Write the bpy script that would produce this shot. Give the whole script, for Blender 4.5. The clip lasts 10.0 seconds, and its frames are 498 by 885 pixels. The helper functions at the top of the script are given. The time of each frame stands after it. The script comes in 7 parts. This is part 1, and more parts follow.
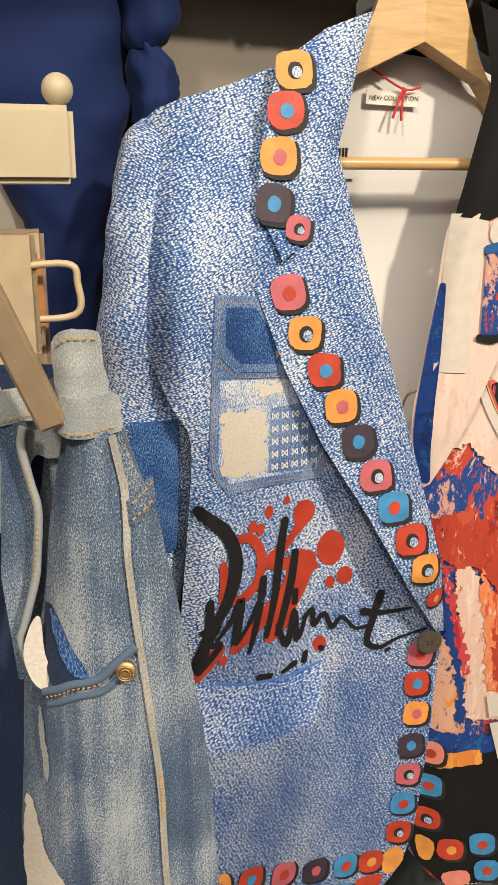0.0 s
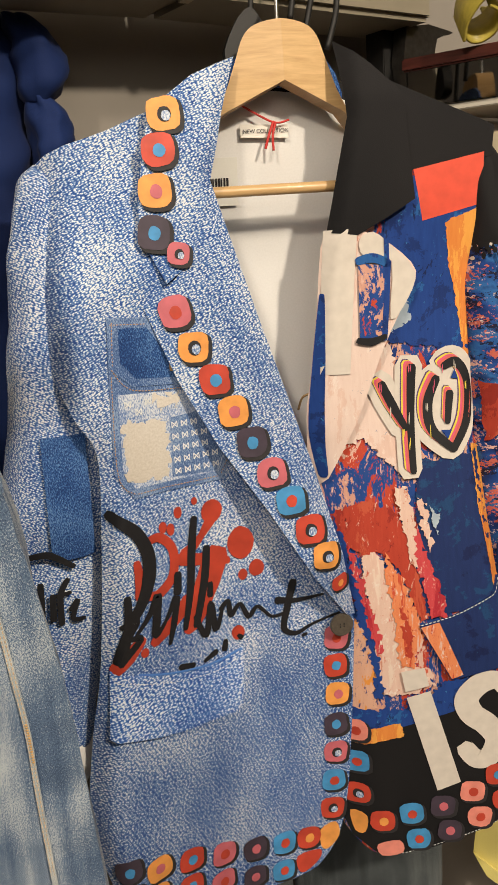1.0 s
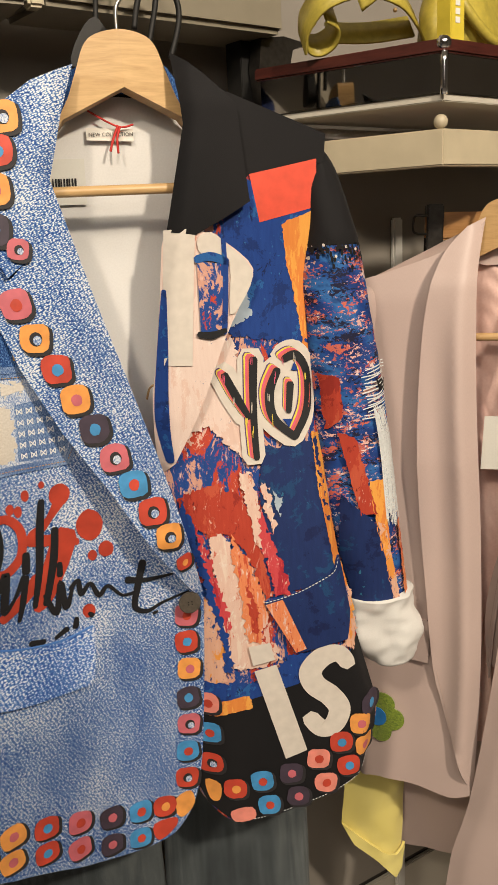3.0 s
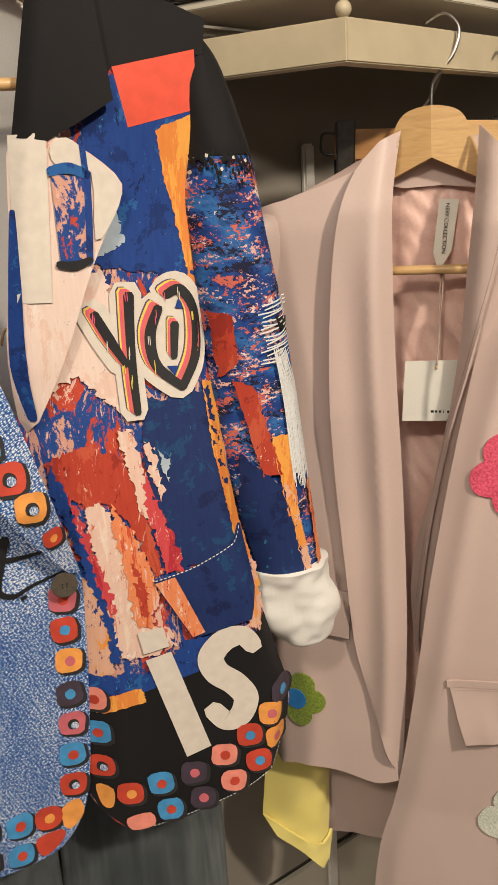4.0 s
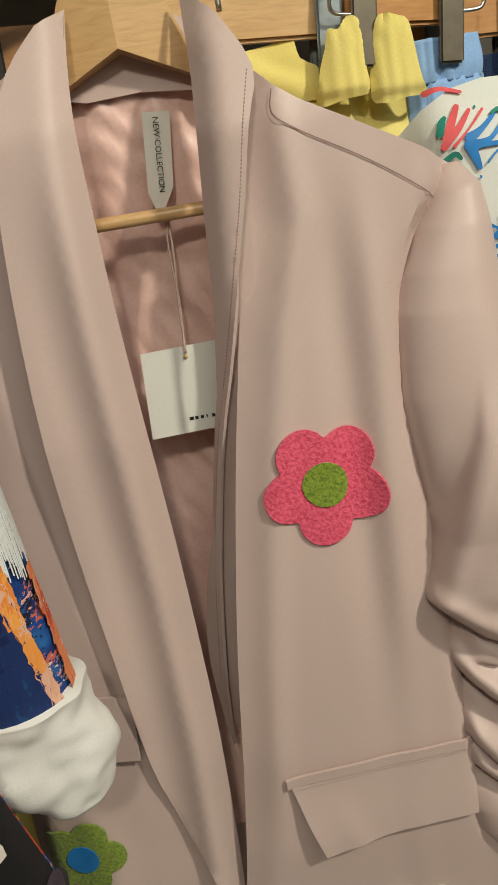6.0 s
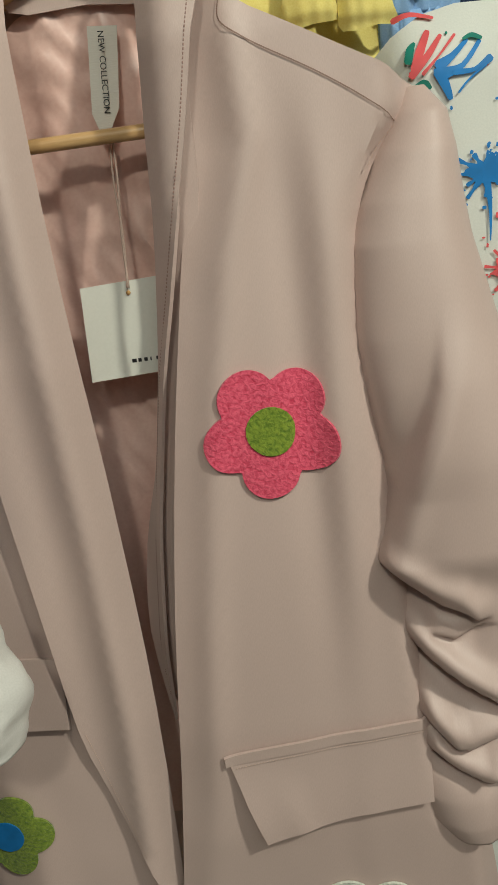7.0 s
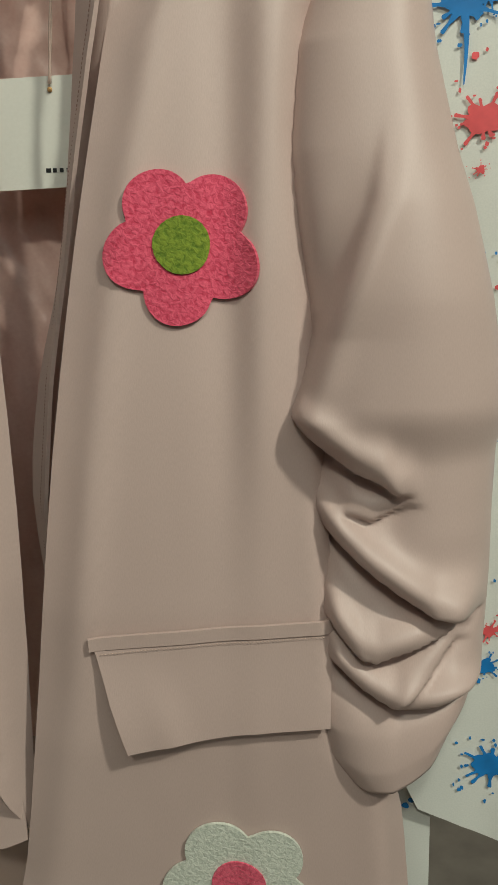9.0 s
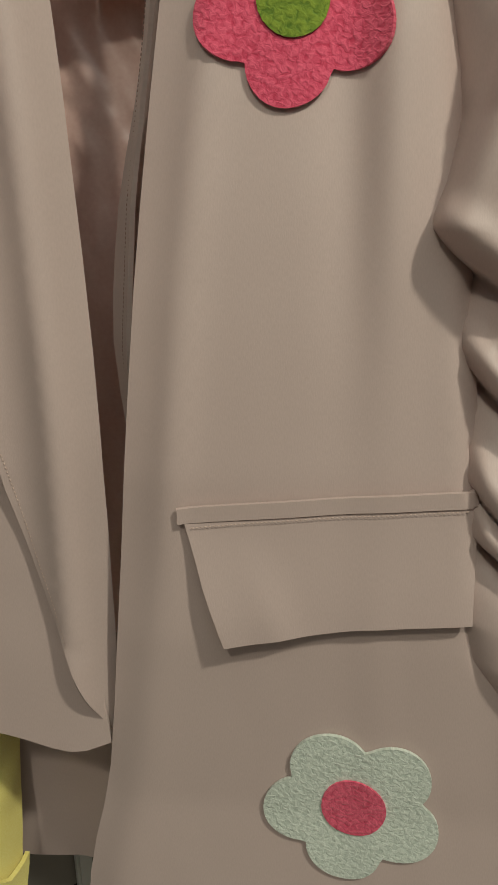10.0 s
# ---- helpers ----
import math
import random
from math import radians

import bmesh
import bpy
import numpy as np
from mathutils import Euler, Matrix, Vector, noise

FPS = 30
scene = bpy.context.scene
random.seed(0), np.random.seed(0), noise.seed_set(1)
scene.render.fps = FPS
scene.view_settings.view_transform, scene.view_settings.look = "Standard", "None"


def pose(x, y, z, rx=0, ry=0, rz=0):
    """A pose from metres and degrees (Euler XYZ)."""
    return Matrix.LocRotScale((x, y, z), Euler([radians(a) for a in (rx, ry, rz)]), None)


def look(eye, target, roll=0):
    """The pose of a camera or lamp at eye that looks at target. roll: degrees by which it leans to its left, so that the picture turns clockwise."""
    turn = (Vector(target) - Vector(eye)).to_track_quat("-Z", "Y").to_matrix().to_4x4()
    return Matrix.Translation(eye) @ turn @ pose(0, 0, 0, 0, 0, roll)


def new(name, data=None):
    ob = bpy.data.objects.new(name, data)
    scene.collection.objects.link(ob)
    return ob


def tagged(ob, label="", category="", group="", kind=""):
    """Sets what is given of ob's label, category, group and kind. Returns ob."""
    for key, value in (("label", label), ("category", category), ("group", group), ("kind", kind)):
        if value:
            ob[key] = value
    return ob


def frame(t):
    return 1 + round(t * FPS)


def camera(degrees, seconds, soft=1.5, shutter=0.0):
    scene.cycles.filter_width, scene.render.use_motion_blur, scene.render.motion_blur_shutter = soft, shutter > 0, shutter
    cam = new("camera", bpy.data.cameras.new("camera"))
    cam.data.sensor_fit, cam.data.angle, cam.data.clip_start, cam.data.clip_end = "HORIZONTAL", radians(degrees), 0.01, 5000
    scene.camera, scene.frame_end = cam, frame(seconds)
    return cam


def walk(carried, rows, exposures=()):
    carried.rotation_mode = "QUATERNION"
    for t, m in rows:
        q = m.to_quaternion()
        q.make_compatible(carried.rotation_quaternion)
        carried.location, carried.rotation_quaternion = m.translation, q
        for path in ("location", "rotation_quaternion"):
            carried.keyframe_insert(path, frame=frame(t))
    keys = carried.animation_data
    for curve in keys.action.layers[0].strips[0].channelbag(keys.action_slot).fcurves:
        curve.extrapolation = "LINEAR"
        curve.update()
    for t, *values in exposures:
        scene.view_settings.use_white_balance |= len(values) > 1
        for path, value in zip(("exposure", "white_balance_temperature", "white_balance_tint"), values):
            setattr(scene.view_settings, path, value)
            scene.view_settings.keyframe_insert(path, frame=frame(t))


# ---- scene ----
cam = camera(32.7, 10.0)
PATH = [
    (0, (-0.02, 0.013, 1.507), (0.034, 1.938, 0.969), -0.1),
    (0.5, (0.032, -0.005, 1.502), (0.105, 1.928, 0.994), -2.4),
    (1, (0.062, -0.062, 1.506), (0.131, 1.877, 1.02), -3.9),
    (1.5, (0.077, -0.096, 1.519), (0.124, 1.842, 1.028), -4.4),
    (2, (0.095, -0.134, 1.519), (0.183, 1.802, 1.026), -4.2),
    (2.5, (0.112, -0.148, 1.515), (0.291, 1.782, 1.022), -3.6),
    (3, (0.16, -0.122, 1.502), (0.357, 1.804, 1.004), -2.9),
    (3.2, (0.184, -0.113, 1.494), (0.391, 1.805, 0.964), -2.7),
    (4.3, (0.243, 0.053, 1.434), (0.623, 1.928, 0.851), -4.4),
    (4.5, (0.256, 0.089, 1.426), (0.677, 1.958, 0.855), -5.3),
    (5, (0.296, 0.188, 1.401), (0.86, 2.017, 0.82), -7.6),
    (5.5, (0.317, 0.253, 1.387), (1.069, 2.006, 0.785), -9.2),
    (6, (0.329, 0.285, 1.378), (1.211, 1.968, 0.753), -9.7),
    (6.2, (0.334, 0.297, 1.374), (1.247, 1.96, 0.741), -9.8),
    (7.3, (0.4, 0.286, 1.287), (1.234, 2.02, 0.738), -7.1),
    (7.5, (0.409, 0.285, 1.283), (1.232, 2.031, 0.759), -6.5),
    (8, (0.423, 0.296, 1.237), (1.241, 2.057, 0.758), -4.9),
    (8.5, (0.443, 0.295, 1.186), (1.288, 2.052, 0.74), -3.6),
    (9, (0.46, 0.297, 1.126), (1.303, 2.063, 0.709), -1.2),
    (9.5, (0.477, 0.342, 1.067), (1.247, 2.122, 0.578), -1.3),
    (10, (0.488, 0.384, 1.044), (1.09, 2.213, 0.504), -2.4),
]
EXPOSURES = [
    (0.0, 0.14, 6500, 10), (0.6, 0.04, 6500, 10), (1.2, 0.0, 6500, 10), (3.2, 0.02, 6500, 10), (4.5, 0.02, 6400, 11), (5.0, 0.04, 6300, 10), (5.5, -0.04, 6250, 7), (6.2, -0.34, 5900, 0), (7.5, -0.45, 5700, -4), (10.0, -0.5, 5700, -4),
]
walk(cam, [(t, look(eye, target, roll)) for t, eye, target, roll in PATH], EXPOSURES)

from mathutils import geometry

# ---- world, lamps ----
world = bpy.data.worlds.new("shop_air")
scene.world = world
world.use_nodes = True
world.node_tree.nodes["Background"].inputs[0].default_value = (1.0, 0.90, 0.78, 1)
world.node_tree.nodes["Background"].inputs[1].default_value = 0.07


def lamp(name, kind, eye, target, power, size, colour, spread=None):
    data = bpy.data.lights.new(name, kind)
    data.energy, data.color = power, colour
    if kind == "AREA":
        data.shape, data.size, data.size_y = "RECTANGLE", size[0], size[1]
    else:
        data.shadow_soft_size, data.spot_size, data.spot_blend = size, radians(spread), 0.6
    ob = new(name, data)
    ob.matrix_world = look(eye, target)
    return ob


WARM = (1.0, 0.86, 0.68)
lamp("ceiling_spot_light", "SPOT", (1.20, -1.15, 2.75), (0.62, 0.8, 1.08), 208, 0.075, WARM, 80)
lamp("ceiling_spot_light", "SPOT", (-0.45, -1.15, 2.75), (0.3, 0.8, 1.2), 84, 0.09, WARM, 80)
# Two unseen fill panels, added to lift the dark parts of the garments
lamp("added_fill_light", "AREA", (0.4, -0.9, 2.85), (0.4, -0.6, 0.0), 20, (2.2, 1.2), (1.0, 0.90, 0.77))
lamp("added_fill_light", "AREA", (0.1, -2.4, 2.6), (0.35, 0.8, 1.1), 13, (1.8, 0.9), (1.0, 0.90, 0.77))

# ---- materials ----


def material(name, rough=0.8, metal=0.0, sheen=0.0, coat=0.0, spec=0.5):
    m = bpy.data.materials.new(name)
    m.use_nodes = True
    b = m.node_tree.nodes["Principled BSDF"]
    b.inputs["Roughness"].default_value = rough
    b.inputs["Metallic"].default_value = metal
    b.inputs["Sheen Weight"].default_value = sheen
    b.inputs["Coat Weight"].default_value = coat
    b.inputs["Specular IOR Level"].default_value = spec
    return m, m.node_tree, b


def node(tree, kind, **values):
    n = tree.nodes.new(kind)
    for key, value in values.items():
        n.inputs[key.replace("_", " ")].default_value = value
    return n


def coords(tree, scale, turn=0.0, use="UV"):
    """Coordinates turned first and then stretched, so that threads can run aslant."""
    c = tree.nodes.new("ShaderNodeTexCoord")
    r = tree.nodes.new("ShaderNodeMapping")
    r.inputs["Rotation"].default_value = (0, 0, radians(turn))
    m = tree.nodes.new("ShaderNodeMapping")
    m.inputs["Scale"].default_value = scale
    tree.links.new(c.outputs[use], r.inputs["Vector"])
    tree.links.new(r.outputs["Vector"], m.inputs["Vector"])
    return m.outputs["Vector"]


def grain(tree, vector, scale=1.0, detail=3.0, distortion=0.0, rough=0.5):
    n = node(tree, "ShaderNodeTexNoise", Scale=scale, Detail=detail, Distortion=distortion, Roughness=rough)
    tree.links.new(vector, n.inputs["Vector"])
    return n.outputs["Fac"]


def ramp(tree, fac, stops, sharp=False):
    r = tree.nodes.new("ShaderNodeValToRGB")
    r.color_ramp.interpolation = "CONSTANT" if sharp else "LINEAR"
    while len(r.color_ramp.elements) < len(stops):
        r.color_ramp.elements.new(0.5)
    for e, (p, c) in zip(r.color_ramp.elements, stops):
        e.position, e.color = p, (*c, 1)
    tree.links.new(fac, r.inputs["Fac"])
    return r.outputs["Color"]


def blend(tree, fac, a, b, mode="MIX"):
    n = tree.nodes.new("ShaderNodeMix")
    n.data_type, n.blend_type = "RGBA", mode
    for socket, value in (("Factor", fac), ("A", a), ("B", b)):
        slot = [s for s in n.inputs if s.name == socket and s.type == ("VALUE" if socket == "Factor" else "RGBA")][0]
        if isinstance(value, (int, float)):
            slot.default_value = value
        elif isinstance(value, tuple):
            slot.default_value = (*value, 1)
        else:
            tree.links.new(value, slot)
    return [s for s in n.outputs if s.type == "RGBA"][0]


def relief(tree, b, height, strength=0.3, distance=0.001):
    n = node(tree, "ShaderNodeBump", Strength=strength, Distance=distance)
    tree.links.new(height, n.inputs["Height"])
    tree.links.new(n.outputs["Normal"], b.inputs["Normal"])


def cloth_mat(name, dark, light, weave=900.0, rough=0.85, sheen=0.2, bump=0.25, turn=0.0, stretch=1.0, wear=6.0, use="UV", spec=0.3):
    m, t, b = material(name, rough, sheen=sheen, spec=spec)
    big = grain(t, coords(t, (wear, wear * 0.6, wear), 0, use), 1, 4)
    fine = grain(t, coords(t, (weave, weave * stretch, weave), turn, use), 1, 2)
    mid = blend(t, 0.35, big, fine)
    t.links.new(ramp(t, mid, ((0.32, dark), (0.66, light))), b.inputs["Base Color"])
    relief(t, b, fine, bump, 0.0006)
    return m


def denim_mat(name, deep, mid, pale, scale=300.0, turn=24.0, fade=4.0, bias=0.0, use="UV", contrast=0.09, bump=0.4, wash=0.5, long=2.6, streak=0.0, weave=0.0, low=0.0):
    """Slubbed twill: short pale threads over blue, faded in soft patches."""
    m, t, b = material(name, 0.9, sheen=0.1, spec=0.25)
    slub = grain(t, coords(t, (scale, scale * long, scale), turn, use), 1, 2.0, 0.4)
    if weave:
        # rows of pale thread floats set in a net of blue
        cell = t.nodes.new("ShaderNodeTexVoronoi")
        cell.voronoi_dimensions = "2D"
        cell.inputs["Scale"].default_value = 1.0
        cell.inputs["Randomness"].default_value = 0.62
        warp = node(t, "ShaderNodeTexNoise", Scale=55.0, Detail=2.0)
        flat = coords(t, (1, 1, 1), 0, use)
        t.links.new(flat, warp.inputs["Vector"])
        shift = t.nodes.new("ShaderNodeVectorMath")
        shift.operation = "MULTIPLY_ADD"
        t.links.new(warp.outputs["Color"], shift.inputs[0])
        shift.inputs[1].default_value = (0.0035, 0.0035, 0.0)
        t.links.new(flat, shift.inputs[2])
        threads = t.nodes.new("ShaderNodeMapping")
        threads.inputs["Rotation"].default_value = (0, 0, radians(turn))
        stretch = t.nodes.new("ShaderNodeMapping")
        stretch.inputs["Scale"].default_value = (weave, weave * 1.75, weave)
        t.links.new(shift.outputs["Vector"], threads.inputs["Vector"])
        t.links.new(threads.outputs["Vector"], stretch.inputs["Vector"])
        t.links.new(stretch.outputs["Vector"], cell.inputs["Vector"])
        rise = t.nodes.new("ShaderNodeMath")
        rise.operation = "MULTIPLY_ADD"
        t.links.new(cell.outputs["Distance"], rise.inputs[0])
        rise.inputs[1].default_value = -0.62
        rise.inputs[2].default_value = 0.5 + 0.62 * 0.37
        slub = blend(t, 0.55, slub, rise.outputs[0])
    fade_f = grain(t, coords(t, (fade, fade * 0.7, fade), 0, use), 1, 3)
    if streak:
        fade_f = blend(t, streak, fade_f, grain(t, coords(t, (90, 7, 90), 0, use), 1, 4))
    both = t.nodes.new("ShaderNodeMath")
    both.operation = "MULTIPLY_ADD"
    t.links.new(fade_f, both.inputs[0])
    both.inputs[1].default_value = wash
    t.links.new(slub, both.inputs[2])
    if low:
        # the print turns bluer towards the hem
        split = t.nodes.new("ShaderNodeSeparateXYZ")
        t.links.new(coords(t, (1, 1, 1), 0, use), split.inputs[0])
        span = t.nodes.new("ShaderNodeMapRange")
        for key, value in (("From Min", 0.98), ("From Max", 1.20), ("To Min", -low), ("To Max", 0.0)):
            span.inputs[key].default_value = value
        t.links.new(split.outputs["Y"], span.inputs["Value"])
        summed = t.nodes.new("ShaderNodeMath")
        summed.operation = "ADD"
        t.links.new(both.outputs[0], summed.inputs[0])
        t.links.new(span.outputs["Result"], summed.inputs[1])
        both = summed
    c = 0.5 + 0.5 * wash + bias
    lift = t.nodes.new("ShaderNodeMath")
    lift.operation = "MULTIPLY"
    t.links.new(both.outputs[0], lift.inputs[0])
    lift.inputs[1].default_value = 1 / (2 * c)
    s = 1 / (2 * c)
    t.links.new(ramp(t, lift.outputs[0], (((c - contrast * 1.6) * s, deep), (0.5, mid), ((c + contrast) * s, pale))), b.inputs["Base Color"])
    relief(t, b, slub, bump, 0.0008)
    return m


def paint_mat(name, colours, scale=25.0, stretch=0.35, seed=0.0, distortion=1.2, edges=None, rough=0.75, detail=10.0, fleck=None):
    """Brushed print: ragged fields of paint with dry-brush streaks and a canvas grain."""
    m, t, b = material(name, rough, spec=0.3)
    v = coords(t, (scale, scale * stretch, scale))
    v.node.inputs["Location"].default_value = (seed, seed * 0.7, seed)
    n = grain(t, v, 1, detail, distortion * 0.3, 0.72)
    k = len(colours)
    stops = [((0.30 + 0.40 * i / (k - 1)) if edges is None else edges[i], c) for i, c in enumerate(colours)]
    base = ramp(t, n, [(0.0, stops[0][1])] + stops[1:], True)
    if fleck:
        # dry flecks of other paints dragged over the field
        for i, (colour, level) in enumerate(fleck):
            f = coords(t, (scale * 3.2, scale * (1.0 + 0.6 * i), scale * 3), 8)
            f.node.inputs["Location"].default_value = (seed + 3.3 * i, seed * 1.3 + i, 0)
            mask = ramp(t, grain(t, f, 1, 9, 0.5, 0.75), ((level, (0, 0, 0)), (level + 0.015, (1, 1, 1))))
            base = blend(t, mask, base, colour)
        # crumbs of the field's own paints along every mark
        for i in (0, 1):
            f = coords(t, (scale * (5 + 4 * i), scale * 3.5, scale * 5), 20 * i)
            f.node.inputs["Location"].default_value = (seed * 2 + i, seed, 0)
            mask = ramp(t, grain(t, f, 1, 7, 0.3, 0.7), ((0.655, (0, 0, 0)), (0.675, (1, 1, 1))))
            base = blend(t, mask, base, (fleck[0][0], colours[-1])[i])
    streak = grain(t, coords(t, (300, 40, 300)), 1, 4)
    t.links.new(blend(t, 0.16, base, ramp(t, streak, ((0.3, (0.12, 0.11, 0.11)), (0.7, (0.85, 0.8, 0.76)))), "SOFT_LIGHT"), b.inputs["Base Color"])
    relief(t, b, grain(t, coords(t, (700, 700, 700)), 1, 2), 0.25, 0.0006)
    return m


def dabbed_mat(name, ground, dabs, seed=0.0):
    """Knitted-looking print: rows of short dabs over a dark ground."""
    m, t, b = material(name, 0.75, spec=0.3)
    wash = grain(t, coords(t, (26, 40, 26)), 1, 5)
    base = ramp(t, wash, ((0.30, ground[0]), (0.48, ground[1]), (0.60, ground[2]), (0.72, ground[0])))
    for i, (colour, level) in enumerate(dabs):
        wide = coords(t, (24, 62, 24), 4)
        wide.node.inputs["Location"].default_value = (seed + 5.1 * i, seed + 2.7 * i, 0)
        fine = coords(t, (210, 330, 210), 6)
        fine.node.inputs["Location"].default_value = (seed + 1.9 * i, 3.3 * i, 0)
        both = blend(t, 0.46, grain(t, wide, 1, 3, 0.5), grain(t, fine, 1, 4, 0.2, 0.65))
        base = blend(t, ramp(t, both, ((level, (0, 0, 0)), (level + 0.012, (1, 1, 1)))), base, colour)
    t.links.new(base, b.inputs["Base Color"])
    relief(t, b, grain(t, coords(t, (420, 900, 420)), 1, 2), 0.3, 0.0007)
    return m


def plain_mat(name, colour, rough=0.7, vary=0.12, scale=60.0, metal=0.0, use="Object", bump=0.08, coat=0.0):
    m, t, b = material(name, rough, metal, coat=coat)
    n = grain(t, coords(t, (scale, scale, scale), 0, use), 1, 5)
    lo = tuple(c * (1 - vary) for c in colour)
    hi = tuple(min(1, c * (1 + vary)) for c in colour)
    t.links.new(ramp(t, n, ((0.3, lo), (0.7, hi))), b.inputs["Base Color"])
    if bump:
        relief(t, b, n, bump, 0.001)
    return m


def wood_mat(name, dark, light, scale=18.0):
    m, t, b = material(name, 0.38, coat=0.25)
    n = grain(t, coords(t, (scale, scale, scale * 9), 8, "Object"), 1, 5, 1.2)
    f = grain(t, coords(t, (120, 120, 1500), 8, "Object"), 1, 2)
    t.links.new(ramp(t, blend(t, 0.25, n, f), ((0.28, dark), (0.68, light))), b.inputs["Base Color"])
    relief(t, b, f, 0.06, 0.0005)
    return m


def felt_mat(name, dark, light):
    m, t, b = material(name, 0.85, sheen=0.35, spec=0.3)
    n = grain(t, coords(t, (330, 380, 330), 30), 1, 3, 0.6, 0.5)
    t.links.new(ramp(t, n, ((0.3, dark), (0.62, light))), b.inputs["Base Color"])
    relief(t, b, n, 0.6, 0.0020)
    return m


DENIM = denim_mat("printed denim", (0.016, 0.064, 0.26), (0.12, 0.235, 0.48), (0.72, 0.76, 0.80), 330, -24, 16.0, -0.004, contrast=0.074, wash=0.24, long=2.0, weave=330, low=0.030)
DENIM_MID = denim_mat("mid denim patch", (0.04, 0.09, 0.24), (0.10, 0.18, 0.38), (0.26, 0.36, 0.54), 500, 80, 22, 0.0)
DENIM_DARK = denim_mat("dark denim patch", (0.010, 0.035, 0.14), (0.03, 0.10, 0.30), (0.12, 0.24, 0.48), 500, 80, 22, 0.04)
DENIM_PALE = denim_mat("pale patch denim", (0.10, 0.18, 0.40), (0.30, 0.39, 0.58), (0.64, 0.68, 0.74), 420, 85, 30, 0.0)
DENIM_FLAP = denim_mat("pocket denim", (0.014, 0.070, 0.34), (0.08, 0.22, 0.58), (0.74, 0.81, 0.88), 280, -14, 18, 0.006, contrast=0.078, wash=0.22, long=1.9, weave=280)
JEANS = denim_mat("washed jeans denim", (0.026, 0.048, 0.10), (0.095, 0.145, 0.225), (0.37, 0.41, 0.44), 900, 70, 20, 0.0, contrast=0.15, bump=0.25, wash=1.2, streak=0.45)
JEANS_PALE = denim_mat("bleached jeans denim", (0.17, 0.21, 0.24), (0.29, 0.32, 0.33), (0.46, 0.47, 0.45), 900, 70, 26, 0.0, contrast=0.2, bump=0.2, wash=1.0, streak=0.3)
# Dark copy: navy jeans' own colour, and painted shade inside the washed pair
JEANS_DARK = denim_mat("navy denim and painted shade", (0.008, 0.016, 0.045), (0.016, 0.03, 0.075), (0.04, 0.07, 0.13), 900, 70, 9, 0.0, contrast=0.2, bump=0.2)
GREY_DENIM = denim_mat("grey denim", (0.022, 0.028, 0.032), (0.060, 0.072, 0.078), (0.15, 0.17, 0.175), 800, 80, 8, 0.0, contrast=0.2, bump=0.2, wash=1.1, streak=0.4)
NAVY = cloth_mat("navy cloth", (0.002, 0.008, 0.045), (0.004, 0.020, 0.105), 900, 0.8, 0.03)
CREAM = cloth_mat("oatmeal patch", (0.50, 0.45, 0.38), (0.74, 0.70, 0.64), 500, 0.9, 0.1, 0.4)
LINING = cloth_mat("white lining satin", (0.74, 0.73, 0.71), (0.84, 0.83, 0.81), 500, 0.32, 0.0, 0.05, spec=0.5)
WHITE = cloth_mat("white cotton", (0.66, 0.65, 0.62), (0.80, 0.79, 0.76), 700, 0.8, 0.1, 0.15)
BLACK = cloth_mat("black crepe", (0.006, 0.006, 0.007), (0.014, 0.013, 0.014), 900, 0.75, 0.03, 0.2, spec=0.2)
INK = plain_mat("black print", (0.012, 0.012, 0.014), 0.45, 0.2, 200, use="UV", bump=0.0)
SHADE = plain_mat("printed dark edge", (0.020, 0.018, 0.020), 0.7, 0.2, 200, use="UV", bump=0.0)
RED = plain_mat("red print", (0.52, 0.055, 0.028), 0.6, 0.2, 45, use="UV", bump=0.0)
BLOOD = plain_mat("splash red print", (0.42, 0.045, 0.022), 0.5, 0.2, 45, use="UV", bump=0.0)
BRIGHT = plain_mat("scarlet patch", (0.72, 0.085, 0.045), 0.75, 0.1, 60, use="UV")
ORANGE = plain_mat("orange print", (0.80, 0.33, 0.075), 0.6, 0.15, 60, use="UV", bump=0.0)
BLUE = plain_mat("sky blue print", (0.055, 0.27, 0.55), 0.6, 0.2, 60, use="UV", bump=0.0)
PLUM = plain_mat("plum print", (0.050, 0.035, 0.055), 0.6, 0.2, 60, use="UV", bump=0.0)
ROSE = plain_mat("rose print", (0.55, 0.13, 0.16), 0.6, 0.15, 60, use="UV", bump=0.0)
SALMON = plain_mat("salmon print", (0.78, 0.26, 0.20), 0.6, 0.15, 60, use="UV", bump=0.0)
YELLOW_INK = plain_mat("yellow print", (0.74, 0.60, 0.07), 0.6, 0.1, 60, use="UV", bump=0.0)
PINK_INK = plain_mat("magenta print", (0.72, 0.10, 0.20), 0.6, 0.1, 60, use="UV", bump=0.0)
OFFWHITE = plain_mat("off-white print", (0.66, 0.60, 0.53), 0.65, 0.06, 90, use="UV", bump=0.05)
GREYBLUE = plain_mat("grey-blue print", (0.38, 0.46, 0.54), 0.65, 0.1, 90, use="UV", bump=0.05)
BLUSH, NAVY_INK, RUST = (0.70, 0.45, 0.37), (0.010, 0.035, 0.17), (0.50, 0.06, 0.03)
P_MIX = paint_mat("painted canvas print", (NAVY_INK, (0.62, 0.33, 0.25), (0.014, 0.06, 0.26), RUST, BLUSH, (0.02, 0.10, 0.30)), 34, 0.4, 3.1, 1.4, fleck=((BLUSH, 0.60), (NAVY_INK, 0.62)))
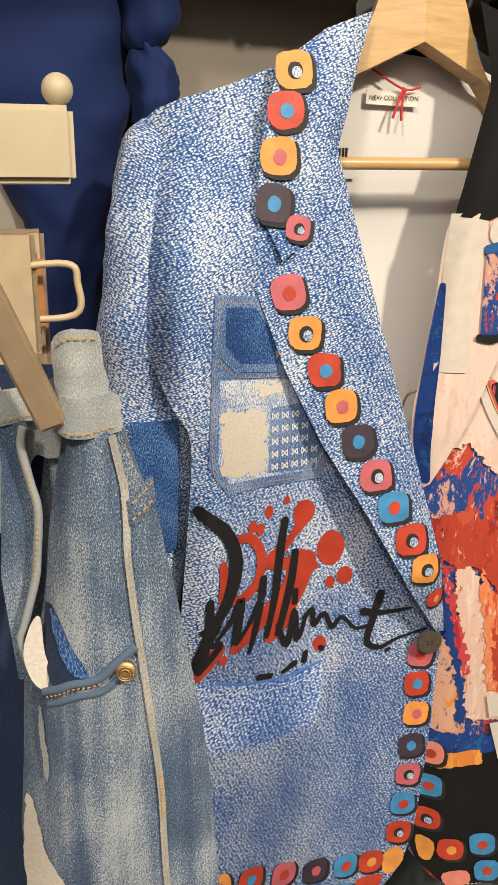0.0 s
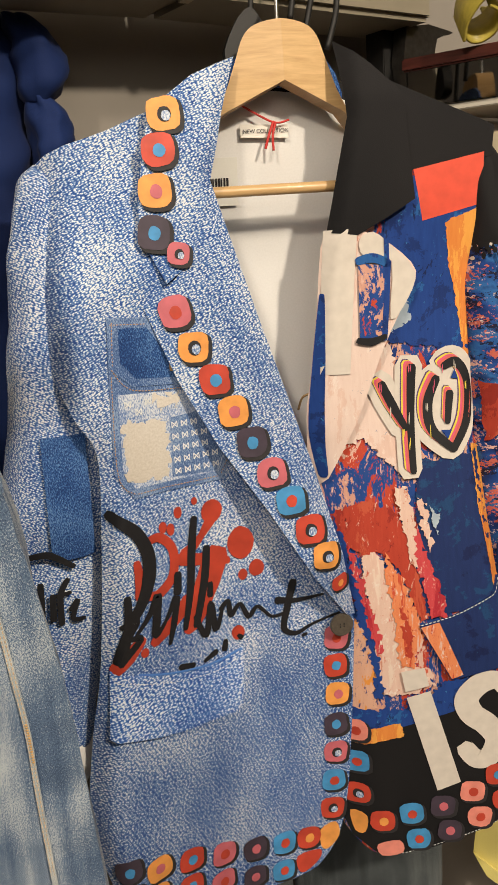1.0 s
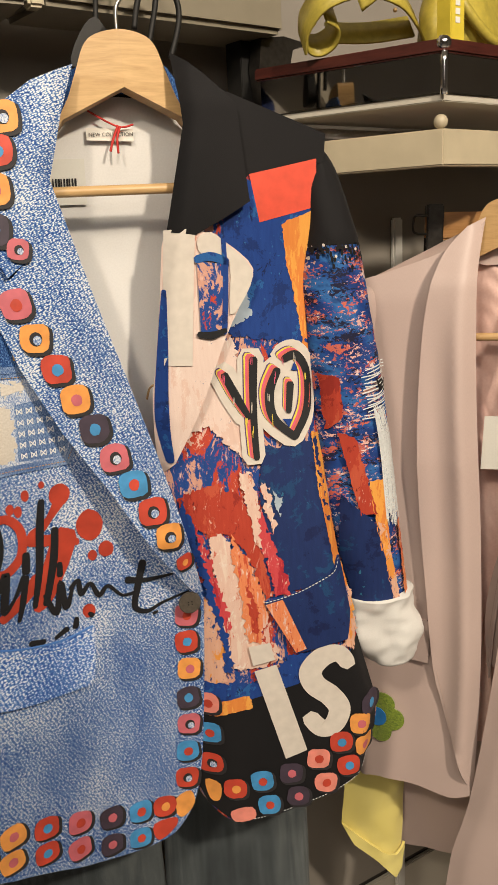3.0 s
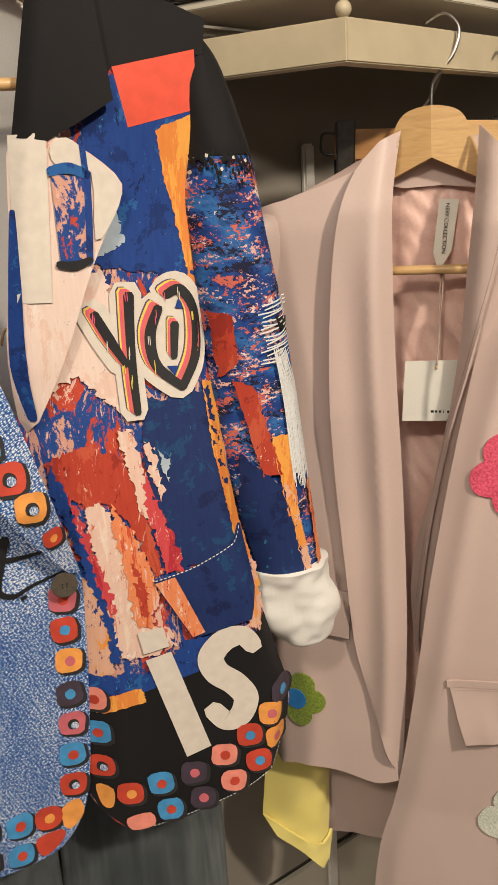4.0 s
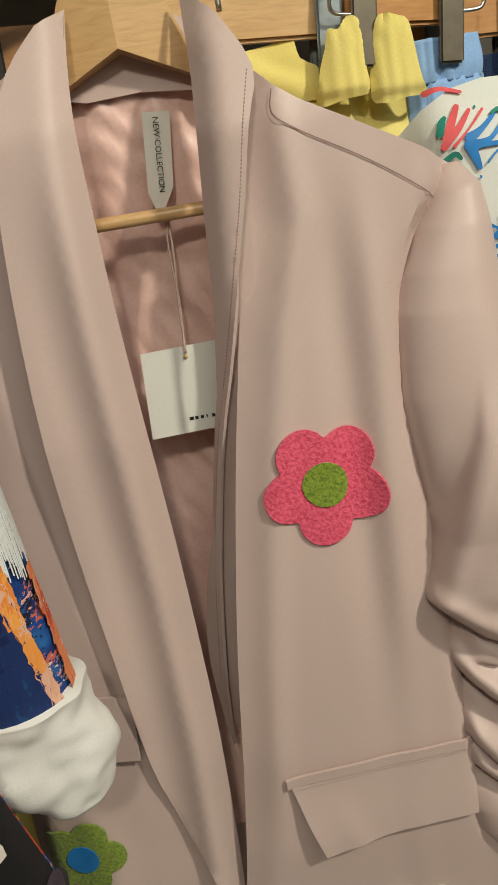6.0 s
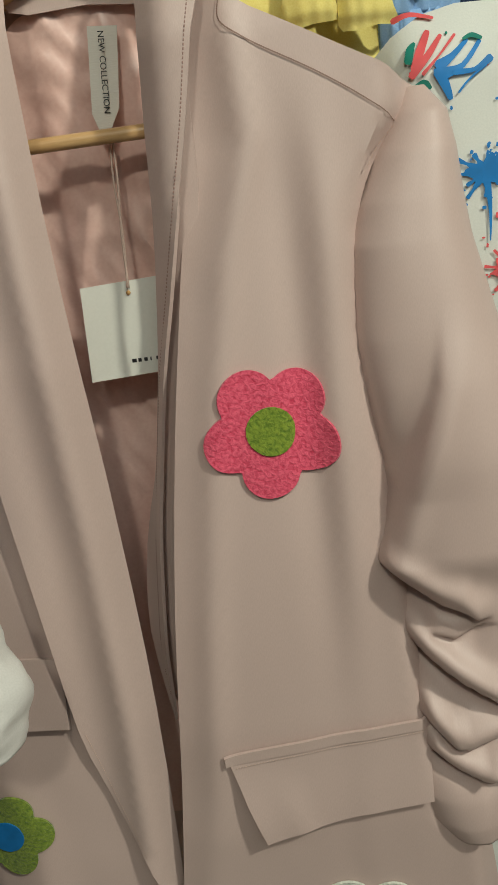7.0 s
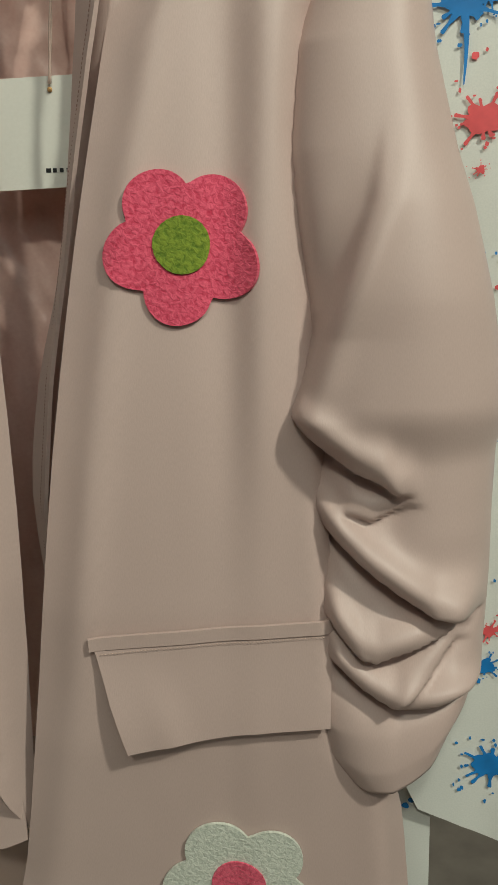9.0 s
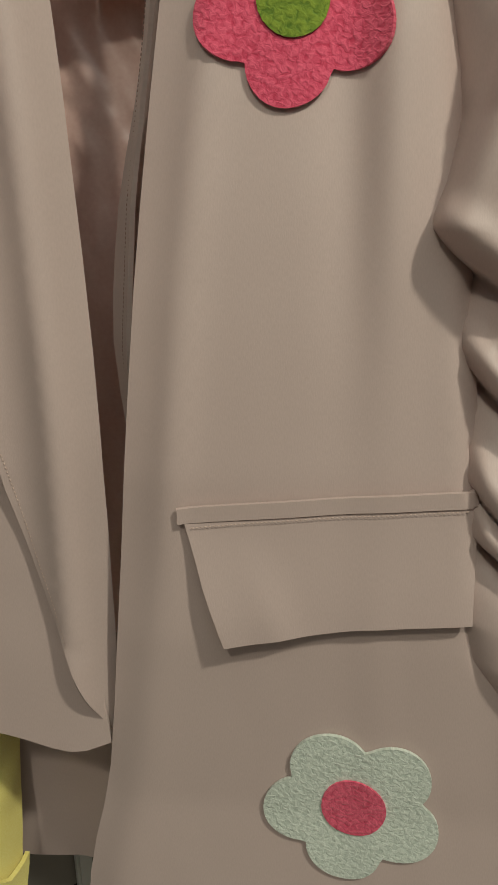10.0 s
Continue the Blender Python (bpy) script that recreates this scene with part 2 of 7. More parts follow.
P_BLUE = paint_mat("brushed blue print", ((0.008, 0.030, 0.15), (0.012, 0.050, 0.24), (0.020, 0.11, 0.34), (0.010, 0.040, 0.20)), 22, 0.8, 7.0, 0.8, fleck=(((0.06, 0.26, 0.48), 0.66), ((0.006, 0.016, 0.08), 0.60)))
P_NAVY = paint_mat("brushed navy print", ((0.006, 0.014, 0.075), (0.010, 0.026, 0.115), (0.010, 0.05, 0.15), (0.007, 0.020, 0.10)), 18, 1.0, 2.0, 0.8, fleck=(((0.03, 0.16, 0.28), 0.68), ((0.30, 0.36, 0.42), 0.74)))
P_PINK = paint_mat("blush paint print", ((0.60, 0.30, 0.22), (0.72, 0.52, 0.44), (0.76, 0.60, 0.53), (0.72, 0.50, 0.42), (0.05, 0.14, 0.30)), 26, 0.4, 5.0, 1.0, (0.0, 0.34, 0.45, 0.62, 0.71), fleck=(((0.80, 0.68, 0.61), 0.60), ((0.03, 0.10, 0.26), 0.665), ((0.60, 0.12, 0.07), 0.675)))
P_RED = paint_mat("rust red paint print", ((0.30, 0.028, 0.018), (0.44, 0.050, 0.026), (0.52, 0.09, 0.045), (0.38, 0.035, 0.02)), 26, 0.35, 9.0, 1.0, fleck=((BLUSH, 0.63), ((0.16, 0.014, 0.012), 0.62)))
P_ORANGE = paint_mat("amber paint print", ((0.72, 0.24, 0.05), (0.80, 0.36, 0.07), (0.76, 0.31, 0.06)), 30, 0.2, 4.0, 0.8, fleck=(((0.62, 0.10, 0.03), 0.70),))
P_FLAME = paint_mat("flame streak print", ((0.56, 0.08, 0.035), (0.74, 0.24, 0.10), BLUSH, (0.70, 0.20, 0.08)), 60, 0.12, 6.0, 1.0, fleck=(((0.76, 0.55, 0.46), 0.58), (RUST, 0.60)))
P_RUSTY = paint_mat("amber and navy print", ((0.76, 0.30, 0.06), (0.70, 0.40, 0.28), (0.012, 0.05, 0.20), (0.60, 0.12, 0.04)), 45, 0.5, 1.0, 1.4, fleck=((NAVY_INK, 0.60), (BLUSH, 0.62)))
P_CRIMSON = paint_mat("crimson paint print", ((0.42, 0.025, 0.04), (0.56, 0.06, 0.07), (0.50, 0.04, 0.05)), 40, 0.2, 12.0, 1.0, fleck=((BLUSH, 0.60), (RUST, 0.60)))
P_CREAM = paint_mat("pale pink paint print", ((0.60, 0.26, 0.18), (0.72, 0.50, 0.41), (0.76, 0.60, 0.50), (0.70, 0.42, 0.32)), 42, 0.25, 15.0, 1.2, fleck=(((0.58, 0.12, 0.07), 0.60), ((0.78, 0.66, 0.58), 0.58)))
P_SLEEVE = dabbed_mat("speckled blue sleeve print", ((0.006, 0.020, 0.11), (0.012, 0.055, 0.25), (0.03, 0.14, 0.40)), (((0.010, 0.012, 0.04), 0.545), ((0.56, 0.13, 0.09), 0.555), ((0.72, 0.42, 0.36), 0.565), ((0.76, 0.62, 0.58), 0.60)), 8.0)
PINK = cloth_mat("blush crepe", (0.515, 0.394, 0.358), (0.59, 0.460, 0.418), 1500, 0.48, 0.08, 0.12, 0, 0.25, 4.0, spec=0.48)
PINK_SATIN = cloth_mat("pink satin lining", (0.74, 0.48, 0.42), (0.86, 0.62, 0.55), 300, 0.36, 0.0, 0.05, 0, 1, 14, spec=0.6)
FELT_PINK = felt_mat("pink felt", (0.52, 0.035, 0.085), (0.76, 0.115, 0.195))
FELT_GREEN = felt_mat("green felt", (0.10, 0.17, 0.012), (0.24, 0.32, 0.03))
FELT_WHITE = felt_mat("pale felt", (0.50, 0.54, 0.46), (0.70, 0.73, 0.64))
THREAD = plain_mat("pale thread", (0.60, 0.45, 0.38), 0.7, 0.1, 300)
THREAD_WHITE = plain_mat("white thread", (0.72, 0.74, 0.74), 0.8, 0.1, 300)
THREAD_GOLD = plain_mat("gold thread", (0.48, 0.28, 0.10), 0.7, 0.25, 300)
CORD_RED = plain_mat("red cord", (0.55, 0.035, 0.03), 0.7, 0.1, 300)
WOOD = wood_mat("pale hanger wood", (0.50, 0.30, 0.125), (0.68, 0.45, 0.21))
WOOD_ORANGE = wood_mat("orange hanger wood", (0.42, 0.20, 0.06), (0.58, 0.30, 0.11))
MAHOGANY = wood_mat("dark red wood", (0.035, 0.008, 0.006), (0.085, 0.020, 0.014))
STEEL = plain_mat("brushed steel", (0.58, 0.57, 0.55), 0.28, 0.08, 250, 1.0, bump=0.02)
CHROME = plain_mat("chrome", (0.78, 0.78, 0.78), 0.08, 0.03, 250, 1.0, bump=0.0)
DARK_METAL = plain_mat("dark metal", (0.055, 0.05, 0.045), 0.35, 0.2, 150, 0.7, bump=0.03)
BLACK_PLASTIC = plain_mat("black plastic", (0.008, 0.0075, 0.007), 0.6, 0.2, 150, bump=0.03)
BRASS = plain_mat("worn brass", (0.56, 0.38, 0.19), 0.55, 0.2, 400, 0.9)
RAIL = plain_mat("cream lacquer", (0.50, 0.43, 0.30), 0.45, 0.08, 25, bump=0.03)
WALL = plain_mat("greige wall paint", (0.265, 0.238, 0.205), 0.85, 0.06, 7, bump=0.12)
PANEL = plain_mat("cream panel", (0.56, 0.52, 0.44), 0.6, 0.05, 9, bump=0.05)
FLOOR = plain_mat("grey floor", (0.30, 0.27, 0.24), 0.4, 0.15, 14, bump=0.05)
CEILING = plain_mat("white ceiling", (0.72, 0.70, 0.66), 0.9, 0.04, 9, bump=0.05)
CARD = cloth_mat("ivory card", (0.72, 0.71, 0.65), (0.78, 0.77, 0.71), 400, 0.55, 0.0, 0.04, 0, 1, 8)
RIBBON = cloth_mat("ribbed cream ribbon", (0.72, 0.68, 0.60), (0.82, 0.79, 0.72), 120, 0.7, 0.0, 0.4, 0, 14, 4)
YELLOW = cloth_mat("yellow cotton", (0.76, 0.63, 0.15), (0.88, 0.78, 0.30), 700, 0.8, 0.15, 0.2)
YELLOW_LEATHER = plain_mat("mustard yellow leather", (0.46, 0.37, 0.06), 0.45, 0.15, 120, bump=0.1)
YELLOW_CARD = plain_mat("yellow card", (0.66, 0.52, 0.05), 0.5, 0.08, 60)
SKYCLOTH = cloth_mat("pale blue cotton", (0.20, 0.36, 0.66), (0.36, 0.53, 0.80), 700, 0.8, 0.15, 0.2)
SPLASHCLOTH = cloth_mat("white twill", (0.66, 0.68, 0.64), (0.77, 0.78, 0.73), 700, 0.8, 0.1, 0.15)
SPL_BLUE = plain_mat("blue splash print", (0.022, 0.20, 0.56), 0.6, 0.15, 60, use="UV", bump=0.0)
SPL_RED = plain_mat("coral splash print", (0.70, 0.10, 0.11), 0.6, 0.15, 60, use="UV", bump=0.0)
SPL_GREEN = plain_mat("green splash print", (0.02, 0.20, 0.15), 0.6, 0.15, 60, use="UV", bump=0.0)
TEAL_WALL = plain_mat("pale grey-green board", (0.34, 0.38, 0.34), 0.7, 0.05, 10)
GLASS, _t, _b = material("tinted mirror glass", 0.04, 1.0)
_b.inputs["Base Color"].default_value = (0.48, 0.47, 0.45, 1)

# ---- shape helpers ----


def step_up(a, b, x):
    k = min(1.0, max(0.0, (x - a) / (b - a)))
    return k * k * (3 - 2 * k)


def thing(name, m, label, category, group="", kind=""):
    ob = new(name)
    ob.matrix_basis = m
    return tagged(ob, label, category, group, kind)


def part(name, bm, mat, parent=None, label="", smooth=True):
    mesh = bpy.data.meshes.new(name)
    bm.to_mesh(mesh)
    bm.free()
    mesh.materials.append(mat)
    if smooth:
        mesh.polygons.foreach_set("use_smooth", [True] * len(mesh.polygons))
    ob = new(name, mesh)
    if parent is not None:
        ob.parent = parent
    return tagged(ob, label)


def soft(pts, n=4, closed=True):
    """A smooth curve through a few points."""
    out, k = [], len(pts)
    for i in range(k if closed else k - 1):
        p = [Vector(pts[(i + j) % k] if closed else pts[min(max(i + j, 0), k - 1)]) for j in (-1, 0, 1, 2)]
        for s in range(n):
            t = s / n
            out.append(0.5 * (2 * p[1] + (p[2] - p[0]) * t + (2 * p[0] - 5 * p[1] + 4 * p[2] - p[3]) * t * t + (3 * p[1] - p[0] - 3 * p[2] + p[3]) * t ** 3))
    if not closed:
        out.append(Vector(pts[-1]))
    return [tuple(p) for p in out]


def unwrap(bm, at=None):
    layer = bm.loops.layers.uv.new("UVMap")
    for f in bm.faces:
        for loop in f.loops:
            c = loop.vert.co
            loop[layer].uv = (c.x, c.z) if at is None else at(c)


def inside(p, q, ring):
    """Which of the points (p, q) lie within a closed outline."""
    hit = np.zeros(len(p), bool)
    for (x0, y0), (x1, y1) in zip(ring, ring[1:] + ring[:1]):
        if y0 != y1:
            hit ^= ((y0 > q) != (y1 > q)) & (p < (x1 - x0) * (q - y0) / (y1 - y0) + x0)
    return hit


def sheet(name, outline, depth, mat, parent, off=0.0, thick=0.0, step=0.014, label=""):
    """A piece of cloth cut to an outline in (u, v) and laid on the surface depth(u, v)."""
    area = sum(a[0] * b[1] - b[0] * a[1] for a, b in zip(outline, outline[1:] + outline[:1]))
    ring = []
    for a, b in zip(outline, outline[1:] + outline[:1]):
        n = max(1, math.ceil(math.hypot(b[0] - a[0], b[1] - a[1]) / step))
        ring += [(a[0] + (b[0] - a[0]) * k / n, a[1] + (b[1] - a[1]) * k / n) for k in range(n) if k or math.hypot(b[0] - a[0], b[1] - a[1]) > 1e-5]
    if area < 0:
        ring = ring[::-1]
    if off > 0:
        off, step = off + 0.0009, min(step, 0.008)
    us, vs = np.array([p[0] for p in ring]), np.array([p[1] for p in ring])
    gv = np.arange(vs.min() + step * 0.5, vs.max(), step * 0.87)
    gu = np.arange(us.min() - step, us.max() + step, step)
    uu = np.concatenate([gu + (0.5 * step if k % 2 else 0.0) for k in range(len(gv))]) if len(gv) else np.zeros(0)
    vv = np.repeat(gv, len(gu))
    keep = inside(uu, vv, ring)
    uu, vv = uu[keep], vv[keep]
    if len(uu):
        near = np.min((uu[:, None] - us[None]) ** 2 + (vv[:, None] - vs[None]) ** 2, axis=1) > (0.5 * step) ** 2
        uu, vv = uu[near], vv[near]
    k = len(ring)
    pts = [Vector(p) for p in ring] + [Vector(p) for p in zip(uu.tolist(), vv.tolist())]
    co, _, faces, _, _, _ = geometry.delaunay_2d_cdt(pts, [(n, (n + 1) % k) for n in range(k)], [], 1, 1e-6)
    bm = bmesh.new()
    made = [bm.verts.new((p.x, -(depth(p.x, p.y) + off), p.y)) for p in co]
    for f in faces:
        bm.faces.new([made[n] for n in f])
    loose = [v for v in made if not v.link_faces]
    if loose:
        bmesh.ops.delete(bm, geom=loose, context="VERTS")
    bm.normal_update()
    bad = [f for f in bm.faces if f.normal.y > 0.3]
    if len(bad) > len(bm.faces) / 2:
        bmesh.ops.reverse_faces(bm, faces=bm.faces[:])
    unwrap(bm)
    ob = part(name, bm, mat, parent, label)
    if thick:
        mod = ob.modifiers.new("thickness", "SOLIDIFY")
        mod.thickness, mod.offset = thick, -1
        ob.modifiers.new("crisp rim", "EDGE_SPLIT").split_angle = radians(55)
    return ob


def stroke(name, pts, widths, depth, mat, parent, off=0.0006, n=6, label=""):
    """A brush stroke of changing width, laid on a surface, with round ends."""
    line = [Vector(p) for p in soft(pts, n, False)]
    k, off = len(line), off + 0.0009
    bm = bmesh.new()
    rows = []
    for i, p in enumerate(line):
        d = (line[min(i + 1, k - 1)] - line[max(i - 1, 0)]).normalized()
        s = i / (k - 1) * (len(widths) - 1)
        a = min(int(s), len(widths) - 2)
        w = (widths[a] + (widths[a + 1] - widths[a]) * (s - a)) / 2
        side = Vector((-d.y, d.x)) * w
        if i == 0:
            rows.append([p - d * w * 0.7 + side * q * 0.6 for q in (1, 0, -1)])
        rows.append([p + side * q for q in (1, 0, -1)])
        if i == k - 1:
            rows.append([p + d * w * 0.7 + side * q * 0.6 for q in (1, 0, -1)])
    vs = [[bm.verts.new((q.x, -(depth(q.x, q.y) + off), q.y)) for q in r] for r in rows]
    for a, b in zip(vs, vs[1:]):
        for j in (0, 1):
            bm.faces.new((a[j], a[j + 1], b[j + 1], b[j]))
    unwrap(bm)
    bm.normal_update()
    return part(name, bm, mat, parent, label)


def blob(u, v, ru, rv, wob=0.08, n=16, seed=0.0, power=2.0, turn=0.0):
    """A rounded outline: power 2 gives an ellipse, above 3 a soft square."""
    out = []
    for i in range(n):
        a = 2 * math.pi * i / n
        c, s = math.cos(a), math.sin(a)
        r = (abs(c) ** power + abs(s) ** power) ** (-1 / power)
        r *= 1 + wob * noise.noise(Vector((c * 1.5 + seed, s * 1.5, seed * 1.7)))
        x, y = ru * r * c, rv * r * s
        t = radians(turn)
        out.append((u + x * math.cos(t) - y * math.sin(t), v + x * math.sin(t) + y * math.cos(t)))
    return out


def disc(name, outline, depth, mat, parent, off=0.0, thick=0.0, rings=3, dome=0.0, label=""):
    """A rounded patch laid on a surface: rings from its middle out to its outline."""
    k, off = len(outline), off + 0.0009
    cu, cv = sum(p[0] for p in outline) / k, sum(p[1] for p in outline) / k
    bm = bmesh.new()

    def put(u, v, s):
        return bm.verts.new((u, -(depth(u, v) + off + dome * (1 - s ** 4)), v))
    area = sum(a[0] * b[1] - b[0] * a[1] for a, b in zip(outline, outline[1:] + outline[:1]))
    pts = outline if area > 0 else outline[::-1]
    mid = put(cu, cv, 0)
    last = None
    for j in range(1, rings + 1):
        s = j / rings
        ring = [put(cu + (u - cu) * s, cv + (v - cv) * s, s) for u, v in pts]
        for i in range(k):
            n = (i + 1) % k
            bm.faces.new((mid, ring[i], ring[n]) if last is None else (last[i], ring[i], ring[n], last[n]))
        last = ring
    unwrap(bm)
    bm.normal_update()
    ob = part(name, bm, mat, parent, label)
    if thick:
        mod = ob.modifiers.new("thickness", "SOLIDIFY")
        mod.thickness, mod.offset = thick, -1
        ob.modifiers.new("crisp rim", "EDGE_SPLIT").split_angle = radians(55)
    return ob


def ragged(pts, amp=0.0022, step=0.0028, seed=0.0):
    """An outline torn into the uneven edge of a brush mark."""
    out = []
    for a, b in zip(pts, pts[1:] + pts[:1]):
        n = max(1, int(math.hypot(b[0] - a[0], b[1] - a[1]) / step))
        for k in range(n):
            u, v = a[0] + (b[0] - a[0]) * k / n, a[1] + (b[1] - a[1]) * k / n
            out.append((u + amp * noise.noise(Vector((u * 260 + seed, v * 160, seed))) * 1.6 + amp * 1.1 * noise.noise(Vector((u * 820, v * 620, seed + 4))), v + amp * noise.noise(Vector((u * 160, v * 260 + seed, seed + 9))) * 1.6 + amp * 1.1 * noise.noise(Vector((u * 640, v * 820, seed + 14)))))
    return out


def tube(name, rows, mat, parent, seg=40, per=5, push=None, label="", caps=True, power=2.3, thick=0.0):
    """A loft through upright ovals: rows of (u, depth, v, half width, half depth)."""
    rows = [Vector(r) for r in rows]
    fine = []
    for i in range(len(rows) - 1):
        p = [rows[min(max(i + j, 0), len(rows) - 1)] for j in (-1, 0, 1, 2)]
        for s in range(per):
            t = s / per
            fine.append(0.5 * (2 * p[1] + (p[2] - p[0]) * t + (2 * p[0] - 5 * p[1] + 4 * p[2] - p[3]) * t * t + (3 * p[1] - p[0] - 3 * p[2] + p[3]) * t ** 3))
    fine.append(rows[-1])
    bm = bmesh.new()
    layer = bm.loops.layers.uv.new("UVMap")
    rings, uvs = [], {}
    for r in fine:
        ring = []
        for j in range(seg):
            a = 2 * math.pi * j / seg
            c, s = math.cos(a), math.sin(a)
            q = (abs(c) ** power + abs(s) ** power) ** (-1 / power)
            d = push(a, r[2]) if push else 0.0
            x, f = r[0] + (r[3] + d) * q * c, r[1] + (r[4] + d) * q * s
            ring.append(bm.verts.new((x, -f, r[2])))
            uvs[ring[-1]] = (r[0] + a * r[3], r[2])
        rings.append(ring)
    for a, b in zip(rings, rings[1:]):
        for j in range(seg):
            f = bm.faces.new((a[j], b[j], b[(j + 1) % seg], a[(j + 1) % seg]))
            for loop in f.loops:
                u, v = uvs[loop.vert]
                if j == seg - 1 and loop.vert in (a[0], b[0]):
                    u += 2 * math.pi * 0.04
                loop[layer].uv = (u, v)
    if caps:
        bm.faces.new(rings[0])
        bm.faces.new(rings[-1][::-1])
    bmesh.ops.recalc_face_normals(bm, faces=bm.faces[:])
    ob = part(name, bm, mat, parent, label)
    if thick:
        mod = ob.modifiers.new("thickness", "SOLIDIFY")
        mod.thickness, mod.offset = thick, -1
    return ob


def box(name, lo, hi, mat, parent=None, bevel=0.002, label="", m=None):
    bm = bmesh.new()
    bmesh.ops.create_cube(bm, size=1)
    for v in bm.verts:
        v.co = Vector([lo[i] + (v.co[i] + 0.5) * (hi[i] - lo[i]) for i in range(3)])
    if bevel:
        bmesh.ops.bevel(bm, geom=bm.edges[:], offset=bevel, segments=2, affect="EDGES")
    if m is not None:
        bmesh.ops.transform(bm, matrix=m, verts=bm.verts[:])
    return part(name, bm, mat, parent, label, False)


def prism(name, outline, z0, z1, mat, parent=None, bevel=0.0015, label=""):
    """An upright block on an outline in plan."""
    area = sum(a[0] * b[1] - b[0] * a[1] for a, b in zip(outline, outline[1:] + outline[:1]))
    pts = outline if area > 0 else outline[::-1]
    bm = bmesh.new()
    lo = [bm.verts.new((x, y, z0)) for x, y in pts]
    hi = [bm.verts.new((x, y, z1)) for x, y in pts]
    bm.faces.new(lo[::-1])
    bm.faces.new(hi)
    for i in range(len(pts)):
        j = (i + 1) % len(pts)
        bm.faces.new((lo[i], lo[j], hi[j], hi[i]))
    if bevel:
        bmesh.ops.bevel(bm, geom=bm.edges[:], offset=bevel, segments=2, affect="EDGES")
    return part(name, bm, mat, parent, label, False)


def wire(name, pts, radius, mat, parent=None, label="", n=6, ring=8, radii=None):
    """A round bar or cord bent through points."""
    line = [Vector(p) for p in soft(pts, n, False)]
    bm = bmesh.new()
    rings, side = [], None
    for i, p in enumerate(line):
        d = (line[min(i + 1, len(line) - 1)] - line[max(i - 1, 0)]).normalized()
        if side is None:
            side = d.orthogonal().normalized()
        side = (side - d * side.dot(d)).normalized()
        up = d.cross(side)
        r = radius if radii is None else radii[0] + (radii[1] - radii[0]) * i / (len(line) - 1)
        rings.append([bm.verts.new(p + (side * math.cos(a) + up * math.sin(a)) * r) for a in [2 * math.pi * j / ring for j in range(ring)]])
    for a, b in zip(rings, rings[1:]):
        for j in range(ring):
            bm.faces.new((a[j], a[(j + 1) % ring], b[(j + 1) % ring], b[j]))
    bm.faces.new(rings[0][::-1])
    bm.faces.new(rings[-1])
    bmesh.ops.recalc_face_normals(bm, faces=bm.faces[:])
    return part(name, bm, mat, parent, label)


def ball(name, c, r, mat, parent=None, label="", squash=1.0, flat=1.0):
    bm = bmesh.new()
    bmesh.ops.create_uvsphere(bm, u_segments=20, v_segments=12, radius=r)
    for v in bm.verts:
        v.co = Vector((v.co.x, v.co.y * flat, v.co.z * squash)) + Vector(c)
    return part(name, bm, mat, parent, label)


def words(name, text, size, m, mat, parent, spacing=1.0):
    """Flat lettering in the built-in font, as a mesh."""
    data = bpy.data.curves.new(name, "FONT")
    data.body, data.size, data.space_character, data.align_x, data.align_y = text, size, spacing, "CENTER", "CENTER"
    data.extrude = 0.0001
    tmp = bpy.data.objects.new(name, data)
    mesh = bpy.data.meshes.new_from_object(tmp)
    bpy.data.objects.remove(tmp)
    mesh.transform(m)
    mesh.materials.clear()
    mesh.materials.append(mat)
    ob = new(name, mesh)
    ob.parent = parent
    return ob


def stitches(name, pts, depth, mat, parent, pitch=0.0035, width=0.0007, off=0.0008):
    """A row of short machine stitches along a line."""
    line = [Vector(p) for p in soft(pts, 12, False)]
    bm = bmesh.new()
    run, last = 0.0, line[0]
    for p in line[1:]:
        seg = (p - last).length
        d = (p - last).normalized() if seg > 1e-9 else Vector((1, 0))
        while run + pitch <= seg:
            run += pitch
            a, b = last + d * (run - pitch * 0.62), last + d * run
            s = Vector((-d.y, d.x)) * width / 2
            vs = [bm.verts.new((q.x, -(depth(q.x, q.y) + off + h), q.y)) for q, h in ((a + s, 0), (a - s, 0), (b - s, 0), (b + s, 0))]
            m0, m1 = (a + b) / 2 + s * 0.6, (a + b) / 2 - s * 0.6
            top = [bm.verts.new((q.x, -(depth(q.x, q.y) + off + width * 0.6), q.y)) for q in (m0, m1)]
            bm.faces.new((vs[0], vs[1], top[1], top[0]))
            bm.faces.new((top[0], top[1], vs[2], vs[3]))
            bm.faces.new((vs[1], vs[2], top[1]))
            bm.faces.new((vs[3], vs[0], top[0]))
        run -= seg
        last = p
    bmesh.ops.recalc_face_normals(bm, faces=bm.faces[:])
    return part(name, bm, mat, parent)

# ---- the shop: floor, ceiling, walls ----


def structure(name, lo, hi, mat, label, bevel=0.0):
    return tagged(box(name, lo, hi, mat, None, bevel), label, name.split("_")[0], "", "structure")


# Unseen room shell, added so that light bounces back onto the garments
structure("floor", (-2.6, -3.4, -0.1), (3.0, 2.4, 0.0), FLOOR, "smooth grey shop floor, unseen, added for bounce light")
structure("ceiling", (-2.6, -3.4, 2.9), (3.0, 2.4, 3.0), CEILING, "plain white shop ceiling, unseen, added for bounce light")
structure("wall_back", (-2.6, 2.4, 0.0), (3.0, 2.5, 2.9), WALL, "greige painted wall behind the racks, unseen, added for bounce light")
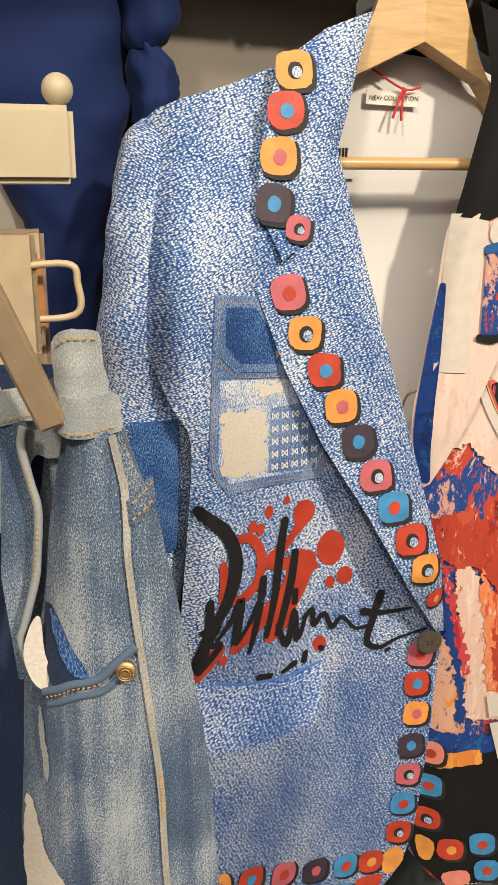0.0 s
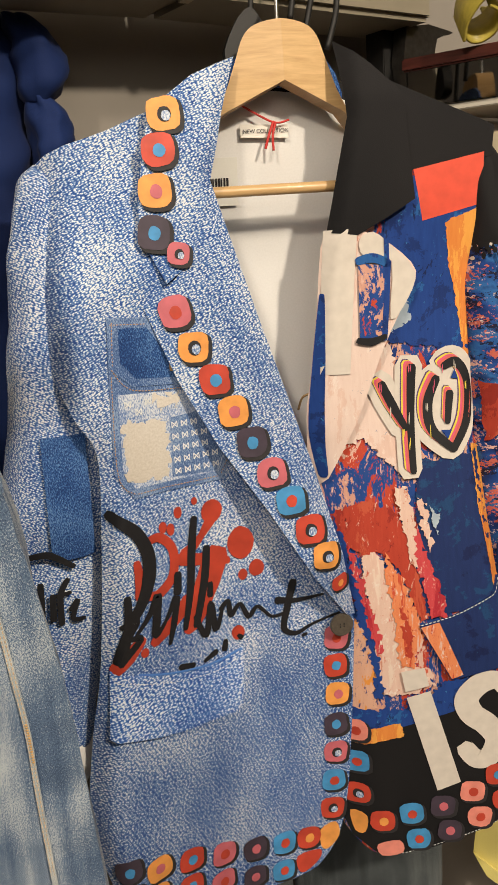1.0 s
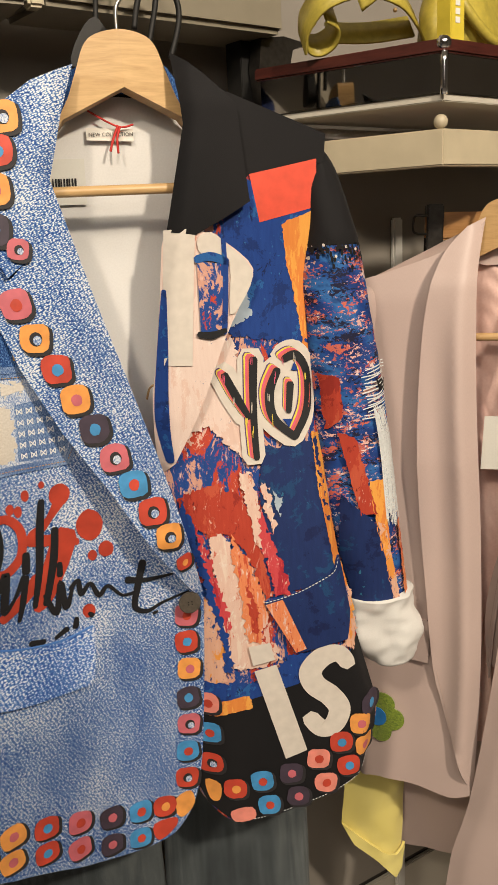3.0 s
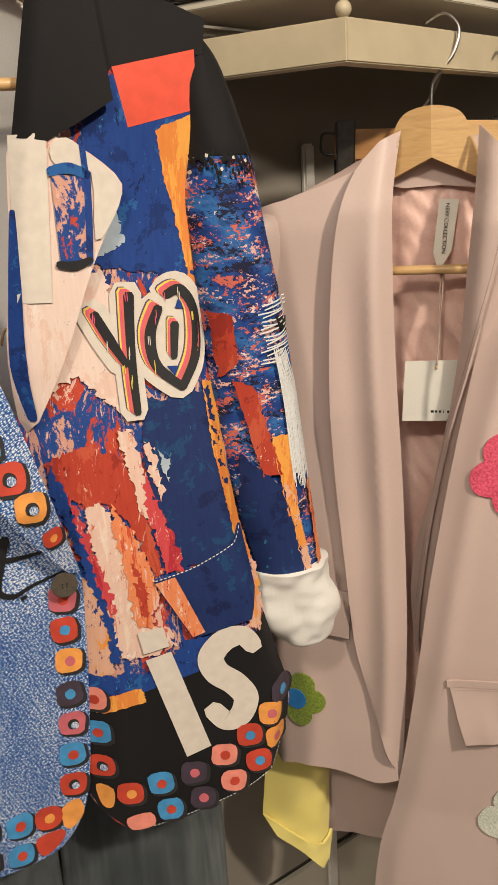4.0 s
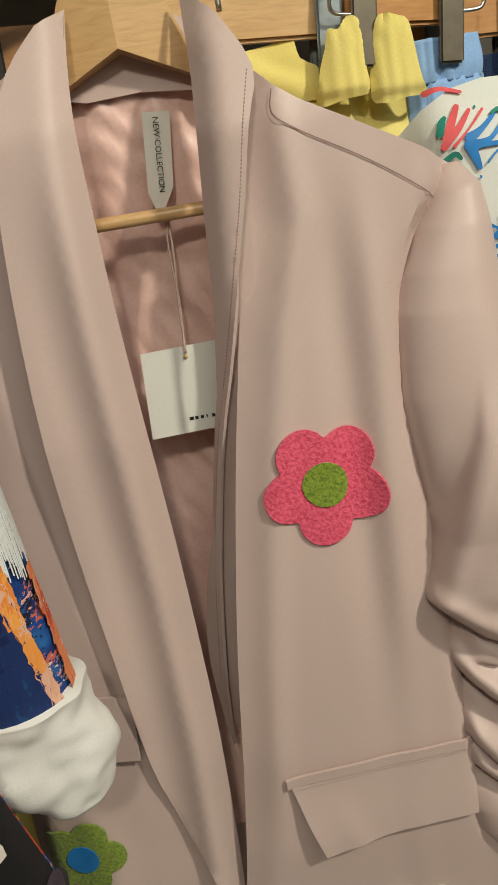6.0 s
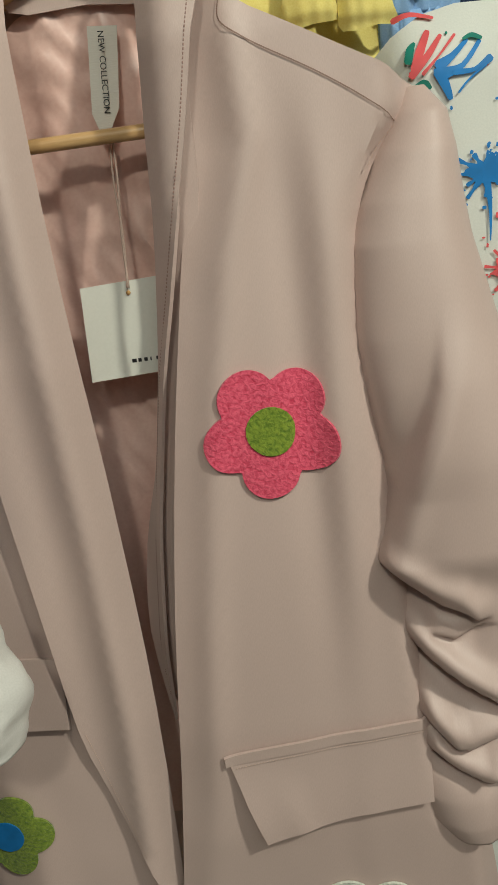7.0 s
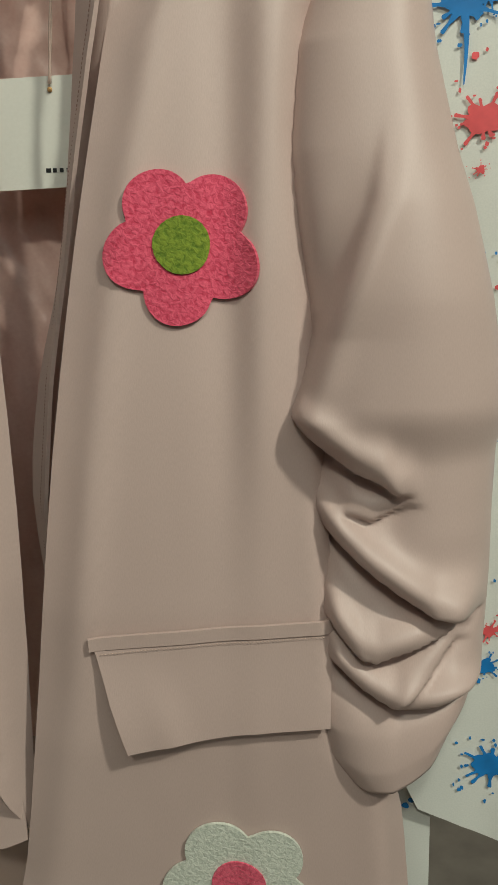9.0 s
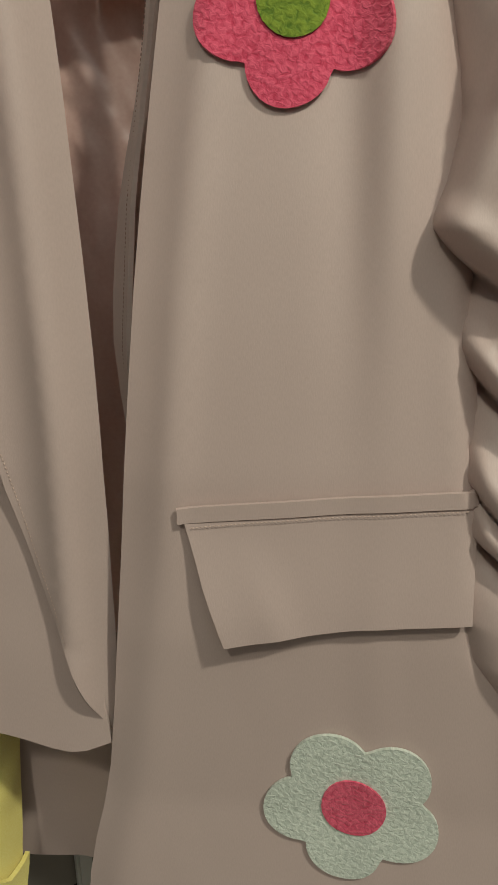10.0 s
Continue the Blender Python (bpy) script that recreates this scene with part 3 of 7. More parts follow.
structure("wall_front", (-2.6, -3.5, 0.0), (3.0, -3.4, 2.9), WALL, "greige painted wall, unseen, added for bounce light")
structure("wall_left", (-2.7, -3.4, 0.0), (-2.6, 2.4, 2.9), WALL, "greige painted wall, unseen, added for bounce light")
structure("wall_right", (3.0, -3.4, 0.0), (3.1, 2.4, 2.9), WALL, "greige painted wall, unseen, added for bounce light")

# ---- printed blazer: half denim print, half painted print ----
# u runs across the blazer, v is the height, depth is how far the cloth stands out to the front
blazer = thing("printed_blazer", pose(0.148, 0.762, 0, 0, 0, 9.9), "printed blazer, half blue denim and half painted collage, on a hanger", "blazer")


def ripple(u, v, amp, seed):
    return amp * noise.noise(Vector((u * 14 + seed, v * 4.5, seed))) + amp * 0.35 * noise.noise(Vector((u * 45, v * 18 + seed, seed)))


def a_side(v):
    return float(np.interp(v, (0.85, 0.96, 1.11, 1.25, 1.32, 1.36), (-0.240, -0.250, -0.222, -0.207, -0.204, -0.215)))


def a_left(u, v):
    d = 0.006 + 0.050 * (min(max(0, -u), 0.22) / 0.2) ** 1.9 * (1 - 0.9 * step_up(1.44, 1.60, v))
    d -= 0.055 * (max(0.0, -u - 0.200) / 0.046) ** 2 * step_up(1.29, 1.37, v)
    d += 0.0045 * math.exp(-((u + 0.150 + 0.25 * (1.45 - v)) / 0.020) ** 2) * step_up(1.56, 1.50, v) * step_up(1.44, 1.48, v)
    return d - 0.022 * step_up(a_side(v) + 0.018, a_side(v) - 0.010, u) * step_up(1.37, 1.29, v) + ripple(u, v, 0.0030, 3.0)


def a_lapel(u, v):
    d = float(np.interp(v, (1.1, 1.19, 1.31, 1.44, 1.58, 1.65), (0.02, 0.051, 0.040, 0.036, 0.024, 0.005)))
    inner = float(np.interp(v, (1.11, 1.194, 1.36, 1.524, 1.55, 1.65), (0.037, 0.019, -0.027, -0.074, -0.081, -0.05)))
    return d + 0.003 - 0.010 * step_up(inner - 0.016, inner + 0.002, u)


def a_right(u, v):
    lo, hi = 0.005 + 0.24 * max(0, u - 0.03), -0.006
    k = step_up(1.05, 1.38, v)
    edge = float(np.interp(v, (0.85, 0.95, 1.03, 1.13, 1.28), (0.222, 0.236, 0.216, 0.2, 0.195)))
    return lo * (1 - k) + hi * k - 0.012 * step_up(0.06, 0.02, u) * (1 - k) + 0.012 * step_up(1.42, 1.55, v) - 0.025 * step_up(edge - 0.02, edge + 0.006, u) * step_up(1.42, 1.30, v) + ripple(u, v, 0.002, 8.0)


def a_rlapel(u, v):
    d = float(np.interp(v, (1.24, 1.31, 1.46, 1.52, 1.62, 1.67), (0.004, 0.012, 0.014, 0.018, 0.020, 0.004)))
    inner = float(np.interp(v, (1.25, 1.31, 1.37, 1.44, 1.52, 1.60, 1.66), (0.009, 0.002, 0.01, 0.019, 0.034, 0.05, 0.048)))
    return d - 0.012 * step_up(inner + 0.014, inner - 0.002, u)


def a_back(u, v):
    return -0.050 - 0.02 * step_up(1.62, 1.45, v) + ripple(u, v, 0.003, 5.0)


# left front, cut to a rounded lower corner
left_front = soft([(-0.080, 1.628), (-0.094, 1.626), (-0.166, 1.598), (-0.236, 1.570), (-0.246, 1.50), (-0.246, 1.42), (-0.226, 1.358), (-0.208, 1.321), (-0.211, 1.25), (-0.226, 1.116), (-0.242, 1.037),
                   (-0.254, 0.952), (-0.246, 0.894), (-0.222, 0.842), (-0.166, 0.816), (-0.099, 0.796), (-0.033, 0.794), (0.002, 0.816), (0.024, 0.874), (0.037, 1.006), (0.042, 1.098)], 4, False)
left_front = left_front + [(-0.02, 1.25), (-0.09, 1.42), (-0.085, 1.60)]
sheet("denim_front", left_front, a_left, DENIM, blazer, 0, 0.0016, 0.011, "blue and white slub denim print front")
right_front = soft([(0.087, 1.628), (0.10, 1.624), (0.140, 1.604), (0.194, 1.580), (0.190, 1.43), (0.196, 1.275), (0.200, 1.134), (0.216, 1.035),
                    (0.238, 0.945), (0.236, 0.908), (0.212, 0.863), (0.178, 0.836), (0.117, 0.813), (0.063, 0.803), (0.032, 0.828), (0.014, 0.875), (0.000, 0.98), (-0.01, 1.1), (0.0, 1.25)], 4, False)
right_front = right_front + [(0.03, 1.35), (0.07, 1.5), (0.080, 1.6)]
sheet("painted_front", right_front, a_right, P_MIX, blazer, 0, 0.0016, 0.011, "painted collage print front in navy, blush and rust")
sheet("back", [(-0.23, 1.57), (-0.06, 1.645), (0.06, 1.648), (0.20, 1.575), (0.22, 1.2), (0.235, 0.87), (-0.24, 0.87), (-0.22, 1.2)], lambda u, v: a_back(u, v) - 0.012, BLACK, blazer, 0, 0.0016, 0.03)
sheet("lining", [(-0.17, 1.58), (-0.065, 1.628), (0.0, 1.634), (0.065, 1.626), (0.17, 1.58), (0.18, 0.9), (-0.18, 0.9)], a_back, LINING, blazer, 0, 0.001, 0.016, "glossy white lining")
sheet("back_collar", soft([(-0.066, 1.612), (-0.045, 1.658), (0.0, 1.668), (0.05, 1.66), (0.066, 1.618), (0.03, 1.632), (0.0, 1.635), (-0.03, 1.632)], 3), lambda u, v: -0.040, DENIM_DARK, blazer, 0, 0.002)

# left lapel and collar in denim
lapel = [(-0.081, 1.55), (-0.074, 1.524), (-0.05, 1.436), (-0.027, 1.36), (-0.004, 1.282), (0.019, 1.194), (0.040, 1.108), (0.029, 1.112), (-0.012, 1.171), (-0.055, 1.247), (-0.095, 1.311), (-0.128, 1.377), (-0.153, 1.445), (-0.128, 1.462), (-0.106, 1.484)]
sheet("lapel", lapel, a_lapel, DENIM, blazer, 0.0, 0.003, 0.011, "wide denim print lapel")
collar = [(-0.048, 1.656), (-0.064, 1.612), (-0.081, 1.552), (-0.088, 1.53), (-0.106, 1.482), (-0.130, 1.464), (-0.150, 1.506), (-0.148, 1.535), (-0.140, 1.579), (-0.130, 1.612), (-0.090, 1.640)]
sheet("collar", collar, a_lapel, DENIM, blazer, 0.0005, 0.003, 0.011)

# right lapel: black collar above, print below
sheet("collar", [(0.046, 1.668), (0.052, 1.60), (0.034, 1.52), (0.029, 1.498), (0.056, 1.494), (0.085, 1.508), (0.114, 1.524), (0.108, 1.575), (0.104, 1.617), (0.075, 1.645)], a_rlapel, BLACK, blazer, 0.001, 0.003, 0.011, "black crepe collar")
rlap = soft([(0.029, 1.500), (0.019, 1.44), (0.010, 1.372), (0.002, 1.313), (0.010, 1.245), (0.049, 1.309), (0.081, 1.384), (0.105, 1.43), (0.116, 1.457), (0.092, 1.482), (0.066, 1.496)], 3)
sheet("lapel", rlap, a_rlapel, P_PINK, blazer, 0.0, 0.003, 0.011, "blush print lapel")
sheet("print_strip", [(0.026, 1.500), (0.056, 1.500), (0.045, 1.362), (0.016, 1.364)], a_rlapel, OFFWHITE, blazer, 0.0008)
sheet("print_field", soft([(0.058, 1.490), (0.072, 1.496), (0.090, 1.482), (0.114, 1.457), (0.107, 1.432), (0.088, 1.412), (0.090, 1.468), (0.062, 1.474)], 3), a_rlapel, OFFWHITE, blazer, 0.0012)
sheet("print_field", [(0.056, 1.468), (0.084, 1.464), (0.080, 1.395), (0.056, 1.392)], a_rlapel, P_MIX, blazer, 0.0015)
for pts, w in (([(0.056, 1.470), (0.071, 1.472), (0.086, 1.466)], (0.008, 0.009, 0.008)), ([(0.086, 1.466), (0.084, 1.43), (0.081, 1.394)], (0.006, 0.006, 0.006)), ([(0.084, 1.495), (0.085, 1.468)], (0.005, 0.005))):
    stroke("brush_line", pts, w, a_rlapel, P_BLUE, blazer, 0.002)
stroke("brush_line", [(0.054, 1.394), (0.068, 1.392), (0.082, 1.396)], (0.006, 0.008, 0.005), a_rlapel, INK, blazer, 0.0022)
stroke("brush_line", [(0.022, 1.44), (0.016, 1.38), (0.010, 1.31), (0.016, 1.26)], (0.004, 0.010, 0.014, 0.008), a_rlapel, P_BLUE, blazer, 0.0009)

# fields of the painted half
fields = (
    ("black_yoke", [(0.088, 1.634), (0.140, 1.613), (0.202, 1.588), (0.199, 1.560), (0.118, 1.551), (0.100, 1.53), (0.095, 1.56)], BLACK),
    ("blue_field", [(0.095, 1.53), (0.12, 1.545), (0.190, 1.555), (0.189, 1.43), (0.187, 1.37), (0.100, 1.385), (0.07, 1.40), (0.080, 1.46)], P_BLUE),
    ("scarlet_patch", [(0.118, 1.551), (0.191, 1.564), (0.190, 1.516), (0.128, 1.503)], BRIGHT),
    ("amber_strip", [(0.152, 1.501), (0.190, 1.514), (0.189, 1.45), (0.187, 1.37), (0.180, 1.33), (0.170, 1.40), (0.163, 1.44), (0.158, 1.458)], P_ORANGE),
    ("grey_patch", [(0.095, 1.44), (0.108, 1.450), (0.117, 1.408), (0.092, 1.398), (0.080, 1.402)], GREYBLUE),
    ("blush_field", [(0.02, 1.33), (0.06, 1.38), (0.095, 1.385), (0.115, 1.30), (0.10, 1.25), (0.06, 1.29), (0.03, 1.28)], P_PINK),
    ("rust_field", [(0.022, 1.214), (0.060, 1.228), (0.085, 1.216), (0.102, 1.192), (0.114, 1.153), (0.119, 1.122), (0.122, 1.098), (0.109, 1.090), (0.100, 1.124), (0.089, 1.150), (0.073, 1.170), (0.053, 1.168), (0.036, 1.178)], P_RED),
    ("navy_field", [(0.118, 1.262), (0.184, 1.268), (0.196, 1.135), (0.190, 1.11), (0.140, 1.098), (0.118, 1.094), (0.106, 1.16)], P_NAVY),
    ("amber_strip", [(0.176, 1.275), (0.192, 1.270), (0.193, 1.20), (0.200, 1.134), (0.216, 1.06), (0.206, 1.06), (0.190, 1.12), (0.178, 1.21)], P_ORANGE),
    ("amber_field", [(0.018, 1.105), (0.039, 1.099), (0.053, 1.088), (0.060, 1.052), (0.060, 0.990), (0.02, 0.985)], P_RUSTY),
    ("blush_field", [(0.052, 1.168), (0.067, 1.174), (0.078, 1.148), (0.086, 1.113), (0.091, 1.076), (0.096, 1.040), (0.118, 1.036), (0.121, 1.016), (0.092, 1.005), (0.067, 1.008), (0.062, 1.052), (0.057, 1.097), (0.052, 1.134)], P_CREAM),
    ("navy_edge", [(0.026, 1.212), (0.036, 1.187), (0.044, 1.150), (0.053, 1.116), (0.061, 1.078), (0.067, 1.039), (0.069, 1.002), (0.059, 1.003), (0.058, 1.046), (0.049, 1.088), (0.041, 1.117), (0.032, 1.155), (0.022, 1.189)], P_BLUE),
    ("crimson_line", [(0.038, 1.184), (0.047, 1.168), (0.053, 1.128), (0.064, 1.090), (0.069, 1.060), (0.065, 1.052), (0.057, 1.085), (0.049, 1.120), (0.041, 1.154)], P_CRIMSON),
    ("pale_streak", [(0.090, 1.238), (0.104, 1.236), (0.110, 1.200), (0.113, 1.168), (0.114, 1.148), (0.103, 1.155), (0.099, 1.190), (0.092, 1.214)], P_CREAM),
    ("crimson_streak", [(0.111, 1.196), (0.121, 1.158), (0.130, 1.127), (0.137, 1.097), (0.120, 1.096), (0.114, 1.129), (0.108, 1.159)], P_CRIMSON),
    ("pale_streak", [(0.113, 1.226), (0.121, 1.219), (0.127, 1.175), (0.123, 1.168), (0.117, 1.193)], P_CREAM),
    ("flame_field", [(0.075, 1.168), (0.088, 1.148), (0.099, 1.118), (0.108, 1.093), (0.110, 1.068), (0.100, 1.038), (0.085, 1.042), (0.083, 1.085), (0.079, 1.120), (0.074, 1.147)], P_FLAME),
    ("rust_core", [(0.090, 1.112), (0.097, 1.088), (0.099, 1.056), (0.094, 1.049), (0.090, 1.072)], P_RED),
    ("teal_fleck", [(0.126, 1.218), (0.133, 1.207), (0.132, 1.186), (0.127, 1.193)], GREYBLUE),
    ("navy_field", [(0.02, 0.992), (0.10, 0.99), (0.13, 1.02), (0.195, 1.028), (0.20, 0.99), (0.10, 0.955), (0.02, 0.958)], P_BLUE),
    ("black_hem", [(0.012, 0.966), (0.084, 0.968), (0.14, 0.985), (0.20, 1.022), (0.215, 1.034), (0.237, 0.945), (0.235, 0.908), (0.212, 0.864), (0.178, 0.837), (0.117, 0.814), (0.063, 0.804), (0.032, 0.829), (0.015, 0.875)], BLACK),
    ("amber_field", [(0.195, 1.085), (0.208, 1.095), (0.216, 1.04), (0.205, 1.022), (0.192, 1.03)], P_RUSTY),
    ("amber_bar", [(0.036, 0.966), (0.085, 0.974), (0.088, 0.957), (0.038, 0.948)], P_ORANGE),
)
for i, (n, pts, mat) in enumerate(fields):
    sheet(n, pts if mat in (BRIGHT, BLACK) else ragged(pts, 0.0009 if mat is P_ORANGE else 0.0030, 0.0016, i * 2.0), a_right, mat, blazer, 0.0006 + 0.00022 * i, 0.0, 0.008)
# welt pocket of the painted half
flap = [(0.106, 1.088), (0.130, 1.094), (0.154, 1.102), (0.187, 1.119), (0.199, 1.131), (0.206, 1.066), (0.196, 1.038), (0.165, 1.030), (0.138, 1.024)]
sheet("pocket_flap", flap, a_right, P_NAVY, blazer, 0.007, 0.004, 0.012, "navy flap with white top stitching")
sheet("print_field", [(0.107, 1.087), (0.126, 1.092), (0.150, 1.030), (0.138, 1.0255)], a_right, P_FLAME, blazer, 0.0076)
stitches("top_stitching", [(0.106, 1.089), (0.130, 1.095), (0.154, 1.103), (0.187, 1.120), (0.199, 1.132)], a_right, THREAD_WHITE, blazer, 0.0042, 0.0009, 0.0082)

# IS
sheet("letter_i", [(0.091, 1.005), (0.116, 1.012), (0.147, 0.898), (0.122, 0.888)], a_right, OFFWHITE, blazer, 0.0064)
sheet("letter_i_dot", [(0.086, 1.036), (0.110, 1.040), (0.115, 1.018), (0.090, 1.012)], a_right, OFFWHITE, blazer, 0.0064)
stroke("letter_s", [(0.1959, 1.008), (0.1853, 1.021), (0.1668, 1.017), (0.1536, 1.0), (0.1589, 0.982), (0.1748, 0.968), (0.1853, 0.95), (0.1783, 0.93), (0.1642, 0.926), (0.1519, 0.94)], (0.018, 0.021, 0.025, 0.026, 0.026, 0.026, 0.025, 0.024, 0.022, 0.020), a_right, OFFWHITE, blazer, 0.0066, 8)

# YO: black strokes with bands of colour stepped off to one side, on a pale cut-out
y_arm, y_leg = [(0.082, 1.346), (0.093, 1.323), (0.106, 1.298)], [(0.115, 1.360), (0.112, 1.316), (0.111, 1.285), (0.111, 1.253)]
o_left = [(0.141, 1.346), (0.131, 1.322), (0.134, 1.294), (0.156, 1.272)]
o_right = [(0.150, 1.358), (0.164, 1.361), (0.175, 1.340), (0.172, 1.301), (0.156, 1.272)]
o_mark = [(0.155, 1.330), (0.151, 1.301)]
VIOLET = plain_mat("violet print", (0.10, 0.045, 0.16), 0.6, 0.1, 60, use="UV", bump=0.0)
CORAL = plain_mat("coral print", (0.66, 0.13, 0.10), 0.6, 0.1, 60, use="UV", bump=0.0)
for pts, w in ((y_arm, (0.029, 0.030, 0.028)), (y_leg, (0.030, 0.028, 0.026, 0.026)), (o_left, (0.030, 0.030, 0.030, 0.028)), (o_right, (0.029, 0.030, 0.028, 0.028, 0.028)), ([(0.160, 1.352), (0.150, 1.325), (0.152, 1.285)], (0.012, 0.024, 0.014))):
    stroke("letter_ground", [(u - 0.0026, v + 0.0018) for u, v in pts], w, a_right, OFFWHITE, blazer, 0.0042)
for i, (mat, step_off) in enumerate(((VIOLET, 0.0066), (YELLOW_INK, 0.0055), (PINK_INK, 0.0038), (CORAL, 0.0020), (INK, 0.0))):
    for pts, w in ((y_arm, (0.0085, 0.0095, 0.0060)), (y_leg, (0.0100, 0.0085, 0.0080, 0.0070)), (o_left, (0.0090, 0.0105, 0.0100, 0.0080)), (o_right, (0.0080, 0.0100, 0.0085, 0.0090, 0.0080))):
        stroke("letter_stroke", [(u - step_off, v + step_off * 0.8) for u, v in pts], w, a_right, mat, blazer, 0.0046 + 0.0003 * i)
    stroke("letter_stroke", [(u - step_off * 0.5, v + step_off * 0.8) for u, v in o_mark], (0.0085, 0.0065), a_right, mat, blazer, 0.0050 + 0.0003 * i)
for pts in ([(0.161, 1.354), (0.157, 1.345), (0.165, 1.344)], [(0.143, 1.293), (0.155, 1.292), (0.150, 1.283)]):
    sheet("letter_counter", pts, a_right, P_BLUE, blazer, 0.0062)
for k in range(26):
    u, v = [y_arm, y_leg, o_left, o_right][k % 4][k % 3]
    du, dv = 0.0030 * noise.noise(Vector((k * 1.7, 0, 1))), 0.014 * noise.noise(Vector((k * 2.3, 4, 1)))
    stroke("dry_streak", [(u + du - 0.002, v + dv), (u + du - 0.0022, v + dv - 0.008)], (0.0004, 0.0009, 0.0004), a_right, (PINK_INK, OFFWHITE, YELLOW_INK)[k % 3], blazer, 0.0062)


# squares printed along the edges
def square_patch(u, v, kind, depth, off, r=0.0140, seed=0.0, parent=None):
    outer, inner = {"o": (ORANGE, None), "r": (RED, None), "p": (ROSE, None), "ob": (ORANGE, ROSE), "rb": (RED, BLUE), "db": (PLUM, BLUE), "pr": (ROSE, RED),
                    "br": (BLUE, RED), "dp": (PLUM, ROSE), "ro": (RED, ORANGE), "sr": (SALMON, RED)}[kind]
    turn = 14 * noise.noise(Vector((seed * 3.1, 0.5, 1)))
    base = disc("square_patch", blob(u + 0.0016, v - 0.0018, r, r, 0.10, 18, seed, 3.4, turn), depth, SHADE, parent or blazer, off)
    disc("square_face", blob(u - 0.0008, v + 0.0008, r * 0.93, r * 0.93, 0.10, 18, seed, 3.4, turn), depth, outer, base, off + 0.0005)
    if inner:
        disc("square_dot", blob(u, v, r * 0.36, r * 0.40, 0.14, 12, seed + 5), depth, inner, base, off + 0.0010)
    else:
        disc("square_dot", blob(u, v, r * 0.40, r * 0.43, 0.12, 12, seed + 5), depth, SHADE, base, off + 0.0010)
        disc("square_hole", blob(u + 0.0012, v - 0.0013, r * 0.27, r * 0.29, 0.12, 12, seed + 5), depth, DENIM_PALE, base, off + 0.0014)


rows = (
    (a_lapel, 0.0030, 0.0155, "o rb ob db".split(), [(-0.118, 1.607), (-0.126, 1.577), (-0.132, 1.543), (-0.137, 1.508)]),
    (a_lapel, 0.0030, 0.0105, ["p"], [(-0.117, 1.489)]),
    (a_lapel, 0.0014, 0.0152, "pr o rb ob db p br r o".split(), [(-0.125, 1.439), (-0.111, 1.406), (-0.094, 1.375), (-0.079, 1.344), (-0.064, 1.313), (-0.047, 1.282), (-0.031, 1.253), (-0.014, 1.222), (0.001, 1.193)]),
    (a_lapel, 0.0014, 0.010, ["ro"], [(0.017, 1.158)]),
    (a_left, 0.0010, 0.0142, "pr rb ob db p br r".split(), [(0.021, 1.08), (0.019, 1.048), (0.020, 1.014), (0.016, 0.978), (0.015, 0.944), (0.011, 0.909), (0.008, 0.874)]),
    (a_left, 0.0010, 0.0145, "ro br dp pr rb ob db".split(), [(-0.021, 0.842), (-0.050, 0.845), (-0.084, 0.850), (-0.120, 0.860), (-0.156, 0.872), (-0.191, 0.882), (-0.222, 0.896)]),
    (a_left, 0.0010, 0.0140, "br dp pr rb ob db".split(), [(-0.053, 0.810), (-0.087, 0.815), (-0.123, 0.827), (-0.159, 0.841), (-0.195, 0.852), (-0.222, 0.866)]),
    (a_right, 0.0064, 0.0140, "sr br r".split(), [(0.038, 0.965), (0.038, 0.926), (0.038, 0.886)]),
    (a_right, 0.0064, 0.0140, "ro br dp sr rb ob db".split(), [(0.063, 0.852), (0.094, 0.860), (0.128, 0.868), (0.160, 0.885), (0.187, 0.905), (0.210, 0.928), (0.225, 0.951)]),
    (a_right, 0.0064, 0.0140, "br dp sr rb ob".split(), [(0.101, 0.827), (0.135, 0.836), (0.168, 0.852), (0.195, 0.873), (0.216, 0.898)]),
)
count = 0
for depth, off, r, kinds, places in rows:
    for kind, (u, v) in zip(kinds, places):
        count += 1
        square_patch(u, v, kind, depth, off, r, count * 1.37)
# squares cut by the curved corners
for kind, depth, off, pts in ((ORANGE, a_left, 0.0010, [(-0.008, 0.848), (0.010, 0.856), (0.014, 0.838), (0.000, 0.822), (-0.008, 0.828)]), (RED, a_left, 0.0010, [(-0.036, 0.822), (-0.010, 0.824), (-0.010, 0.812), (-0.028, 0.799), (-0.036, 0.804)]),
                             (SALMON, a_right, 0.0064, [(0.056, 0.822), (0.080, 0.826), (0.083, 0.810), (0.060, 0.807)]), (ORANGE, a_right, 0.0064, [(0.030, 0.862), (0.046, 0.858), (0.044, 0.836), (0.034, 0.836)])):
    sheet("cut_patch", soft(pts, 3), depth, kind, blazer, off)

# chest pocket of patched denim: a framed dark top over a patched bag
sheet("chest_pocket", [(-0.187, 1.440), (-0.152, 1.437), (-0.111, 1.362), (-0.078, 1.297), (-0.090, 1.274), (-0.178, 1.274), (-0.194, 1.299), (-0.190, 1.395)], a_left, DENIM_MID, blazer, 0.001, 0.001, 0.012, "patchwork denim chest pocket")
sheet("pocket_bag", [(-0.184, 1.372), (-0.116, 1.366), (-0.086, 1.300), (-0.094, 1.283), (-0.176, 1.283), (-0.186, 1.303)], a_left, DENIM_PALE, blazer, 0.0015)
sheet("pocket_top", [(-0.187, 1.440), (-0.152, 1.437), (-0.113, 1.372), (-0.170, 1.377), (-0.190, 1.397)], a_left, DENIM_MID, blazer, 0.0019)
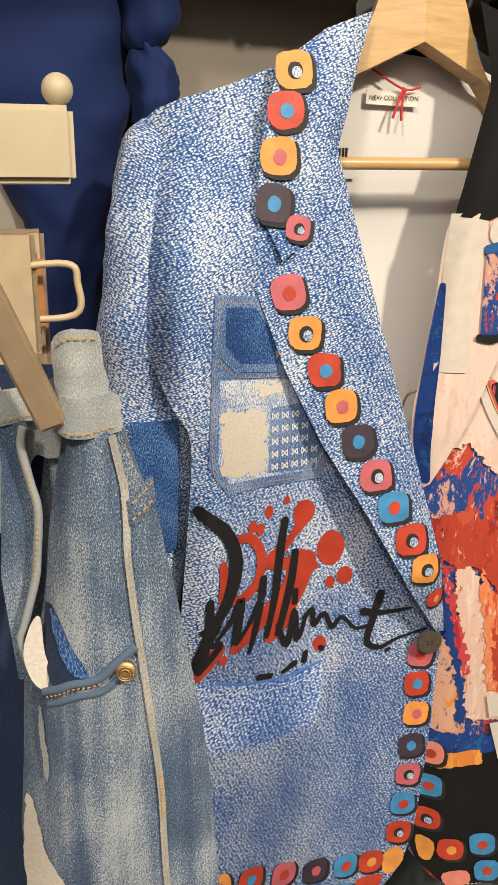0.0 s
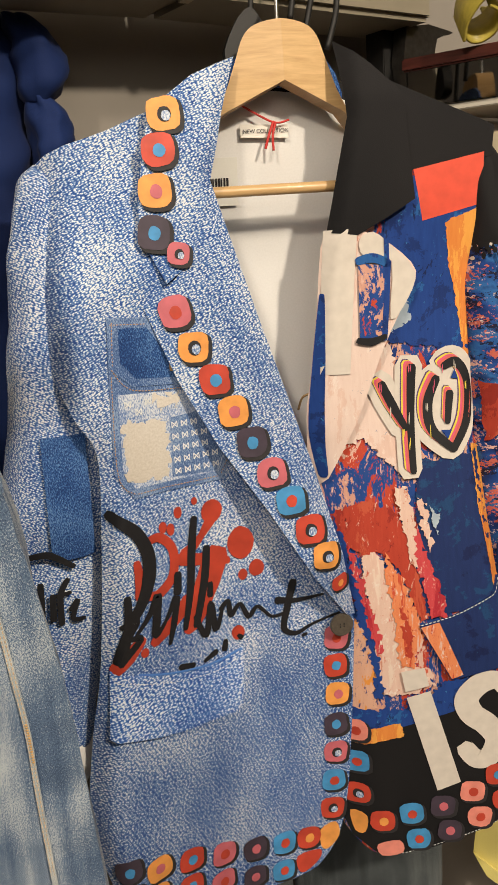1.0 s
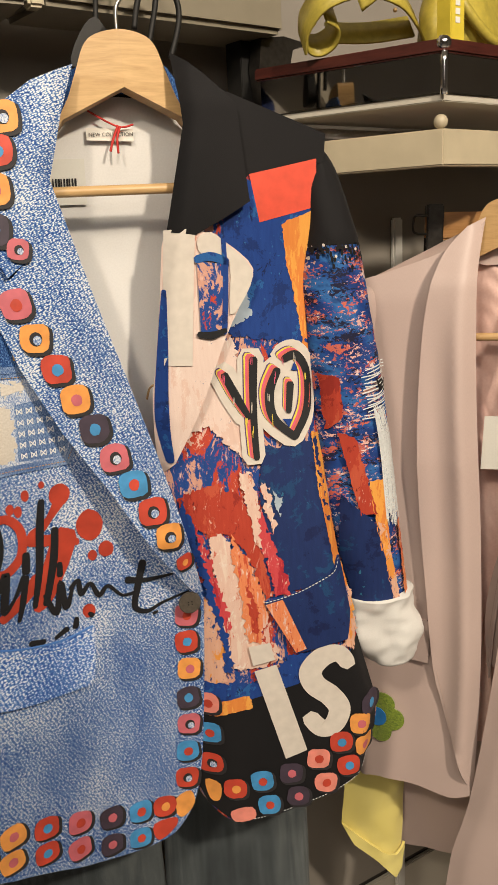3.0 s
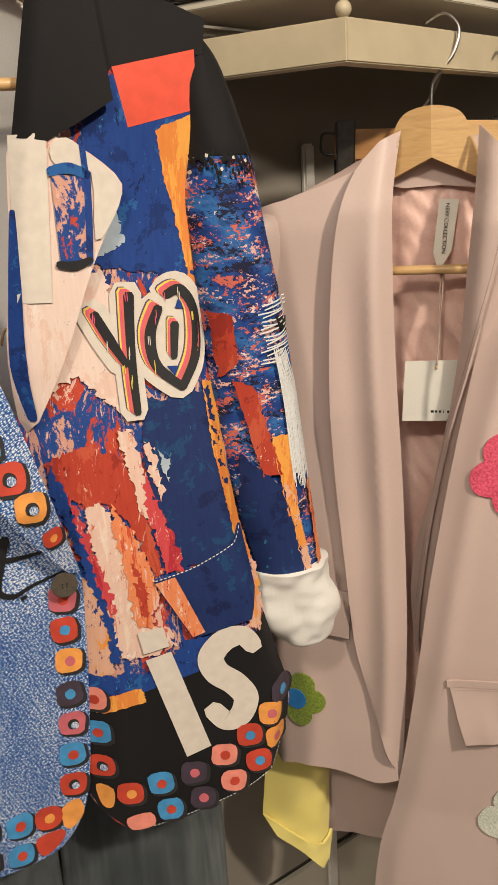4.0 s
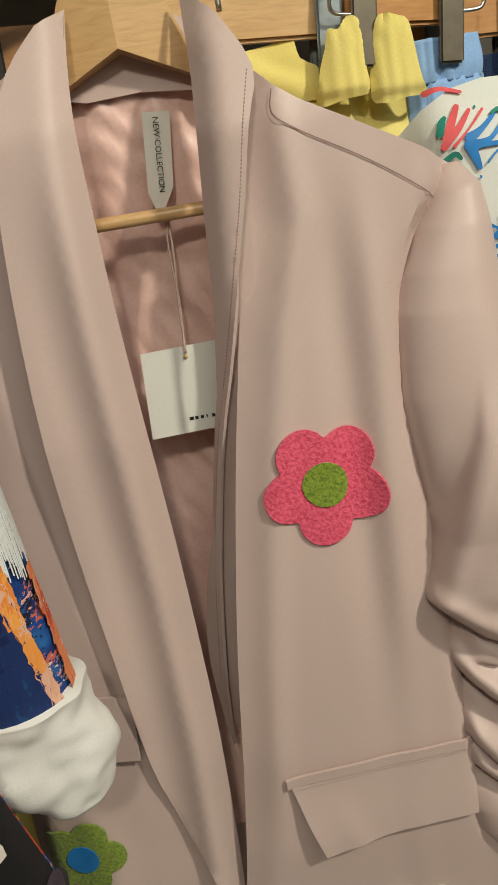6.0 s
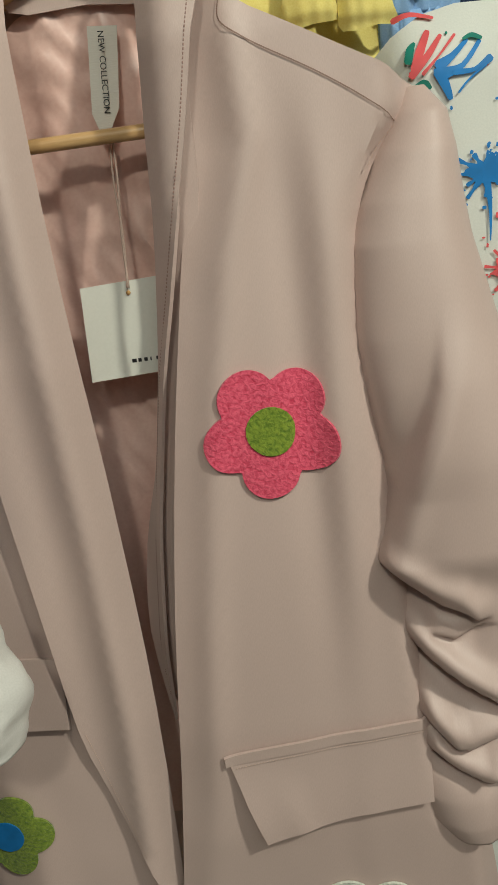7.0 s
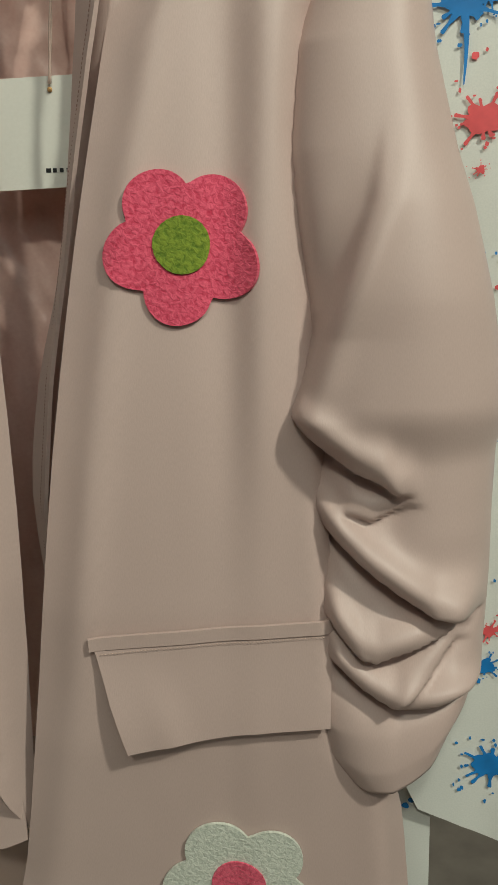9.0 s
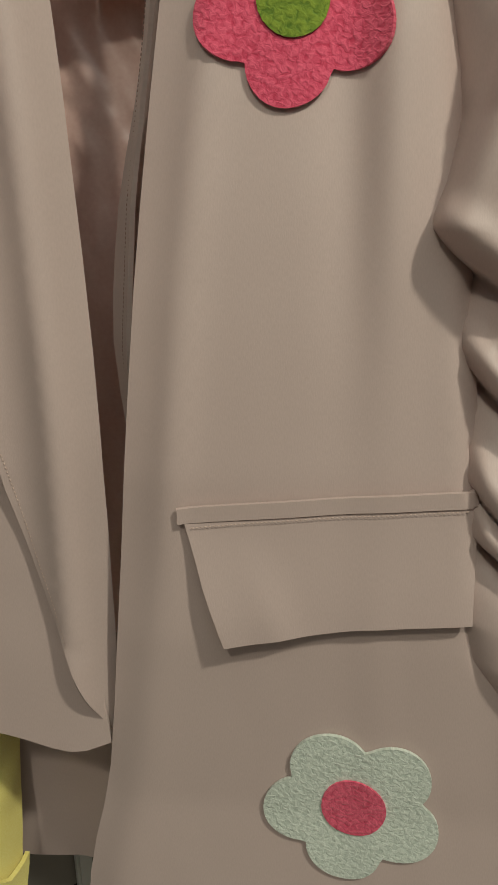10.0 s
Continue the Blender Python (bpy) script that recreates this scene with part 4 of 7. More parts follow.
sheet("pocket_top_panel", [(-0.178, 1.430), (-0.152, 1.428), (-0.120, 1.379), (-0.166, 1.384), (-0.179, 1.400)], a_left, DENIM_DARK, blazer, 0.0022)
sheet("cream_patch", ragged([(-0.184, 1.346), (-0.140, 1.343), (-0.142, 1.286), (-0.182, 1.290)], 0.0030, 0.0020, 4.0), a_left, CREAM, blazer, 0.0020)
sheet("star_patch", [(-0.138, 1.343), (-0.108, 1.345), (-0.088, 1.300), (-0.095, 1.284), (-0.140, 1.286)], a_left, DENIM_MID, blazer, 0.0018)
sheet("worn_edge", ragged([(-0.150, 1.366), (-0.128, 1.366), (-0.126, 1.352), (-0.148, 1.353)], 0.0045, 0.0020, 9.0), a_left, CREAM, blazer, 0.0021)
crosses = [(-0.134 + 0.0094 * j, 1.336 - 0.0112 * i) for j in range(5) for i in range(5) if -0.134 + 0.0094 * j < -0.108 + 0.005 * i] + [(-0.176 + 0.0095 * j, 1.362 - 0.008 * (j % 2)) for j in range(3)]
for u, v in crosses:
    for d in ((0.0024, 0.0026), (-0.0024, 0.0026)):
        stroke("cross_stitch", [(u - d[0], v - d[1]), (u + d[0], v + d[1])], (0.0010, 0.0010), a_left, THREAD_WHITE, blazer, 0.0024, 2)
    for k in (-1, 1):
        stroke("cross_stitch", [(u + k * 0.0026, v - 0.0026), (u + k * 0.0026, v + 0.0026)], (0.0008, 0.0008), a_left, THREAD_WHITE, blazer, 0.0024, 2)
for pts in ([(-0.186, 1.434), (-0.152, 1.431)], [(-0.188, 1.396), (-0.169, 1.374), (-0.116, 1.369)], [(-0.183, 1.437), (-0.186, 1.398)], [(-0.176, 1.278), (-0.092, 1.278)], [(-0.188, 1.390), (-0.191, 1.300), (-0.177, 1.278)], [(-0.092, 1.279), (-0.082, 1.298)]):
    stitches("pocket_stitching", pts, a_left, THREAD_GOLD, blazer, 0.003, 0.0007, 0.0028)
tab = sheet("pocket_tab", [(-0.134, 1.402), (-0.131, 1.402), (-0.131, 1.386), (-0.134, 1.386)], a_left, THREAD_GOLD, blazer, 0.0026)

# hip pocket


def a_flap(u, v):
    return a_left(u, v) + 0.005 * step_up(1.09, 1.03, v) + 0.001


hip = soft([(-0.219, 1.110), (-0.17, 1.092), (-0.120, 1.084), (-0.082, 1.092)], 4, False) + soft([(-0.084, 1.060), (-0.088, 1.034)], 2, False) + soft([(-0.095, 1.027), (-0.135, 1.026), (-0.176, 1.030), (-0.226, 1.046)], 3, False) + [(-0.222, 1.08)]
sheet("hip_pocket", hip, a_flap, DENIM_FLAP, blazer, 0.001, 0.003, 0.010, "faded denim hip pocket flap")
wire("pocket_fold", [(u, -(a_left(u, v) + 0.003), v) for u, v in ((-0.219, 1.110), (-0.17, 1.093), (-0.120, 1.085), (-0.084, 1.092))], 0.0012, DENIM_FLAP, blazer)
stitches("pocket_stitching", [(-0.216, 1.102), (-0.17, 1.084), (-0.120, 1.076), (-0.088, 1.083)], a_flap, THREAD_WHITE, blazer, 0.0035, 0.0007, 0.0026)
stitches("hem_stitching", [(0.226, 0.885), (0.212, 0.866), (0.178, 0.840), (0.117, 0.817), (0.080, 0.808)], a_right, THREAD_WHITE, blazer, 0.0040, 0.0008, 0.0066)
wire("hanging_loop", [(0.000, 0.020, 1.325), (0.004, 0.016, 1.338), (0.014, 0.014, 1.341), (0.020, 0.018, 1.333)], 0.0012, BRASS, blazer)

# splashes and brush lettering: Brilliant


def drawn_in(u):
    return u if u > -0.02 else -0.02 + (u + 0.02) * 0.945


for u, v, ru, rv in ((-0.080, 1.205, 0.014, 0.017), (-0.064, 1.175, 0.008, 0.009), (-0.080, 1.171, 0.005, 0.006), (-0.109, 1.244, 0.011, 0.012), (-0.127, 1.258, 0.003, 0.004), (-0.145, 1.250, 0.004, 0.006),
                     (-0.162, 1.239, 0.004, 0.006), (-0.154, 1.235, 0.004, 0.006), (-0.090, 1.110, 0.007, 0.008), (-0.193, 1.121, 0.004, 0.005), (-0.096, 1.190, 0.003, 0.004)):
    disc("red_splash", blob(drawn_in(u), v, ru, rv, 0.10, 16, u * 90), a_left, BLOOD, blazer, 0.0008)
for pts, w in (([(-0.108, 1.240), (-0.122, 1.222), (-0.133, 1.212), (-0.142, 1.208)], (0.013, 0.007, 0.010, 0.010)), ([(-0.145, 1.203), (-0.125, 1.198), (-0.106, 1.202)], (0.014, 0.012, 0.012)),
               ([(-0.108, 1.198), (-0.120, 1.172), (-0.136, 1.140), (-0.145, 1.128)], (0.026, 0.026, 0.020, 0.010)), ([(-0.142, 1.160), (-0.160, 1.142), (-0.182, 1.128)], (0.014, 0.012, 0.010)),
               ([(-0.195, 1.135), (-0.210, 1.123), (-0.225, 1.112)], (0.010, 0.016, 0.012)),
               ([(-0.186, 1.226), (-0.168, 1.231), (-0.154, 1.215), (-0.156, 1.190), (-0.172, 1.175), (-0.184, 1.176)], (0.007, 0.009, 0.009, 0.009, 0.010, 0.008)),
               ([(-0.192, 1.212), (-0.191, 1.195), (-0.194, 1.178)], (0.007, 0.009, 0.006))):
    stroke("red_splash", [(drawn_in(u), v) for u, v in pts], w, a_left, BLOOD, blazer, 0.0011)
script = (
    ([(-0.214, 1.262), (-0.191, 1.243), (-0.180, 1.219), (-0.181, 1.195), (-0.190, 1.173), (-0.209, 1.148), (-0.223, 1.120)], (0.012, 0.014, 0.015, 0.016, 0.014, 0.010, 0.008)),
    ([(-0.205, 1.181), (-0.207, 1.154), (-0.216, 1.122)], (0.008, 0.010, 0.012)),
    ([(-0.214, 1.154), (-0.198, 1.156), (-0.207, 1.141), (-0.196, 1.137), (-0.219, 1.118)], (0.006, 0.008, 0.006, 0.008, 0.009)),
    ([(-0.200, 1.142), (-0.184, 1.158), (-0.174, 1.174), (-0.178, 1.148), (-0.180, 1.135), (-0.168, 1.146), (-0.156, 1.166)], (0.004, 0.007, 0.009, 0.010, 0.008, 0.004, 0.008)),
    ([(-0.154, 1.165), (-0.160, 1.140), (-0.166, 1.121)], (0.008, 0.008, 0.004)), ([(-0.151, 1.189), (-0.153, 1.171)], (0.009, 0.010)),
    ([(-0.129, 1.241), (-0.134, 1.21), (-0.139, 1.17), (-0.148, 1.131)], (0.008, 0.010, 0.009, 0.006)), ([(-0.118, 1.208), (-0.122, 1.18), (-0.130, 1.150), (-0.136, 1.131)], (0.009, 0.010, 0.009, 0.008)),
    ([(-0.117, 1.170), (-0.118, 1.158)], (0.007, 0.008)), ([(-0.136, 1.140), (-0.126, 1.117), (-0.118, 1.150), (-0.115, 1.120), (-0.106, 1.140)], (0.006, 0.008, 0.007, 0.008, 0.004)),
    ([(-0.108, 1.140), (-0.099, 1.147), (-0.097, 1.131), (-0.086, 1.141), (-0.077, 1.125), (-0.066, 1.133), (-0.051, 1.119), (-0.036, 1.119)], (0.006, 0.006, 0.007, 0.005, 0.007, 0.005, 0.004, 0.005)),
    ([(-0.024, 1.152), (-0.032, 1.125), (-0.037, 1.102), (-0.023, 1.094), (-0.005, 1.101), (0.025, 1.109)], (0.010, 0.009, 0.008, 0.006, 0.004, 0.003)),
    ([(-0.043, 1.135), (-0.022, 1.131), (0.008, 1.133)], (0.010, 0.006, 0.003)),
    ([(-0.105, 1.105), (-0.107, 1.096)], (0.006, 0.008)), ([(-0.117, 1.096), (-0.130, 1.090)], (0.008, 0.005)), ([(-0.143, 1.090), (-0.157, 1.093)], (0.007, 0.007)), ([(-0.090, 1.107), (-0.087, 1.104)], (0.005, 0.007)), ([(-0.016, 1.090), (-0.012, 1.091)], (0.005, 0.004)))
for pts, w in script:
    stroke("brush_letter", [(drawn_in(u), v) for u, v in pts], [0.85 * x for x in w], a_left, INK, blazer, 0.0016)

# button
bm = bmesh.new()
bmesh.ops.create_cone(bm, cap_ends=True, segments=28, radius1=0.0125, radius2=0.0125, depth=0.004)
bmesh.ops.bevel(bm, geom=[e for e in bm.edges if e.is_boundary or len(e.link_faces) == 2 and abs(e.link_faces[0].normal.dot(e.link_faces[1].normal)) < 0.2], offset=0.001, segments=2, affect="EDGES")
bmesh.ops.transform(bm, matrix=pose(0.023, -0.021, 1.101, 90), verts=bm.verts[:])
button = part("button", bm, plain_mat("horn button", (0.085, 0.07, 0.055), 0.4, 0.2, 300), blazer, "dark four-hole button", False)
for dx in (-0.002, 0.002):
    for dz in (-0.0015, 0.0015):
        ball("button_hole", (0.023 + dx, -0.0232, 1.101 + dz), 0.0008, BLACK_PLASTIC, button)


# sleeves
def crumple(amp, seed, rate=1.0):
    return lambda a, v: amp * noise.noise(Vector((math.cos(a) * 1.3 + seed, math.sin(a) * 1.3, v * 16 * rate))) + amp * 0.4 * noise.noise(Vector((math.cos(a) * 3, math.sin(a) * 3 + seed, v * 40 * rate)))


lsl = [(-0.224, -0.020, 1.574, 0.008, 0.008), (-0.226, -0.018, 1.556, 0.024, 0.030), (-0.232, -0.016, 1.50, 0.031, 0.042), (-0.238, -0.016, 1.42, 0.036, 0.044), (-0.242, -0.016, 1.32, 0.048, 0.044),
       (-0.260, -0.012, 1.20, 0.053, 0.044), (-0.276, -0.008, 1.10, 0.050, 0.044), (-0.290, -0.004, 1.015, 0.047, 0.043)]
tube("sleeve", lsl, DENIM, blazer, 44, 6, crumple(0.005, 2.0), "long denim print sleeve")
tube("cuff", [(-0.291, -0.004, 1.022, 0.050, 0.046), (-0.292, -0.003, 1.00, 0.051, 0.047), (-0.296, -0.002, 0.972, 0.046, 0.042)], WHITE, blazer, 32, 4, crumple(0.004, 6.0), "turned-back white cuff")


def on_tube(rows, lift=0.0):
    vs = [r[2] for r in rows][::-1]
    cols = [[r[i] for r in rows][::-1] for i in (0, 1, 3, 4)]

    def at(u, v):
        c, f, w, d = [float(np.interp(v, vs, col)) for col in cols]
        k = min(0.97, abs(u - c) / max(w, 1e-4))
        return f + d * (1 - k ** 2.3) ** (1 / 2.3) + lift
    return at


l_surf = on_tube(lsl, 0.006)
sheet("dark_patch", [(-0.256, 1.337), (-0.216, 1.337), (-0.218, 1.22), (-0.258, 1.22)], l_surf, DENIM_DARK, blazer, 0.0)
for pts, w in (([(-0.287, 1.225), (-0.262, 1.228), (-0.240, 1.214)], (0.004, 0.007, 0.005)), ([(-0.272, 1.20), (-0.274, 1.165)], (0.006, 0.006)), ([(-0.262, 1.188), (-0.264, 1.165)], (0.006, 0.006)), ([(-0.247, 1.202), (-0.255, 1.188), (-0.257, 1.160)], (0.005, 0.006, 0.006)),
               ([(-0.264, 1.187), (-0.246, 1.189)], (0.003, 0.004)), ([(-0.247, 1.172), (-0.240, 1.180), (-0.246, 1.163), (-0.236, 1.160)], (0.005, 0.005, 0.005, 0.004))):
    stroke("brush_letter", pts, w, l_surf, INK, blazer, 0.001)

rsl = [(0.190, -0.022, 1.585, 0.008, 0.008), (0.200, -0.020, 1.555, 0.020, 0.030), (0.209, -0.018, 1.494, 0.030, 0.038), (0.214, -0.018, 1.43, 0.039, 0.040), (0.224, -0.018, 1.34, 0.042, 0.040), (0.233, -0.018, 1.25, 0.044, 0.040),
       (0.244, -0.016, 1.15, 0.043, 0.040), (0.259, -0.014, 1.05, 0.039, 0.038)]
tube("sleeve_head", rsl[:3] + [(0.2105, -0.018, 1.476, 0.0325, 0.0385)], BLACK, blazer, 44, 6, crumple(0.0035, 4.0), "black crepe sleeve head")
tube("sleeve", [(0.2095, -0.018, 1.486, 0.0305, 0.0378)] + rsl[3:], P_SLEEVE, blazer, 44, 6, crumple(0.0035, 4.0), "painted print sleeve in blue, coral and white")
tube("cuff", [(0.258, -0.014, 1.066, 0.0465, 0.0455), (0.262, -0.013, 1.04, 0.047, 0.044), (0.268, -0.012, 1.005, 0.047, 0.044), (0.274, -0.012, 0.975, 0.033, 0.034)], WHITE, blazer, 56, 8, crumple(0.0080, 9.0, 2.0), "turned-back crumpled white cuff")
r_surf = on_tube(rsl, 0.004)
rng = random.Random(17)
for i in range(44):
    u, v = 0.180 + 0.0013 * i, 1.478 - abs(rng.gauss(0, 0.008))
    disc("paint_fleck", blob(u, v, 0.0014, 0.0034 if i % 9 else 0.0016, 0.6, 10, i * 2.1), r_surf, BLACK if i % 9 else OFFWHITE, blazer, 0.0006, 0.0, 1)
for pts, mat in (([(0.186, 1.34), (0.205, 1.335), (0.208, 1.29), (0.192, 1.275)], P_RED), ([(0.202, 1.275), (0.222, 1.265), (0.246, 1.175), (0.226, 1.175)], P_RED), ([(0.236, 1.215), (0.256, 1.215), (0.262, 1.13), (0.250, 1.13)], P_ORANGE),
                 ([(0.205, 1.20), (0.225, 1.18), (0.246, 1.16), (0.268, 1.055), (0.222, 1.055), (0.206, 1.13)], P_NAVY), ([(0.246, 1.165), (0.256, 1.16), (0.276, 1.06), (0.266, 1.056)], P_RUSTY), ([(0.276, 1.16), (0.284, 1.16), (0.294, 1.06), (0.284, 1.06)], P_FLAME)):
    sheet("print_field", ragged(pts, 0.0012, 0.0028, pts[0][0] * 70), r_surf, mat, blazer, 0.0007)
# frayed white threads
rng = random.Random(5)
for i in range(16):
    v = 1.345 - 0.0036 * i
    stroke("loose_thread", [(0.233 + rng.uniform(-0.004, 0.004), v - 0.004), (0.252, v - 0.002 + rng.uniform(-0.002, 0.002)), (0.266 + rng.uniform(-0.002, 0.002), v + 0.002)], (0.0012, 0.0016, 0.001), r_surf, THREAD_WHITE, blazer, 0.0012 + 0.0002 * (i % 3), 4)
for i in range(20):
    u = 0.256 + 0.0012 * i
    stroke("loose_thread", [(0.244 + 0.0008 * i, 1.300 - rng.uniform(0, 0.01)), (u - 0.004, 1.25), (u, 1.20 - rng.uniform(0, 0.006)), (u + 0.002, 1.165 - rng.uniform(-0.008, 0.012))], (0.001, 0.0014, 0.0013, 0.001), r_surf, THREAD_WHITE, blazer, 0.0012 + 0.0003 * (i % 3), 4)
sheet("dark_tear", [(0.248, 1.330), (0.268, 1.327), (0.264, 1.313), (0.252, 1.318)], r_surf, BLACK, blazer, 0.0018)

# neck label, red cord and price sticker
lab = sheet("neck_label", [(-0.036, 1.604), (0.012, 1.602), (0.012, 1.590), (-0.036, 1.592)], lambda u, v: -0.046, RIBBON, blazer, 0, 0.001, 0.02, "small cream woven label")
words("lettering", "NEW COLLECTION", 0.0052, pose(-0.011, 0.0448, 1.597, 90, 0, 0), INK, lab)
wire("red_cord", [(-0.050, 0.046, 1.632), (-0.030, 0.042, 1.618), (-0.004, 0.040, 1.604), (0.012, 0.042, 1.606)], 0.0010, CORD_RED, blazer, "red security cord")
wire("red_cord", [(-0.004, 0.040, 1.605), (-0.010, 0.038, 1.592), (-0.014, 0.038, 1.580)], 0.0013, CORD_RED, blazer)
wire("red_cord", [(-0.002, 0.040, 1.604), (-0.006, 0.038, 1.592), (-0.006, 0.038, 1.578)], 0.0012, CORD_RED, blazer)
sheet("price_sticker", [(-0.085, 1.575), (-0.040, 1.575), (-0.040, 1.530), (-0.085, 1.530)], lambda u, v: a_back(u, v) + 0.004, CARD, blazer, 0, 0.0004, 0.03, "translucent sticker with a barcode")
for i in range(9):
    sheet("barcode_bar", [(-0.074 + 0.0028 * i, 1.556), (-0.0726 + 0.0028 * i + 0.0004 * (i % 3), 1.556), (-0.0726 + 0.0028 * i + 0.0004 * (i % 3), 1.548), (-0.074 + 0.0028 * i, 1.548)], lambda u, v: a_back(u, v) + 0.0052, INK, blazer)


def wooden_hanger(m, label, top, mat=WOOD, reach=0.18, drop=0.065, bar=None, group="hangers"):
    """A shaped wooden hanger with a wire hook: top is the height of its crown."""
    h = thing("wooden_hanger", m, label, "hanger", group)
    crown = [(-reach, top - drop - 0.062), (-0.080, top - 0.088), (-0.058, top - 0.068), (-0.044, top - 0.036), (-0.035, top - 0.014), (-0.023, top - 0.004), (0.0, top), (0.023, top - 0.004), (0.035, top - 0.014), (0.044, top - 0.036), (0.058, top - 0.068), (0.080, top - 0.088), (reach, top - drop - 0.062)]
    low = [(reach, top - drop - 0.085), (0.080, top - 0.104), (0.060, top - 0.080), (0.001, top - 0.052), (-0.060, top - 0.080), (-0.080, top - 0.104), (-reach, top - drop - 0.080)]
    upper = soft(crown, 4, False)
    for side in (-1, 1):
        pts = [p for p in upper if p[0] * side >= -1e-6] + [p for p in low if p[0] * side >= 0.002 - 1e-6 or abs(p[0]) < 0.003]
        if side < 0:
            pts = [p for p in low if p[0] <= 0.003] + [p for p in upper if p[0] <= 1e-6]
        o = sheet("hanger_arm", pts, lambda u, v: -0.010 - 0.16 * min(0.1, abs(u)), mat, h, 0, 0.022, 0.03)
        b = o.modifiers.new("edge", "BEVEL")
        b.width, b.segments, b.limit_method = 0.004, 3, "ANGLE"
        o.data.polygons.foreach_set("use_smooth", [False] * len(o.data.polygons))
    wire("hook", [(0.0, 0.022, top - 0.01), (0.0, 0.022, top + 0.018), (0.006, 0.022, top + 0.030), (0.022, 0.024, top + 0.050), (0.026, 0.03, top + 0.075), (0.010, 0.035, top + 0.090), (-0.010, 0.037, top + 0.082)], 0.0019, STEEL, h, "bent steel hook")
    if bar:
        wire("trouser_bar", [(-bar[0], 0.012, bar[1]), (0, 0.012, bar[1]), (bar[0], 0.012, bar[1])], 0.0052, mat, h, n=2, ring=14)
    return h


wooden_hanger(pose(0.148, 0.762, 0, 0, 0, 9.9), "pale wooden hanger holding the printed blazer", 1.689, WOOD, 0.17, 0.055, (0.13, 1.541))

# ---- blush blazer with felt flowers ----
rose_blazer = thing("pink_blazer", pose(0.60, 0.88, 0, 0, 0, -28), "blush pink open blazer with felt flowers and ruched sleeve", "blazer")


def b_right(u, v):
    d = float(np.interp(v, (0.50, 0.68, 0.80, 0.90, 1.12, 1.40, 1.49), (0.046, 0.047, 0.058, 0.062, 0.050, 0.027, 0.0)))
    edge = float(np.interp(v, (0.5, 0.61, 0.70, 0.85, 1.0, 1.14, 1.255, 1.331, 1.49), (-0.075, -0.066, -0.043, -0.02, -0.002, 0.02, 0.045, 0.069, 0.06)))
    d -= 0.010 * step_up(edge + 0.030, edge - 0.006, u)
    # soft drape folds running down from the chest
    k = step_up(1.40, 1.25, v) * (0.12 + 0.88 * step_up(0.90, 1.10, v))
    d += k * (0.0070 * math.exp(-((u - 0.140 + 0.03 * (1.2 - v)) / 0.012) ** 2) - 0.0055 * math.exp(-((u - 0.116 + 0.01 * (1.2 - v)) / 0.014) ** 2))
    d += 0.0048 * math.exp(-((u - edge - 0.030) / 0.009) ** 2) * step_up(0.75, 0.95, v)
    side = float(np.interp(v, (0.5, 0.68, 0.76, 0.80, 1.06, 1.13, 1.2, 1.27, 1.31, 1.34), (0.245, 0.236, 0.23, 0.20, 0.18, 0.175, 0.17, 0.175, 0.19, 0.21)))
    return d - 0.03 * step_up(side - 0.02, side + 0.004, u) + ripple(u, v, 0.0011, 12.0)


def b_left(u, v):
    d = float(np.interp(v, (0.68, 0.9, 1.1, 1.40, 1.49), (0.040, 0.042, 0.040, 0.020, 0.0)))
    return d - 0.03 * step_up(-0.19, -0.215, u) + 0.004 * math.exp(-((u + 0.155) / 0.018) ** 2) * step_up(1.35, 1.1, v) + ripple(u, v, 0.0016, 15.0)


def b_llapel(u, v):
    inner = float(np.interp(v, (0.724, 0.748, 0.916, 1.065, 1.17, 1.27, 1.37, 1.44, 1.49), (-0.038, -0.036, -0.030, -0.032, -0.036, -0.042, -0.045, -0.045, -0.04)))
    d = float(np.interp(v, (0.724, 0.9, 1.2, 1.42, 1.5), (0.046, 0.054, 0.058, 0.040, 0.006)))
    d += 0.008 * math.exp(-((u - inner + 0.020) / 0.009) ** 2) * step_up(1.46, 1.3, v) - 0.004 * math.exp(-((u - inner + 0.048) / 0.012) ** 2) * step_up(1.42, 1.25, v)
    return d - 0.016 * step_up(inner - 0.016, inner + 0.004, u) + ripple(u, v, 0.0014, 21.0)


def b_rlapel(u, v):
    inner = float(np.interp(v, (0.878, 0.968, 1.047, 1.131, 1.261, 1.346, 1.435, 1.493), (-0.024, -0.03, -0.019, 0.004, 0.025, 0.032, 0.039, 0.04)))
    d = float(np.interp(v, (0.88, 1.05, 1.15, 1.25, 1.40, 1.46, 1.5), (0.014, 0.022, 0.030, 0.044, 0.046, 0.028, 0.006)))
    return d - 0.020 * step_up(inner + 0.018, inner - 0.004, u) + ripple(u, v, 0.0010, 24.0)


def b_back(u, v):
    crease = 0.009 * noise.noise(Vector((u * 26, v * 6, 3))) + 0.0075 * abs(noise.noise(Vector((u * 50 + v * 25, v * 16 - u * 20, 8)))) - 0.0035 * abs(noise.noise(Vector((u * 120, v * 50, 5))))
    return -0.046 - 0.012 * step_up(1.45, 1.25, v) + crease


